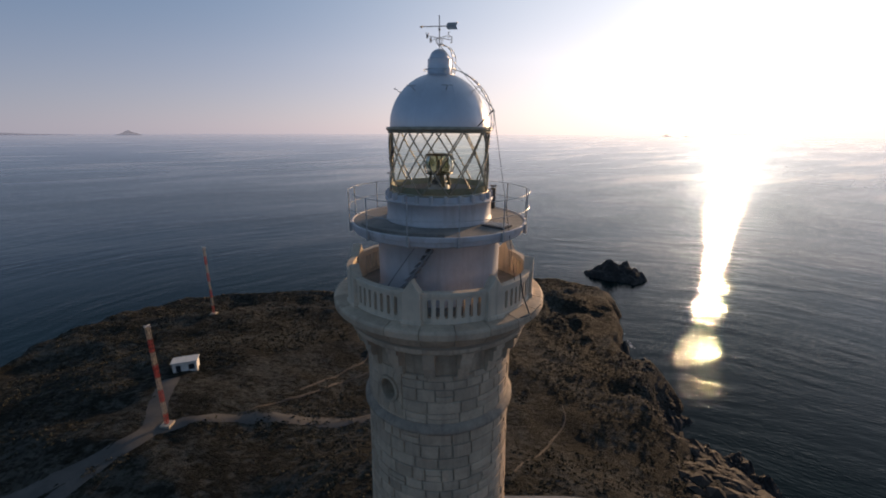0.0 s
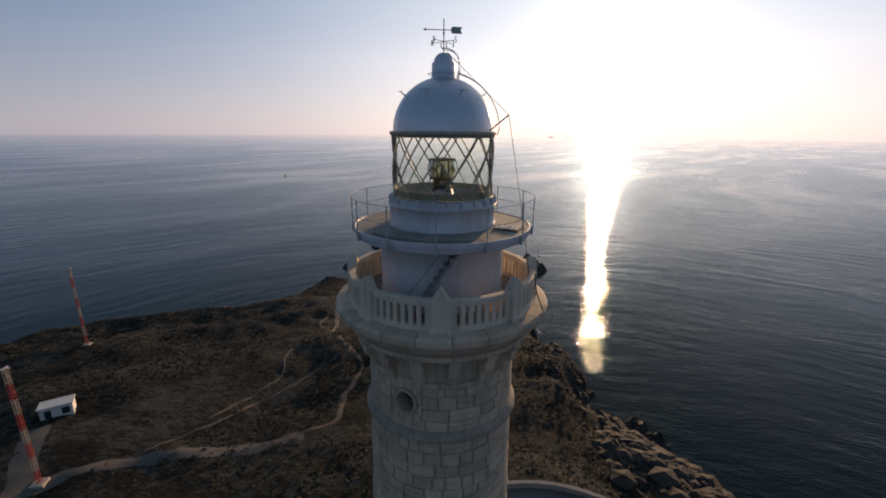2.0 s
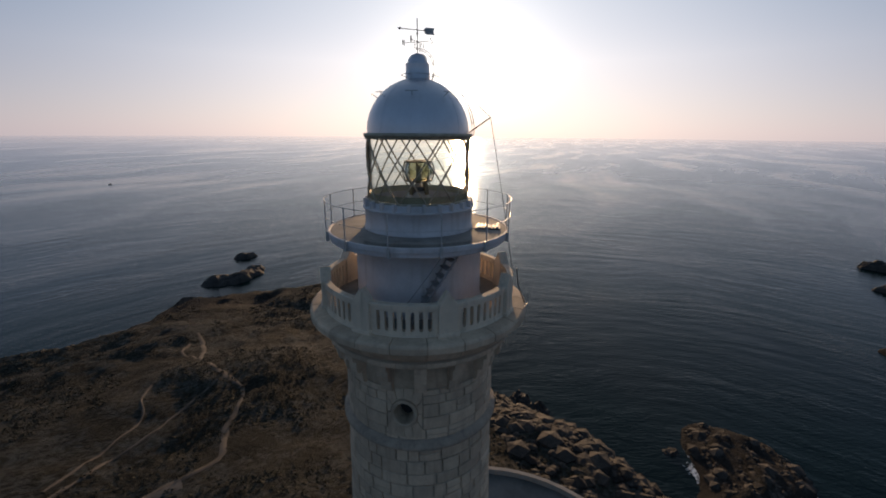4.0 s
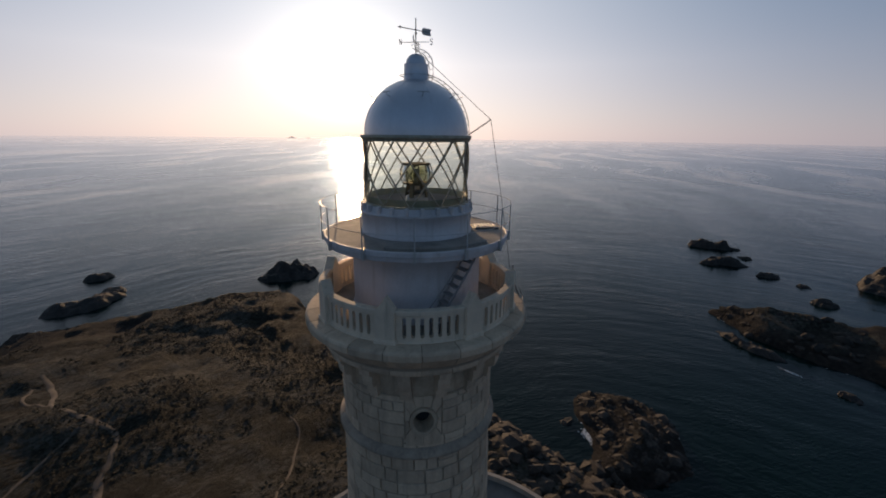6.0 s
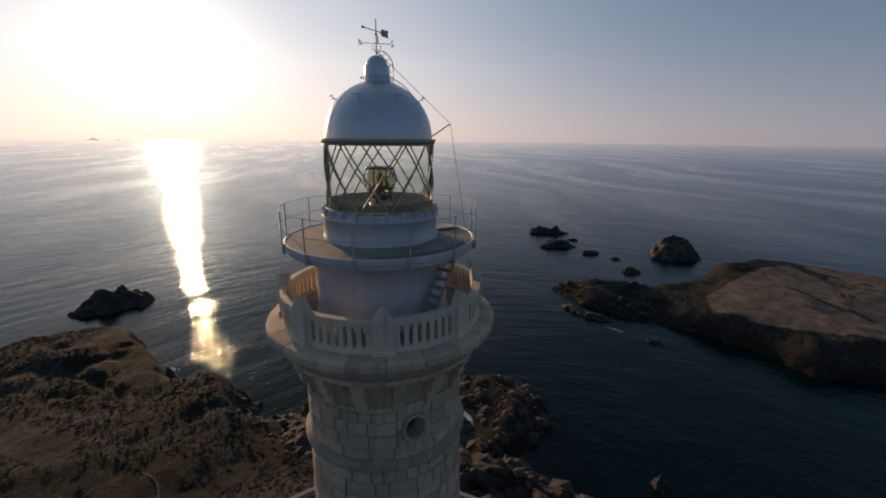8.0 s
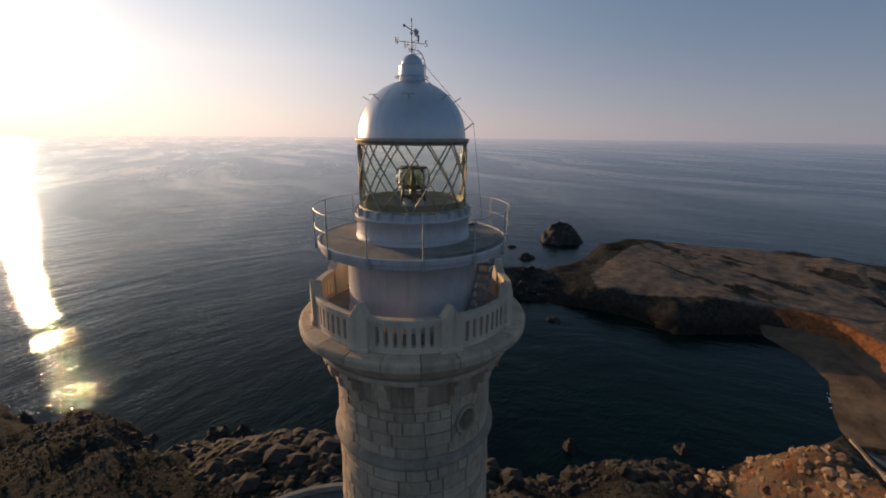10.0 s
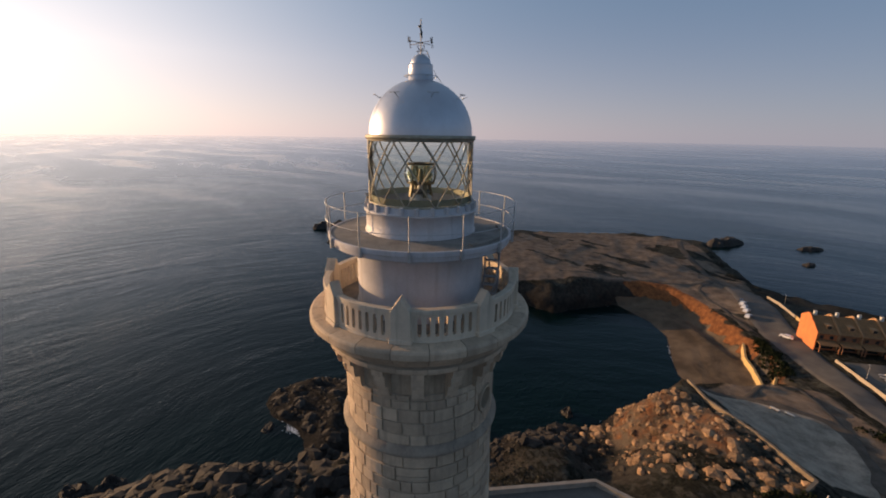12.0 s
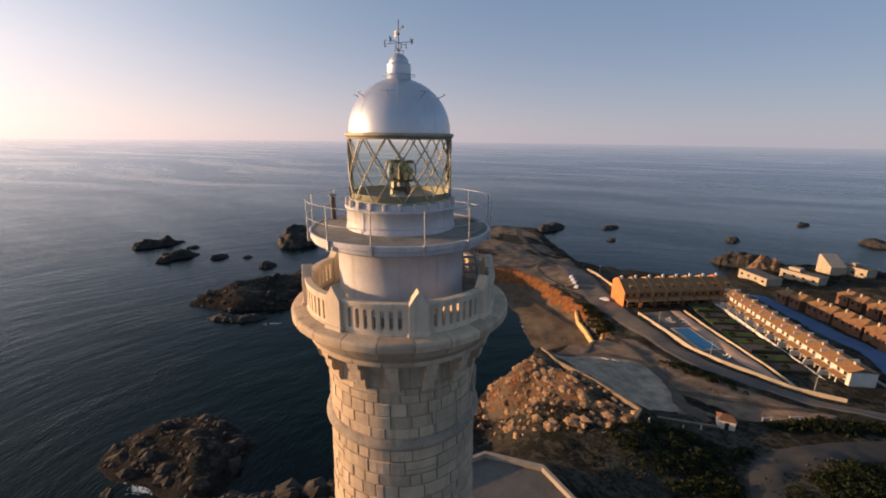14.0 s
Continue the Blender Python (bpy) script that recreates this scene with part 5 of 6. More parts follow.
def build_galleries():
    lpart("gallery_floor", lathe([(1.80, 78.72), (2.74, 78.70)]), DECK, None, "worn concrete gallery floor")
    lpart("watch_room", lathe([(1.86, 78.62), (1.91, 78.64), (1.91, 78.78), (1.865, 78.82), (1.865, 80.42), (1.93, 80.47), (1.98, 80.56), (2.1, 80.60)], 96), WHITE, None, "white painted round watch room", True)
    lpart("upper_deck", lathe([(1.9, 80.56), (2.40, 80.57), (2.44, 80.61), (2.56, 80.63), (2.59, 80.66), (2.595, 80.765), (2.635, 80.775), (2.645, 80.79), (2.648, 80.905), (2.63, 80.92), (2.595, 80.92), (2.58, 80.895), (1.5, 80.915)]), WHITE, None, "white edged round gallery deck")
    lpart("deck_floor", lathe([(1.5, 80.925), (2.575, 80.902)]), DECK, None, "stained concrete deck")
    post_az = 115.2
    for k in range(13):
        a = post_az + 360 / 13 * k
        bm = tube([polar(2.70, a, 80.66), polar(2.70, a, 81.80)], 0.017, 6)
        add_box(bm, (0.09, 0.07, 0.26), Matrix.Rotation(radians(a), 4, "Z") @ Matrix.Translation((2.675, 0, 80.80)))
        lpart("rail_post", bm, STEEL)
    for z in (81.78, 81.34):
        lpart("hand_rail", tube(ring_points(2.70, z, 78, post_az), 0.009, 5, True), STEEL)
    # lantern base
    lpart("lantern_base", lathe([(1.60, 80.91), (1.60, 80.98), (1.57, 81.0), (1.57, 81.50), (1.62, 81.52), (1.62, 81.56), (1.57, 81.58), (1.50, 81.60), (1.48, 81.76), (1.38, 81.78), (1.36, 81.4)]), WHITE, None, "white painted cast lantern base", True)
    for k in range(24):
        a = 7.5 + 15 * k
        lpart("vent_lug", box((0.12, 0.09, 0.20), Matrix.Rotation(radians(a), 4, "Z") @ Matrix.Translation((1.545, 0, 81.67)), 0.012), WHITE)
    # curved stair from the lower gallery
    stair = lpart("gallery_stair", tube([polar(2.34, -126 + 3.6 * i, 78.68 + 0.205 * i) for i in range(11)], 0.03, 6), STAIRPAINT, None, "steep worn grey iron stair against the watch room")
    part("stringer", tube([polar(1.94, -126 + 3.6 * i, 78.68 + 0.205 * i) for i in range(11)], 0.03, 6), STAIRPAINT, stair)
    part("stair_rail", tube([polar(2.36, -126 + 3.6 * i, 79.35 + 0.205 * i) for i in range(7)], 0.016, 6), STAIRPAINT, stair)
    for i in range(10):
        part("tread", box((0.42, 0.19, 0.03), Matrix.Rotation(radians(-124.5 + 3.6 * i), 4, "Z") @ Matrix.Translation((2.14, 0, 78.80 + 0.205 * i)), 0.006), STAIRPAINT, stair)
    # flue, hatch grating
    flue = lpart("flue_pipe", tube([polar(2.42, 41, 80.9), polar(2.42, 41, 81.62)], 0.085, 12), DARK, None, "short dark flue pipe")
    part("flue_cap", tube([polar(2.42, 41, 81.66), polar(2.42, 41, 81.70)], 0.12, 12), DARK, flue)
    hatch = lpart("deck_hatch", box((0.72, 0.52, 0.05), Matrix.Rotation(radians(-38), 4, "Z") @ Matrix.Translation((2.05, 0, 80.93)), 0.01), DARK, None, "dark slatted deck hatch")
    for i in range(6):
        part("slat", box((0.05, 0.46, 0.03), Matrix.Rotation(radians(-38), 4, "Z") @ Matrix.Translation((1.77 + 0.11 * i, 0, 80.972)), 0.006), STEEL, hatch)
    lpart("deck_kerb", arc_block(2.30, 2.46, -152, -86 + 0, 80.9, 80.98, 12, 0.01), DECK)


def build_lantern():
    for k in range(12):
        a = 30 * k - 4
        bm = bmesh.new()
        add_lathe(bm, [(1.445, 81.74), (1.445, 83.48)], 8, a, 30)
        ob = lpart("pane", bm, GLASS, None, "clear curved lantern glass", True)
        ob.visible_shadow = False
    for k in range(12):
        for s in (1, -1):
            a = 30 * k - 4
            pts = [polar(1.462, a + s * 45 * i / 18, 83.48 - (83.48 - 81.74) * i / 18) for i in range(19)]
            lpart("glazing_bar", tube(pts, 0.022, 5), BRONZE)
    lpart("sill_ring", tube(ring_points(1.46, 81.75, 72), 0.035, 6, True), BRONZE)
    lpart("head_ring", tube(ring_points(1.46, 83.44, 72), 0.035, 6, True), BRONZE)
    lpart("lantern_floor", lathe([(0.0, 81.50), (1.40, 81.50), (1.40, 81.95), (1.43, 81.96)]), surface("lantern_floor_paint", (0.46, 0.45, 0.34), (0.34, 0.33, 0.25), 3.0, 20.0, 0.7), None, "dull green lantern room floor", True)
    # optic
    optic = lpart("optic", lathe([(0.0, 81.95), (0.16, 81.95), (0.30, 81.9), (0.33, 81.72), (0.40, 81.68), (0.42, 81.50)], 32), STEEL, None, "grey cast pedestal of the lamp", True)
    for k in range(4):
        a = 20 + 90 * k
        leg = box((0.07, 0.13, 0.40), Matrix.Rotation(radians(a), 4, "Z") @ Matrix.Translation((0.29, 0, 82.06)) @ Matrix.Rotation(radians(-10), 4, "Y"), 0.012)
        part("leg", leg, BRASS, optic, "dark brass leg of the optic")
    part("turntable", lathe([(0.0, 81.97), (0.24, 81.97), (0.26, 82.0), (0.24, 82.05), (0.10, 82.07), (0.08, 82.24)], 32), DARK, optic, "dark turning gear")
    for z, r in ((82.23, 0.385), (82.77, 0.385)):
        part("optic_ring", lathe([(0.22, z), (r, z), (r + 0.012, z + 0.025), (r, z + 0.05), (0.22, z + 0.05), (0.22, z)], 40), BRASS, optic)
    prof = []
    for i in range(12):
        z = 82.28 + 0.49 * i / 12
        swell = 0.075 * math.sin(math.pi * (i + 0.5) / 12)
        prof += [(0.335 + swell, z), (0.36 + swell, z + 0.032)]
    lens = part("lens_drum", lathe(prof, 40), LENS, optic, "ribbed barrel-shaped glass lens drum", True)
    lens.visible_shadow = False
    for k in range(8):
        arc = [polar(0.385 + 0.075 * math.sin(math.pi * i / 8), 45 * k + 10, 82.26 + 0.53 * i / 8) for i in range(9)]
        part("lens_post", tube(arc, 0.018, 5), BRASS, optic)
    for k in range(4):
        # the bull's eye in the middle of each panel
        m = Matrix.Rotation(radians(90 * k + 32.5), 4, "Z") @ Matrix.Translation((0.44, 0, 82.52)) @ Matrix.Rotation(radians(90), 4, "Y")
        eye = bmesh.new()
        rings = add_lathe(eye, [(0.001, 0.045), (0.05, 0.04), (0.09, 0.02), (0.115, 0.0)], 20)
        bmesh.ops.transform(eye, matrix=m, verts=eye.verts)
        ob = part("bulls_eye", eye, LENS, optic, "round bull's-eye lens", True)
        ob.visible_shadow = False
    part("lamp_column", lathe([(0.0, 82.66), (0.05, 82.64), (0.06, 82.5), (0.08, 82.46), (0.08, 82.2), (0.10, 82.15), (0.10, 82.0)], 20), STEEL, optic)
    # dome, cupola and gutter
    H, A = 1.45, 1.43
    prof = [(1.36, 83.46), (1.43, 83.56)] + [(A * math.cos(radians(q)), 83.58 + H * math.sin(radians(q))) for q in range(0, 79, 3)]
    dome = lpart("dome", lathe(prof, 96), SILVER, None, "silver painted metal dome", True)
    for k in range(8):
        pts = [(polar(A * math.cos(radians(q)) + 0.002, 20 + 45 * k, 83.58 + H * math.sin(radians(q)))) for q in range(0, 78, 4)]
        part("seam", tube(pts, 0.004, 4), SILVER, dome)
    lpart("lantern_ceiling", lathe([(0.0, 83.75), (1.2, 83.6), (1.40, 83.46)], 48), WHITE)
    lpart("gutter", lathe([(1.40, 83.46), (1.50, 83.46), (1.53, 83.50), (1.53, 83.57), (1.49, 83.575), (1.44, 83.56)], 96), BRONZE, None, "weathered bronze gutter ring", True)
    cup = lpart("cupola", lathe([(0.36, 84.93), (0.36, 84.97), (0.335, 84.99), (0.325, 85.34), (0.33, 85.37), (0.32, 85.39), (0.275, 85.395)] + [(0.275 * math.cos(radians(q)), 85.395 + 0.26 * math.sin(radians(q))) for q in range(6, 85, 6)] + [(0.0, 85.66)], 48), SILVER, None, "silver ventilator cupola", True)
    part("cupola_band", tube(ring_points(0.36, 84.96, 40), 0.02, 6, True), DARK, cup)
    for k in range(8):
        a = 10 + 45 * k
        bm = tube([polar(1.27, a, 84.60), polar(1.10, a, 84.50), polar(1.02, a, 84.57)], 0.011, 5)
        add_tube(bm, [polar(1.27, a - 7 + 3.5 * i, 84.60) for i in range(5)], 0.010, 5)
        lpart("dome_bracket", bm, STEEL, None, "short bent grab bracket")
    lpart("cupola_rail", tube(ring_points(0.44, 85.10, 40), 0.010, 5, True), STEEL)
    for k in range(4):
        lpart("rail_bracket", tube([polar(0.44, 25 + 90 * k, 85.10), polar(0.31, 25 + 90 * k, 85.10)], 0.010, 5), STEEL)
    # curved ladders
    az = -21.0
    side = Vector((-math.sin(radians(az)), math.cos(radians(az)), 0)) * 0.13
    run1 = [(1.56, 83.50), (1.60, 83.66)] + [((A + 0.17) * math.cos(radians(q)), 83.62 + (H + 0.10) * math.sin(radians(q))) for q in range(8, 75, 6)]
    run2 = [(0.40, 84.98), (0.44, 85.15), (0.44, 85.38), (0.40, 85.54), (0.30, 85.66), (0.17, 85.73), (0.05, 85.75)]
    for run, pace in ((run1, 0.19), (run2, 0.16)):
        pts = [polar(r, az, z) for r, z in run]
        ladder = lpart("ladder", tube([p + side for p in pts], 0.013, 5), STEEL, None, "thin curved metal ladder")
        part("ladder_rail", tube([p - side for p in pts], 0.013, 5), STEEL, ladder)
        left = 0.0
        for p, q in zip(pts, pts[1:]):
            span = (q - p).length
            while left < span:
                m = p.lerp(q, left / span)
                part("rung", tube([m + side, m - side], 0.009, 5), STEEL, ladder)
                left += pace
            left -= span
    # boom and wires
    tip = Vector((1.40, -1.50, 84.0))
    lpart("boom", tube([polar(1.46, -44, 83.60), tip], 0.018, 6), DARK, None, "dark outrigger boom")
    lpart("wire", tube([tip, polar(0.04, -44, 85.72)], 0.007, 4), DARK)
    lpart("wire", tube([tip, polar(2.45, -45, 81.9), polar(2.86, -43, 79.55)], 0.008, 4), DARK)
    lpart("conductor", tube([polar(2.95, -41, 79.75), polar(3.02, -40, 79.2), polar(3.30, -39, 78.5)], 0.018, 5), DARK)
    lpart("conductor", tube([polar(3.25, -47, 78.66), polar(3.34, -40, 78.66), polar(3.40, -32, 78.80)], 0.014, 5), DARK)


def letter_bars(kind):
    """Strokes of a compass letter in a unit box."""
    return {"N": [((-.5, -1), (-.5, 1)), ((-.5, 1), (.5, -1)), ((.5, -1), (.5, 1))],
            "S": [((.5, .7), (.1, 1)), ((.1, 1), (-.45, .75)), ((-.45, .75), (-.4, .2)), ((-.4, .2), (.4, -.2)), ((.4, -.2), (.45, -.75)), ((.45, -.75), (-.1, -1)), ((-.1, -1), (-.5, -.7))],
            "E": [((-.5, -1), (-.5, 1)), ((-.5, 1), (.5, 1)), ((-.5, 0), (.3, 0)), ((-.5, -1), (.5, -1))],
            "W": [((-.6, 1), (-.3, -1)), ((-.3, -1), (0, .5)), ((0, .5), (.3, -1)), ((.3, -1), (.6, 1))]}[kind]


def build_vane():
    vane = lpart("weather_vane", tube([(0, 0, 85.62), (0, 0, 86.50)], 0.014, 6), DARK, None, "dark iron weather vane with compass letters")
    bm = bmesh.new()
    bmesh.ops.create_icosphere(bm, subdivisions=2, radius=0.035, matrix=Matrix.Translation((0, 0, 86.14)))
    part("ball", bm, DARK, vane)
    north = 128.0
    for k, letter in enumerate("NWSE"):
        a = north + 90 * k
        arm = part("arm", tube([(0, 0, 85.93), polar(0.36, a, 85.93)], 0.009, 5), DARK, vane)
        m = Matrix.Translation(polar(0.41, a, 85.94)) @ Matrix.Rotation(radians(a if letter in "NE" else a + 180), 4, "Z") @ Matrix.Rotation(radians(180), 4, "Z")
        bm = bmesh.new()
        for p, q in letter_bars(letter):
            add_tube(bm, [m @ Vector((p[0] * 0.06, 0, p[1] * 0.075)), m @ Vector((q[0] * 0.06, 0, q[1] * 0.075))], 0.010, 4)
        part("letter", bm, DARK, arm)
    way = 172.0
    arrow = part("arrow", tube([polar(0.50, way, 86.22), polar(0.42, way + 180, 86.22)], 0.012, 5), DARK, vane)
    bm = bmesh.new()
    bmesh.ops.create_cone(bm, cap_ends=True, segments=8, radius1=0.035, radius2=0.0, depth=0.09, matrix=Matrix.Translation(polar(0.52, way, 86.22)) @ Matrix.Rotation(radians(way), 4, "Z") @ Matrix.Rotation(radians(90), 4, "Y"))
    part("arrow_head", bm, DARK, arrow)
    m = Matrix.Rotation(radians(way + 180), 4, "Z")
    bm = bmesh.new()
    flat = [(0.20, -0.05), (0.24, -0.085), (0.50, -0.085), (0.46, 0.0), (0.50, 0.085), (0.24, 0.085), (0.20, 0.05)]
    loops = [[bm.verts.new(m @ Vector((x, y, 86.22 + z))) for x, z in flat] for y in (-0.008, 0.008)]
    bm.faces.new(loops[0])
    bm.faces.new(loops[1][::-1])
    for j in range(7):
        bm.faces.new((loops[0][j], loops[0][(j + 1) % 7], loops[1][(j + 1) % 7], loops[1][j]))
    bmesh.ops.recalc_face_normals(bm, faces=bm.faces)
    part("tail_plate", bm, STEEL, arrow, "broad notched tail plate")
    for k in range(4):
        a = 30 + 90 * k
        part("scroll", tube([polar(0.02, a, 85.74), polar(0.10, a, 85.80), polar(0.12, a, 85.86), polar(0.07, a, 85.88)], 0.009, 5), DARK, vane)


build_shaft()
build_corbels()
build_cornice()
build_balustrade()
build_galleries()
build_lantern()
build_vane()


# ---- paths, roads and the lot ----
strip("path", TRACK, [(-68, 30), (-62, 46), (-58, 56), (-46, 62), (-30, 64), (-14, 66)], 3.2, 0.13, "grey vehicle track over the scrubland")
strip("path", TRACK, [(-80, 36), (-66, 46), (-58, 56), (-62, 66), (-66, 76)], 4.2, 0.13, "grey vehicle track over the scrubland")
strip("path", PATHMAT, [(-27, 63.5), (-20.6, 65.7), (-13.8, 67.2), (-7.4, 71.2), (-6, 80.2), (-2.7, 88.4), (-0.6, 98), (-5.6, 110.6), (-9.3, 125.5), (-8.6, 146), (-10.4, 160)], 1.3, 0.13, "narrow winding footpath to the point")
strip("path", PATHMAT, [(-43, 64.5), (-38.2, 69.4), (-33.2, 73.7), (-27, 81.8), (-19.8, 88.6), (-13.8, 95.6), (-6, 104)], 0.7, 0.13, "narrow winding footpath")
strip("path", PATHMAT, [(-35, 76), (-27.7, 86.3), (-22, 96.4), (-23, 104), (-21, 112)], 0.6, 0.13, "narrow winding footpath")
strip("path", PATHMAT, [(13, 49), (15.3, 52.8), (19.5, 57.3), (28, 69.4), (30, 78)], 0.4, 0.13, "narrow trodden footpath below the terrace")
strip("path", PATHMAT, [(-9.3, 125.5), (-12, 134), (-15, 142), (-13, 152)], 0.8, 0.13, "narrow winding footpath")
strip("road", LANEMAT, LANE, 6.4, 0.25, "worn asphalt lane to the lighthouse", "road")


def spline(points, n):
    """n + 1 evenly keyed points of a smooth line through points."""
    pts = [Vector((x, y, 0)) for x, y in points]
    out = []
    for j in range(n + 1):
        f = (len(pts) - 1) * j / n
        i = min(int(f), len(pts) - 2)
        s = f - i
        p0, p1, p2, p3 = pts[max(i - 1, 0)], pts[i], pts[i + 1], pts[min(i + 2, len(pts) - 1)]
        out.append(0.5 * ((2 * p1) + (p2 - p0) * s + (2 * p0 - 5 * p1 + 4 * p2 - p3) * s * s + (3 * p1 - p0 - 3 * p2 + p3) * s ** 3))
    return out


def band(name, mat, left, right, lift, label, category, n=48, across=8):
    """A sheet of road or paving between two smooth edges, laid on the ground, its rim let into the soil."""
    L, R = spline(left, n), spline(right, n)
    verts, faces = [], []
    for p, q in zip(L, R):
        for k in range(across + 1):
            c = p + (q - p) * (k / across)
            verts.append((c.x, c.y, ground_at(c.x, c.y) + lift - (0.4 if k in (0, across) else 0.0)))
    m = across + 1
    for i in range(n):
        for k in range(across):
            a = i * m + k
            faces.append((a, a + 1, a + m + 1, a + m))
    return tagged(from_data(name, verts, faces, mat, smooth=True), label, category, kind="structure")


band("road", ASPHALT, [(176, -171), (158, -160.5), (137, -148.5), (121, -140.5), (108, -137), (90, -132), (77, -127.5), (62, -121.5), (46, -125), (33, -130), (17, -137), (-10, -160), (-40, -195)],
     [(177, -182), (161, -178), (138, -166), (124, -157), (112, -151.5), (93, -143), (77, -137), (66, -132), (53, -130.5), (38, -135.5), (23, -141.5), (-5, -166), (-36, -200)],
     0.25, "worn grey asphalt road and car park at the cliff top", "road", 96, 10)
strip("road", BLUESTREET, [(90, -224), (80, -216), (66, -206), (50, -195.5), (33, -186), (22, -170), (17, -150)], 9.0, 0.25, "smooth blue-grey street between the rows of houses", "road")
band("pavement", GRAVEL, [(82, -83), (68, -81.5), (56, -81), (45, -83)], [(79, -96), (66, -109), (55, -104.5), (43, -93)], 0.18, "bare grey gravel lot below the spur", "lot", 32, 12)
strip("path", PATHMAT, [(83, -84), (79, -96), (72, -104), (64.6, -109), (57, -105.5), (50, -100), (44.6, -95.6), (37, -94.5)], 2.6, 0.3, "pale worn path along the lot")
strip("path", PATHMAT, [(79, -96), (86, -108), (98, -121), (112, -134)], 2.0, 0.22, "pale worn path to the cliff top")
strip("path", PATHMAT, [(64.6, -109), (72, -113), (84, -118), (94, -122)], 1.4, 0.22, "pale worn path above the beach")
strip("path", PATHMAT, [(50, -100), (42, -108), (34, -116), (26, -126)], 1.8, 0.22, "pale worn path between lot and road")
strip("path", PATHMAT, [(260, -205), (236, -190), (210, -182), (186, -174), (176, -174)], 4.0, 0.13, "pale track along the cliff top")
strip("path", PATHMAT, [(184, -172), (170, -152), (146, -145), (124, -139)], 1.6, 0.2, "pale track along the red cliff's edge")
strip("path", PATHMAT, [(186, -174), (178, -150), (190, -120), (200, -90)], 2.5, 0.13, "pale track along the cliff top")


def wall_line(name, mat, points, height, thick, label, category, drop=1.2):
    """A free-standing wall on the ground, one part for each straight run."""
    wall = empty(name, pose(points[0][0], points[0][1], ground_at(*points[0])), label, category)
    inv = wall.matrix_world.inverted()
    for (ax, ay), (bx, by) in zip(points, points[1:]):
        bm = bmesh.new()
        way = Vector((bx - ax, by - ay, 0)).normalized()
        side = Vector((-way.y, way.x, 0)) * thick * 0.5
        rows = []
        for x, y in ((ax, ay), (bx, by)):
            p = Vector((x, y, ground_at(x, y)))
            rows.append([bm.verts.new(p + side * f + Vector((0, 0, z))) for f, z in ((1, -drop), (1, height - 0.12), (1.25, height - 0.12), (1.25, height), (-1.25, height), (-1.25, height - 0.12), (-1, height - 0.12), (-1, -drop))])
        for k in range(8):
            bm.faces.new((rows[0][k], rows[1][k], rows[1][(k + 1) % 8], rows[0][(k + 1) % 8]))
        bm.faces.new(rows[0])
        bm.faces.new(rows[1][::-1])
        bmesh.ops.recalc_face_normals(bm, faces=bm.faces)
        ob = part("wall_run", bm, mat, wall)
        ob.matrix_parent_inverse = inv
    return wall


wall_line("garden_wall", PALEWALL, [(98.4, -147.4), (82, -140.6), (66, -134.6), (56, -132.8), (47.4, -134.6), (37, -137.6), (27, -142)], 1.1, 0.25, "long pale rendered wall beside the road", "wall")
wall_line("pool_wall", PALEWALL, [(90.3, -166.2), (75, -158.4), (60, -150.4), (45.8, -143), (37.4, -139)], 0.7, 0.25, "low pale wall between pool terrace and gardens", "wall")
wall_line("lot_wall", RUBBLE, [(82, -80), (73, -78.5), (58, -78.5), (45, -79.5), (43, -75)], 0.9, 0.5, "low stone wall along the rocky spur", "wall")
wall_line("lot_wall", RUBBLE, [(42, -82), (37, -92), (34.6, -95)], 0.45, 0.35, "low rough wall beside the gravel lot", "wall")
wall_line("cliff_wall", YELLOWWALL, [(119, -132.0), (113, -128.4), (105.5, -124.6), (98, -120.4), (91, -116), (86.5, -112.8)], 2.6, 0.6, "yellow retaining wall above the beach", "wall", drop=4.0)
wall_line("car_park_wall", PALEWALL, [(160, -181), (148, -175), (132, -166.6)], 1.2, 0.35, "pale wall beside the car park", "wall")
wall_line("orange_wall", YELLOWWALL, [(131, -166), (120, -160), (113, -155.5)], 1.5, 0.35, "ochre garden wall at the end of the row", "wall")


# ---- masts, hut, kiosk ----
def warning_mast(x, y, height, label):
    z = ground_at(x, y)
    mast = empty("radio_mast", pose(x, y, z), label, "mast", "red and white masts")
    bands = 8
    half = 0.26
    for b in range(bands):
        z0, z1 = height * b / bands, height * (b + 1) / bands
        bm = bmesh.new()
        legs = [(half, half), (-half, half), (-half, -half), (half, -half)]
        for lx, ly in legs:
            add_tube(bm, [(lx, ly, z0), (lx, ly, z1)], 0.05, 5)
        steps = 3
        for i in range(steps):
            a, c = z0 + (z1 - z0) * i / steps, z0 + (z1 - z0) * (i + 1) / steps
            for k in range(4):
                p, q = legs[k], legs[(k + 1) % 4]
                add_tube(bm, [(*p, a), (*q, c)], 0.035, 4)
                add_tube(bm, [(*q, a), (*p, c)], 0.035, 4)
        part("mast_section", bm, REDPAINT if b % 2 == 0 else PALEWALL, mast, "red painted lattice section" if b % 2 == 0 else "white painted lattice section")
    bm = bmesh.new()
    add_box(bm, (1.3, 0.18, 0.18), Matrix.Translation((0, 0, height)))
    add_box(bm, (0.18, 1.3, 0.18), Matrix.Translation((0, 0, height + 0.05)))
    part("head_bars", bm, STEEL, mast)
    part("footing", box((2.0, 2.0, 0.8), Matrix.Translation((0, 0, 0.1)), 0.06), PALEWALL, mast)
    return mast


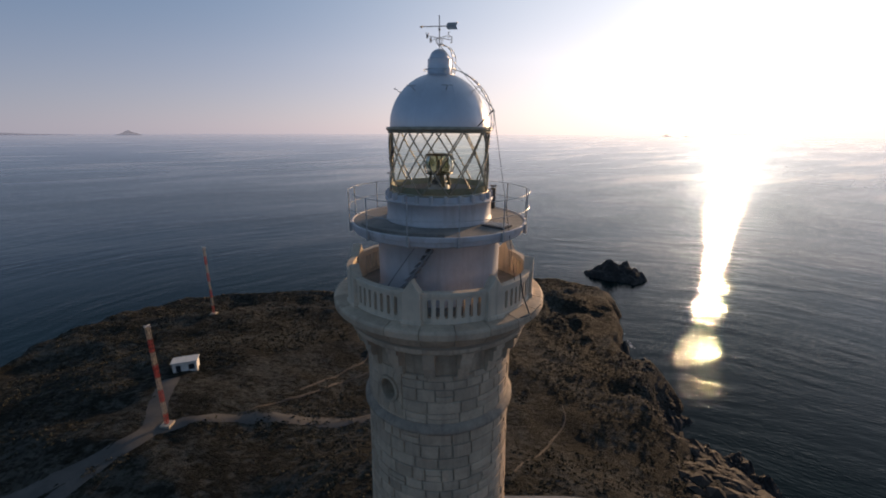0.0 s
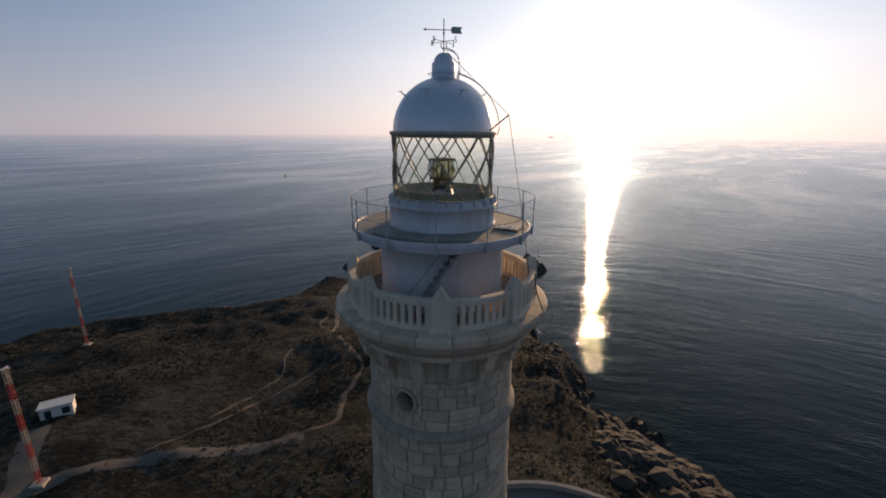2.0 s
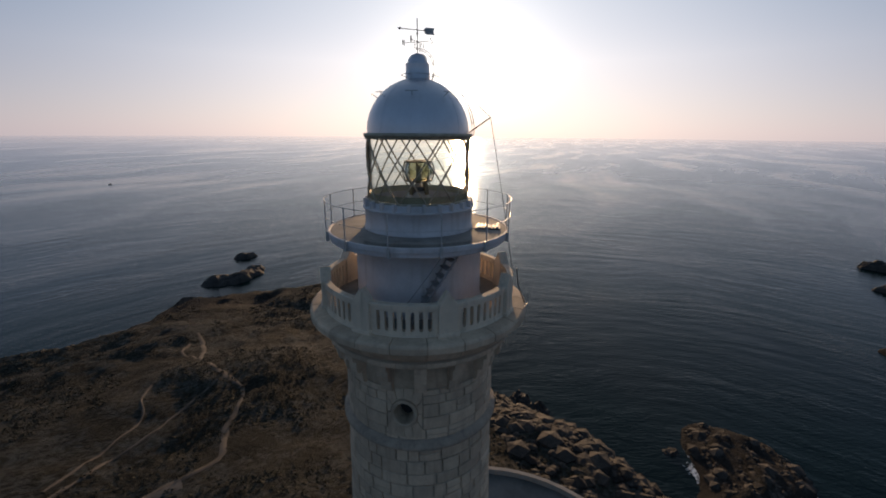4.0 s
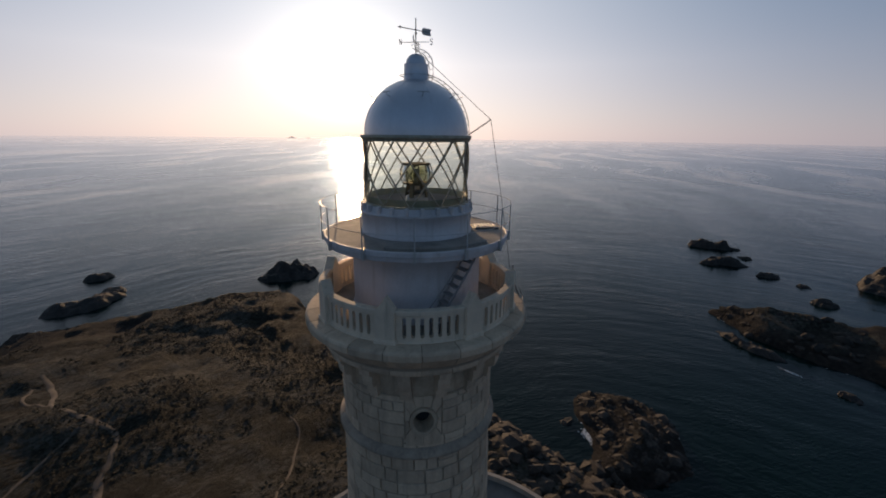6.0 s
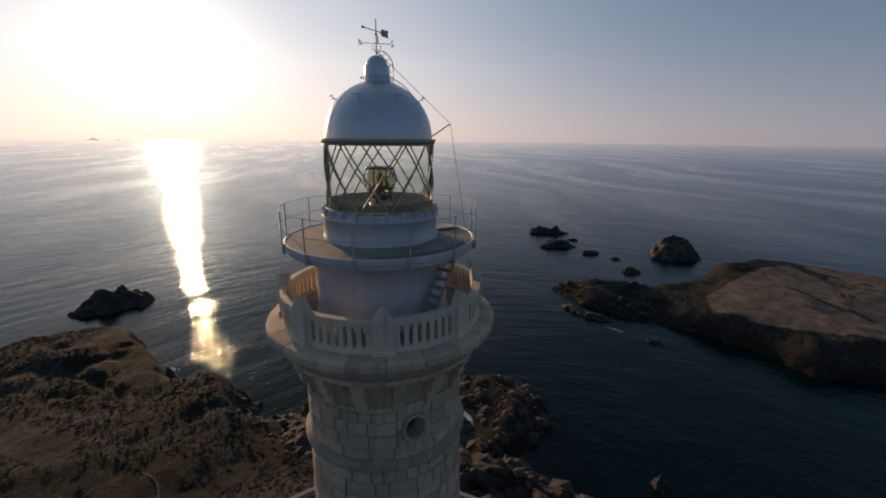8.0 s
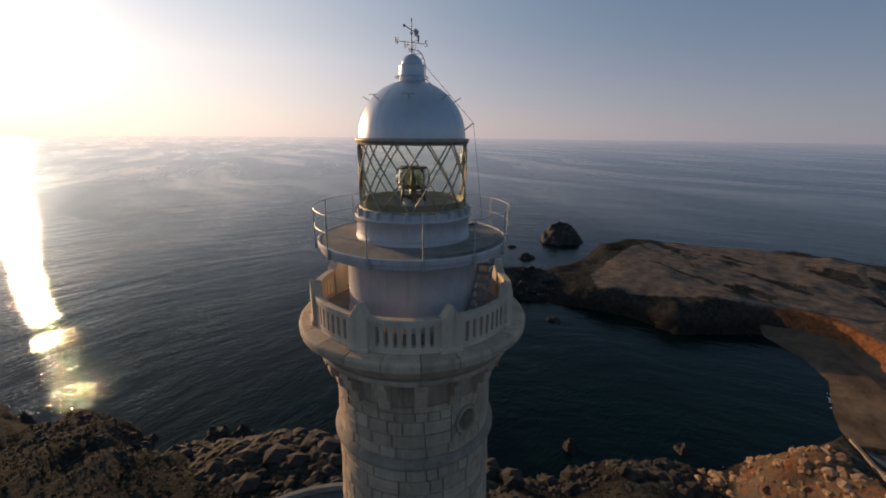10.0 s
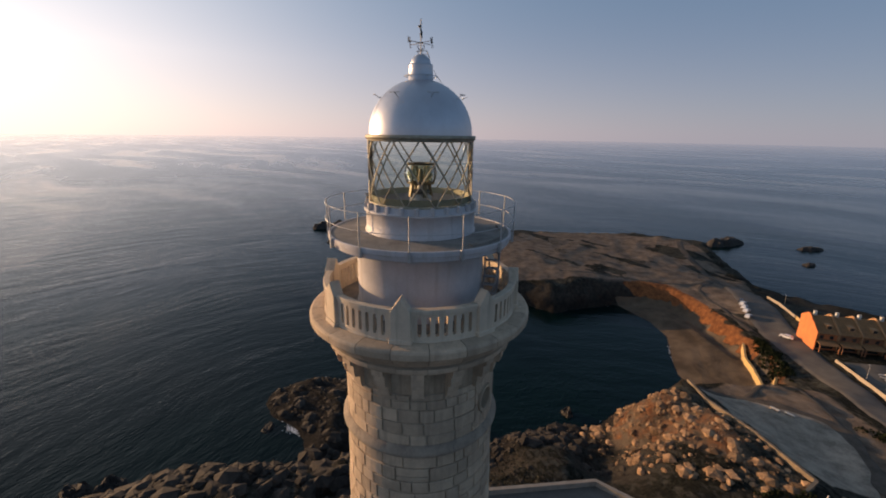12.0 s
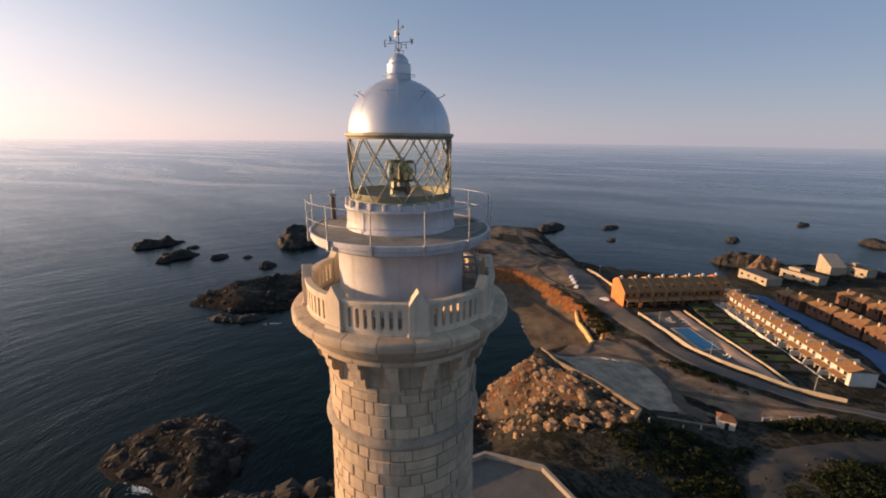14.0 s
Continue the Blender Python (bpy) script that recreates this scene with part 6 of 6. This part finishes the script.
warning_mast(-55.6, 58.8, 22.0, "red and white banded lattice mast on the scrubland")
warning_mast(-88.1, 134.9, 26.5, "thin red and white lattice mast near the shore")


def hut(x, y, turn, w, d, h, wall_mat, roof_mat, openings, label, name="hut", pitch=0.0):
    z = ground_at(x, y)
    ob = empty(name, pose(x, y, z, 0, 0, turn), label, "hut")
    part("walls", box((w, d, h + 1.0), Matrix.Translation((0, 0, h / 2 - 0.5)), 0.04), wall_mat, ob)
    if pitch:
        bm = bmesh.new()
        a = [bm.verts.new((sx * (w / 2 + 0.3), sy * (d / 2 + 0.3), h + 0.02)) for sx, sy in ((-1, -1), (1, -1), (1, 1), (-1, 1))]
        r = [bm.verts.new((-w * 0.3, 0, h + pitch)), bm.verts.new((w * 0.3, 0, h + pitch))]
        bm.faces.new((a[0], a[1], r[1], r[0]))
        bm.faces.new((a[2], a[3], r[0], r[1]))
        bm.faces.new((a[1], a[2], r[1]))
        bm.faces.new((a[3], a[0], r[0]))
        bm.faces.new(a[::-1])
        part("roof", bm, roof_mat, ob)
    else:
        part("roof", box((w + 0.5, d + 0.5, 0.25), Matrix.Translation((0, 0, h + 0.13)), 0.03), roof_mat, ob)
    # flat dark slabs on the wall stand in for the shaded doorways
    for ox, face, ow, oz, oh in openings:
        y0 = face * (d / 2 + 0.004)
        part("opening", box((ow, 0.06, oh), Matrix.Translation((ox, y0, oz))), WINDOW, ob)
    return ob


hut(-65.0, 81.0, 20, 5.4, 2.9, 2.4, WHITEWALL, WHITEWALL, [(-1.4, -1, 1.1, 1.0, 1.7), (1.5, -1, 1.3, 1.1, 1.5)], "small white flat-roofed hut with dark doorways on the scrub")
hut(34.5, -97.0, 40, 3.4, 3.0, 2.4, WHITEWALL, REDTILES, [(0, 1, 0.9, 1.0, 1.9)], "small white kiosk with an orange tile roof", "kiosk", 1.0)


# ---- houses ----
def frame_at(x, y, ux, uy, z):
    """A pose whose x axis runs along a facade and whose y axis runs into the building."""
    u = Vector((ux, uy, 0)).normalized()
    v = Vector((-u.y, u.x, 0))
    return Matrix(((u.x, v.x, 0, x), (u.y, v.y, 0, y), (0, 0, 1, z), (0, 0, 0, 1)))


def gable_slab(w, d0, d1, z0, z1, thick=0.22, over=0.2):
    """One sloping roof plane from depth d0, height z0 to depth d1, height z1."""
    bm = bmesh.new()
    pts = [(-over, d0, z0), (w + over, d0, z0), (w + over, d1, z1), (-over, d1, z1)]
    top = [bm.verts.new((x, y, z + thick)) for x, y, z in pts]
    low = [bm.verts.new(p) for p in pts]
    bm.faces.new(top)
    bm.faces.new(low[::-1])
    for k in range(4):
        bm.faces.new((low[k], low[(k + 1) % 4], top[(k + 1) % 4], top[k]))
    bmesh.ops.recalc_face_normals(bm, faces=bm.faces)
    return bm


def orange_house(m, w, d, first=False):
    """One house of the orange row: carport, two floors, tile roof between party walls."""
    ob = empty("terraced_house", m, "orange rendered terraced house with a brown tile roof", "house", "orange terraced houses")
    # end houses keep full orange, the others get the copy with shade painted in
    part("wall", box((w, d, 6.7), Matrix.Translation((w / 2, d / 2 + 2.2, 2.3)), 0.03), ORANGE if first else SHADEDORANGE, ob)
    part("back_wall", box((w, d * 0.4, 3.0), Matrix.Translation((w / 2, d * 0.8 + 2.2, 6.4)), 0.03), SHADEDORANGE, ob)
    part("roof", gable_slab(w, 1.5, d * 0.62 + 2.2, 5.6, 10.0, over=-0.1), TILES, ob)
    part("roof", gable_slab(w, d * 0.62 + 2.2, d + 2.6, 10.0, 7.9, over=-0.1), TILES, ob)
    dormer = part("dormer", box((1.7, 2.4, 1.5), Matrix.Translation((w * 0.62, 4.4, 7.6)), 0.04), TANWALL, ob, "small rendered dormer in the roof slope")
    part("pane", box((1.1, 0.1, 0.9), Matrix.Translation((w * 0.62, 3.18, 7.6))), WINDOW, dormer)
    bm = bmesh.new()
    loops = [[bm.verts.new((x, y, z)) for y, z in ((1.3, -1.0), (1.3, 6.3), (d * 0.62 + 1.6, 10.8), (d * 0.62 + 2.8, 10.8), (d + 2.4, 8.7), (d + 2.4, -1.0))] for x in (-0.18, 0.18)]
    bm.faces.new(loops[0])
    bm.faces.new(loops[1][::-1])
    for k in range(6):
        bm.faces.new((loops[0][k], loops[1][k], loops[1][(k + 1) % 6], loops[0][(k + 1) % 6]))
    bmesh.ops.recalc_face_normals(bm, faces=bm.faces)
    part("party_wall", bm, ORANGE if first else TANWALL, ob, "stepped party wall between the roofs")
    part("chimney", box((0.9, 0.9, 1.6), Matrix.Translation((w * 0.25, d * 0.62 + 2.2, 10.8)), 0.05), WHITEWALL, ob)
    for x in (w * 0.27, w * 0.72):
        for z in (4.3,):
            win = part("window", box((1.3, 0.2, 1.5), Matrix.Translation((x, 2.18, z)), 0.02), SHADEDORANGE, ob)
            part("pane", box((1.05, 0.1, 1.25), Matrix.Translation((x, 2.10, z))), WINDOW, win)
    # a dark slab on the wall stands in for the shade inside the carport
    part("carport_shade", box((w * 0.78, 0.2, 2.3), Matrix.Translation((w / 2, 2.18, 1.15))), WINDOW, ob)
    part("carport_roof", gable_slab(w * 0.9, -1.6, 2.2, 2.5, 3.2, 0.18, 0.0), TILES, ob)
    for x in (0.15, w * 0.9 - 0.15):
        part("carport_post", box((0.3, 0.3, 2.6), Matrix.Translation((x, -1.3, 1.2))), SHADEDORANGE, ob)
    return ob


def white_house(m, w, d):
    """One house of the white row: terrace canopy, white walls, brown tile roof."""
    ob = empty("terraced_house", m, "white rendered terraced house with a brown tile roof and terrace", "house", "white terraced houses")
    part("wall", box((w, d - 3, 6.4), Matrix.Translation((w / 2, d / 2 + 1.5, 2.2)), 0.03), WHITEWALL, ob)
    part("roof", gable_slab(w, 2.4, d * 0.6, 5.2, 6.7, over=0.0), TILES, ob)
    part("roof", gable_slab(w, d * 0.6, d + 0.5, 6.7, 5.2, over=0.0), TILES, ob)
    part("party_wall", box((0.35, d * 0.62, 1.0), Matrix.Translation((0, d * 0.62, 6.3)), 0.03), WHITEWALL, ob)
    part("chimney", box((0.8, 1.4, 1.6), Matrix.Translation((w * 0.5, d * 0.62, 6.8)), 0.05), PALEWALL, ob)
    part("terrace_roof", gable_slab(w * 0.80, 0.9, 3.0, 2.75, 3.35, 0.16, 0.0), TILES, ob)
    part("terrace_parapet", box((w * 0.9, 0.25, 1.9), Matrix.Translation((w * 0.5, -1.1, 0.1)), 0.03), WHITEWALL, ob)
    for x in (w * 0.32, w * 0.66):
        part("terrace_post", box((0.28, 0.28, 2.7), Matrix.Translation((x, 1.0, 1.35)), 0.02), WHITEWALL, ob)
    part("terrace_wall", box((0.3, 4.2, 3.4), Matrix.Translation((0, 0.9, 0.9)), 0.03), WHITEWALL, ob)
    for x in (w * 0.3, w * 0.7):
        win = part("window", box((1.3, 0.2, 1.3), Matrix.Translation((x, 2.98, 4.3)), 0.02), PALEWALL, ob)
        part("pane", box((1.05, 0.1, 1.05), Matrix.Translation((x, 2.90, 4.3))), WINDOW, win)
    # dark slab in place of the shaded depth behind the terrace door
    part("door_shade", box((w * 0.62, 0.2, 2.2), Matrix.Translation((w * 0.5, 2.96, 1.1))), WINDOW, ob)
    part("back_wall", box((w, 0.3, 1.6), Matrix.Translation((w / 2, d + 4.0, 0.5)), 0.03), WHITEWALL, ob)
    return ob


def flat_villa(x, y, turn, w, d, h, mat, label, top=None):
    ob = empty("villa", pose(x, y, ground_at(x, y), 0, 0, turn), label, "house")
    part("wall", box((w, d, h + 2), Matrix.Translation((0, 0, h / 2 - 1)), 0.05), mat, ob)
    part("roof_parapet", box((w + 0.4, d + 0.4, 0.5), Matrix.Translation((0, 0, h + 0.2)), 0.05), mat, ob)
    part("roof_deck", box((w - 0.3, d - 0.3, 0.2), Matrix.Translation((0, 0, h + 0.4)), 0.02), top or GREYROOF, ob)
    if not top:
        part("upper_room", box((w * 0.3, d * 0.5, 1.9), Matrix.Translation((w * 0.2, 0, h + 1.2)), 0.05), mat, ob)
    for i in range(max(2, int(w / 4))):
        px = -w / 2 + (i + 0.5) * w / max(2, int(w / 4))
        for s in (-1, 1):
            part("window", box((1.5, 0.12, 1.3), Matrix.Translation((px, s * (d / 2 + 0.01), h * 0.5))), WINDOW, ob)
    return ob


def brown_house(x, y, turn, w, d):
    ob = empty("detached_house", pose(x, y, ground_at(x, y), 0, 0, turn), "brick-red detached house with a hipped tile roof", "house", "red-roofed houses")
    part("wall", box((w, d, 6.0), Matrix.Translation((0, 0, 2.0)), 0.04), REDTILES, ob)
    bm = bmesh.new()
    a = [bm.verts.new((sx * (w / 2 + 0.5), sy * (d / 2 + 0.5), 4.9)) for sx, sy in ((-1, -1), (1, -1), (1, 1), (-1, 1))]
    r = [bm.verts.new((-w * 0.22, 0, 7.0)), bm.verts.new((w * 0.22, 0, 7.0))]
    for f in ((a[0], a[1], r[1], r[0]), (a[2], a[3], r[0], r[1]), (a[1], a[2], r[1]), (a[3], a[0], r[0]), tuple(a[::-1])):
        bm.faces.new(f)
    part("roof", bm, TILES, ob, "weathered tan-brown tile roof")
    part("chimney", box((0.8, 0.8, 1.5), Matrix.Translation((w * 0.2, d * 0.15, 6.9)), 0.04), PALEWALL, ob)
    for px in (-w * 0.25, w * 0.25):
        for s in (-1, 1):
            part("window", box((1.2, 0.12, 1.3), Matrix.Translation((px, s * (d / 2 + 0.01), 3.2))), WINDOW, ob)
    return ob


# the orange row faces the lighthouse: along (-0.353, -0.936), depth away from it
ORANGE_START, ORANGE_WAY = Vector((105.0, -147.0)), Vector((-0.353, -0.936))
UNIT = 6.7
for i in range(8):
    p = ORANGE_START + ORANGE_WAY * (UNIT * i)
    orange_house(frame_at(p.x, p.y, ORANGE_WAY.x, ORANGE_WAY.y, 12.0), UNIT, 10.0, i in (0, 7))
WHITE_START, WHITE_WAY = Vector((90.0, -188.0)), Vector((-0.843, 0.538))
WUNIT = 6.2
for i in range(11):
    p = WHITE_START + WHITE_WAY * (WUNIT * i)
    white_house(frame_at(p.x, p.y, WHITE_WAY.x, WHITE_WAY.y, 12.2), WUNIT, 10.5)

for x, y in ((76.7, -223.8), (70.2, -220.6), (62.2, -217), (56.6, -213.2), (50.2, -209.2), (44.6, -205.2), (38.2, -201), (32.6, -196.6), (63.6, -249.5), (57.4, -245.2), (49.8, -239.6), (43.6, -235.4), (36, -230), (29.8, -226)):
    brown_house(x, y, -32, 6.2, 8.4)


def shed_house(x, y, turn, w, d, low, high, label):
    """A house under one steep sloping roof."""
    ob = empty("villa", pose(x, y, ground_at(x, y), 0, 0, turn), label, "house")
    bm = bmesh.new()
    loops = [[bm.verts.new((px, py, pz)) for px, pz in ((-w / 2, -2), (-w / 2, high), (-w / 2 + 1.5, high), (w / 2, low), (w / 2, -2))] for py in (-d / 2, d / 2)]
    bm.faces.new(loops[0])
    bm.faces.new(loops[1][::-1])
    for k in range(5):
        bm.faces.new((loops[0][k], loops[1][k], loops[1][(k + 1) % 5], loops[0][(k + 1) % 5]))
    bmesh.ops.recalc_face_normals(bm, faces=bm.faces)
    part("wall", bm, PALEWALL, ob)
    for px in (-w * 0.2, w * 0.15):
        part("window", box((1.2, 0.12, 1.2), Matrix.Translation((px, d / 2 + 0.01, low * 0.5))), WINDOW, ob)
    return ob


flat_villa(94, -277, -6, 19, 8, 4.2, PALEWALL, "long low cream villa with a flat roof near the shore")
flat_villa(104, -253, -22, 19, 9, 3.2, PALEWALL, "low building with a dark flat roof and white parapets", GREYROOF)
flat_villa(84, -316, -10, 13, 9, 5.0, PALEWALL, "pale flat-roofed house by the sea")
shed_house(93, -307, 150, 10, 9, 5.0, 10.5, "pale yellow house with a steep sloping gable by the sea")
sea_rock(119, -288, 17, 13, 20, 14, 61, "large pale brown rock on the shore").data.materials[0] = ROCK
sea_rock(143, -306, 20, 11, 30, 10, 62, "large dark rock beside the shore")

# ---- pool, paving and gardens ----
band("pavement", PAVING, [(98, -149), (82, -142), (66, -135.6), (56, -134), (47, -136)], [(92.6, -162.4), (79, -155), (66, -147.6), (54, -140), (44, -138)], 0.22, "grey paved pool terrace", "terrace", 32, 8)
band("pavement", PINKPAVING, [(93.8, -160.6), (80.2, -153.2), (67.0, -146.9), (54.8, -138.8), (43, -137.2)], [(90.8, -165.4), (75.4, -157.6), (60.4, -149.6), (46.2, -142.4), (38, -138.4)], 0.26, "pinkish paved walk beside the pool", "terrace", 32, 4)


def swimming_pool():
    c = Vector((71.0, -143.4))
    z = max(ground_at(c.x + dx, c.y + dy) for dx in (-8, 0, 8) for dy in (-5, 0, 5))
    ob = empty("swimming_pool", pose(c.x, c.y, z, 0, 0, -23), "rectangular blue swimming pool with a pale rim", "pool")
    part("pool_water", box((16.4, 6.4, 0.1), Matrix.Translation((0, 0, 0.30))), POOL, ob)
    for sx, sy, w, d in ((0, 3.5, 17.6, 0.6), (0, -3.5, 17.6, 0.6), (8.5, 0, 0.6, 6.4), (-8.5, 0, 0.6, 6.4)):
        part("rim", box((w, d, 1.4), Matrix.Translation((sx, sy, -0.3)), 0.04), PALEWALL, ob)
    return ob


def sun_lounger(x, y, turn):
    """A small slatted lounger with a raised back."""
    ob = empty("sun_lounger", pose(x, y, ground_at(x, y) + 0.24, 0, 0, turn), "white plastic sun lounger on the pool terrace", "lounger", "loungers by the pool")
    part("seat", box((1.3, 0.65, 0.08), Matrix.Translation((0.3, 0, 0.36)), 0.02), WHITEWALL, ob)
    part("backrest", box((0.7, 0.65, 0.08), Matrix.Translation((-0.62, 0, 0.55)) @ Matrix.Rotation(radians(38), 4, "Y"), 0.02), WHITEWALL, ob)
    for lx in (-0.25, 0.85):
        for ly in (-0.26, 0.26):
            part("leg", box((0.07, 0.07, 0.36), Matrix.Translation((lx, ly, 0.17))), WHITEWALL, ob)
    return ob


first_lounger = sun_lounger(86, -150, 40)
for x, y, turn in ((84.2, -149.4, 30), (87.6, -151.6, 55), (82.4, -154.6, 60), (80.6, -153.8, 70), (84.6, -156, 50), (58, -139.6, 80), (56.4, -138.6, 95)):
    copy_thing(first_lounger, pose(x, y, ground_at(x, y) + 0.24, 0, 0, turn))
swimming_pool()


def clump(seed):
    """One small leafy shrub."""
    rng = random.Random(seed)
    bm = bmesh.new()
    for _ in range(70):
        a, q = rng.uniform(0, 6.28), rng.random() ** 0.5
        c = Vector((q * 1.2 * math.cos(a), q * 1.2 * math.sin(a) + 3.0 * math.sin(seed * 2.1), 0.3 + 1.2 * math.sqrt(1 - q * q * 0.98) * rng.uniform(0.3, 1)))
        u = Vector((rng.uniform(-1, 1), rng.uniform(-1, 1), rng.uniform(-1, 1))).normalized() * 0.25
        v = Vector((rng.uniform(-1, 1), rng.uniform(-1, 1), rng.uniform(-1, 1))).normalized() * 0.25
        bm.faces.new([bm.verts.new(p) for p in (c - u, c + v, c + u, c - v)])
    return bm


for i in range(10):
    p = WHITE_START + WHITE_WAY * (WUNIT * (i + 0.5))
    out = Vector((0.538, 0.843))
    c = p + out * 8.5
    garden = empty("garden_plot", pose(c.x, c.y, ground_at(c.x, c.y), 0, 0, math.degrees(math.atan2(WHITE_WAY.y, WHITE_WAY.x))), "small walled lawn in front of a house", "garden", "gardens of the white row")
    part("lawn", box((WUNIT - 0.8, 11.0, 0.2), Matrix.Translation((0, 0, 0.28)), 0.02), (LAWN, LAWN, TRACK, LAWN, TRACK)[i % 5], garden)
    part("hedge", box((0.7, 10.5, 1.3), Matrix.Translation((WUNIT / 2, 0, 0.6)), 0.15), SCRUB, garden)
    part("garden_shrub", clump(i), BUSH, garden, "dark rounded shrub")
    part("garden_path", box((0.9, 10.6, 0.06), Matrix.Translation((-WUNIT / 2 + 1.0, 0, 0.42))), PATHMAT, garden)


# ---- parked cars ----
def build_car(m, mat, label):
    car = empty("car", m, label, "car", "parked cars")
    bm = bmesh.new()
    outline = [(-2.1, 0.35), (-2.15, 0.8), (-1.75, 0.95), (-1.25, 1.42), (0.55, 1.45), (1.15, 0.98), (2.0, 0.85), (2.15, 0.6), (2.1, 0.35)]
    loops = [[bm.verts.new((x, y * (0.82 if z > 1.2 else 1.0), z)) for x, z in outline] for y in (-0.86, 0.86)]
    bm.faces.new(loops[0])
    bm.faces.new(loops[1][::-1])
    for k in range(len(outline)):
        j = (k + 1) % len(outline)
        bm.faces.new((loops[0][k], loops[1][k], loops[1][j], loops[0][j]))
    bmesh.ops.recalc_face_normals(bm, faces=bm.faces)
    body = part("body", bm, mat, car)
    for x0, x1, z0, z1 in ((0.62, 1.1, 1.38, 1.03), (-1.3, -1.68, 1.38, 1.0)):
        bm = bmesh.new()
        bm.faces.new([bm.verts.new(v) for v in ((x0 + 0.03, -0.6, z0), (x1 + 0.03, -0.7, z1), (x1 + 0.03, 0.7, z1), (x0 + 0.03, 0.6, z0))])
        part("windscreen", bm, WINDOW, body)
    for s in (-1, 1):
        part("side_window", box((1.5, 0.04, 0.32), Matrix.Translation((-0.35, s * 0.80, 1.18)) @ Matrix.Rotation(radians(-s * 20), 4, "X")), WINDOW, body)
        for x in (-1.35, 1.35):
            bm = bmesh.new()
            bmesh.ops.create_cone(bm, cap_ends=True, segments=14, radius1=0.33, radius2=0.33, depth=0.22, matrix=Matrix.Translation((x, s * 0.78, 0.33)) @ Matrix.Rotation(radians(90), 4, "X"))
            part("wheel", bm, RUBBER, car)
    return car


white_car = build_car(pose(147.5, -156.0, ground_at(147.5, -156.0) + 0.24, 0, 0, -58), CARWHITE, "white car parked at the cliff top")
for x, y, turn in ((143.5, -153.2, -58), (139.5, -150.6, -58)):
    copy_thing(white_car, pose(x, y, ground_at(x, y) + 0.24, 0, 0, turn))
build_car(pose(135.0, -147.6, ground_at(135, -147.6) + 0.24, 0, 0, -58), CARWHITE, "white car with dust on its roof, parked at the cliff top")
build_car(pose(151.0, -158.6, ground_at(151, -158.6) + 0.24, 0, 0, -58), CARDARK, "dark car parked at the cliff top")
build_car(pose(116.0, -146.5, ground_at(116, -146.5) + 0.24, 0, 0, 30), CARWHITE, "white car driving kerbside on the road")


# ---- small things round the lot ----
def barrier_post(x, y, height):
    ob = empty("post", pose(x, y, ground_at(x, y) + 0.1), "short white painted post beside the gravel lot", "post", "posts of the lot")
    bm = bmesh.new()
    add_lathe(bm, [(0.0, -0.3), (0.16, -0.3), (0.14, height - 0.1), (0.10, height), (0.0, height)], 10)
    part("shaft", bm, WHITEWALL, ob, smooth=True)
    part("foot", box((0.5, 0.5, 0.2), Matrix.Translation((0, 0, 0.02)), 0.03), PALEWALL, ob)
    return ob


for x, y in ((41.3, -77.8), (37.2, -84.6), (36.2, -90.2)):
    barrier_post(x, y, 1.1)


def stone_bench(x, y, turn):
    ob = empty("bench", pose(x, y, ground_at(x, y) + 0.15, 0, 0, turn), "pale stone bench at the edge of the lot", "bench", "benches of the lot")
    part("seat", box((2.2, 0.6, 0.18), Matrix.Translation((0, 0, 0.5)), 0.03), WHITEWALL, ob)
    for sx in (-0.8, 0.8):
        part("support", box((0.3, 0.5, 0.6), Matrix.Translation((sx, 0, 0.15)), 0.02), PALEWALL, ob)
    return ob


stone_bench(72.6, -98.6, 20)
stone_bench(70.0, -100.4, 25)


def road_barrier(x, y, turn):
    ob = empty("road_barrier", pose(x, y, ground_at(x, y) + 0.1, 0, 0, turn), "pale low barrier beside the road", "barrier", "barriers by the road")
    part("bar", box((3.0, 0.22, 0.35), Matrix.Translation((0, 0, 0.75)), 0.03), WHITEWALL, ob)
    for sx in (-1.2, 1.2):
        part("leg", box((0.25, 0.3, 0.9), Matrix.Translation((sx, 0, 0.3)), 0.02), PALEWALL, ob)
    return ob


road_barrier(31.0, -108.6, 70)
road_barrier(27.6, -114.0, 60)


def street_lamp(x, y, turn):
    ob = empty("street_lamp", pose(x, y, ground_at(x, y) + 0.1, 0, 0, turn), "thin grey street lamp beside the wall", "lamp", "street lamps")
    part("pole", tube([(0, 0, -0.3), (0, 0, 5.0), (0.15, 0, 5.6), (0.6, 0, 5.9)], 0.07, 6), STEEL, ob)
    part("head", box((0.7, 0.25, 0.14), Matrix.Translation((0.85, 0, 5.88)), 0.03), STEEL, ob)
    return ob


for x, y, turn in ((34.0, -141.0, 70), (60.0, -134.2, 100), (86.0, -143.6, 110), (120, -157.5, 110), (146, -175.6, 110)):
    street_lamp(x, y, turn)
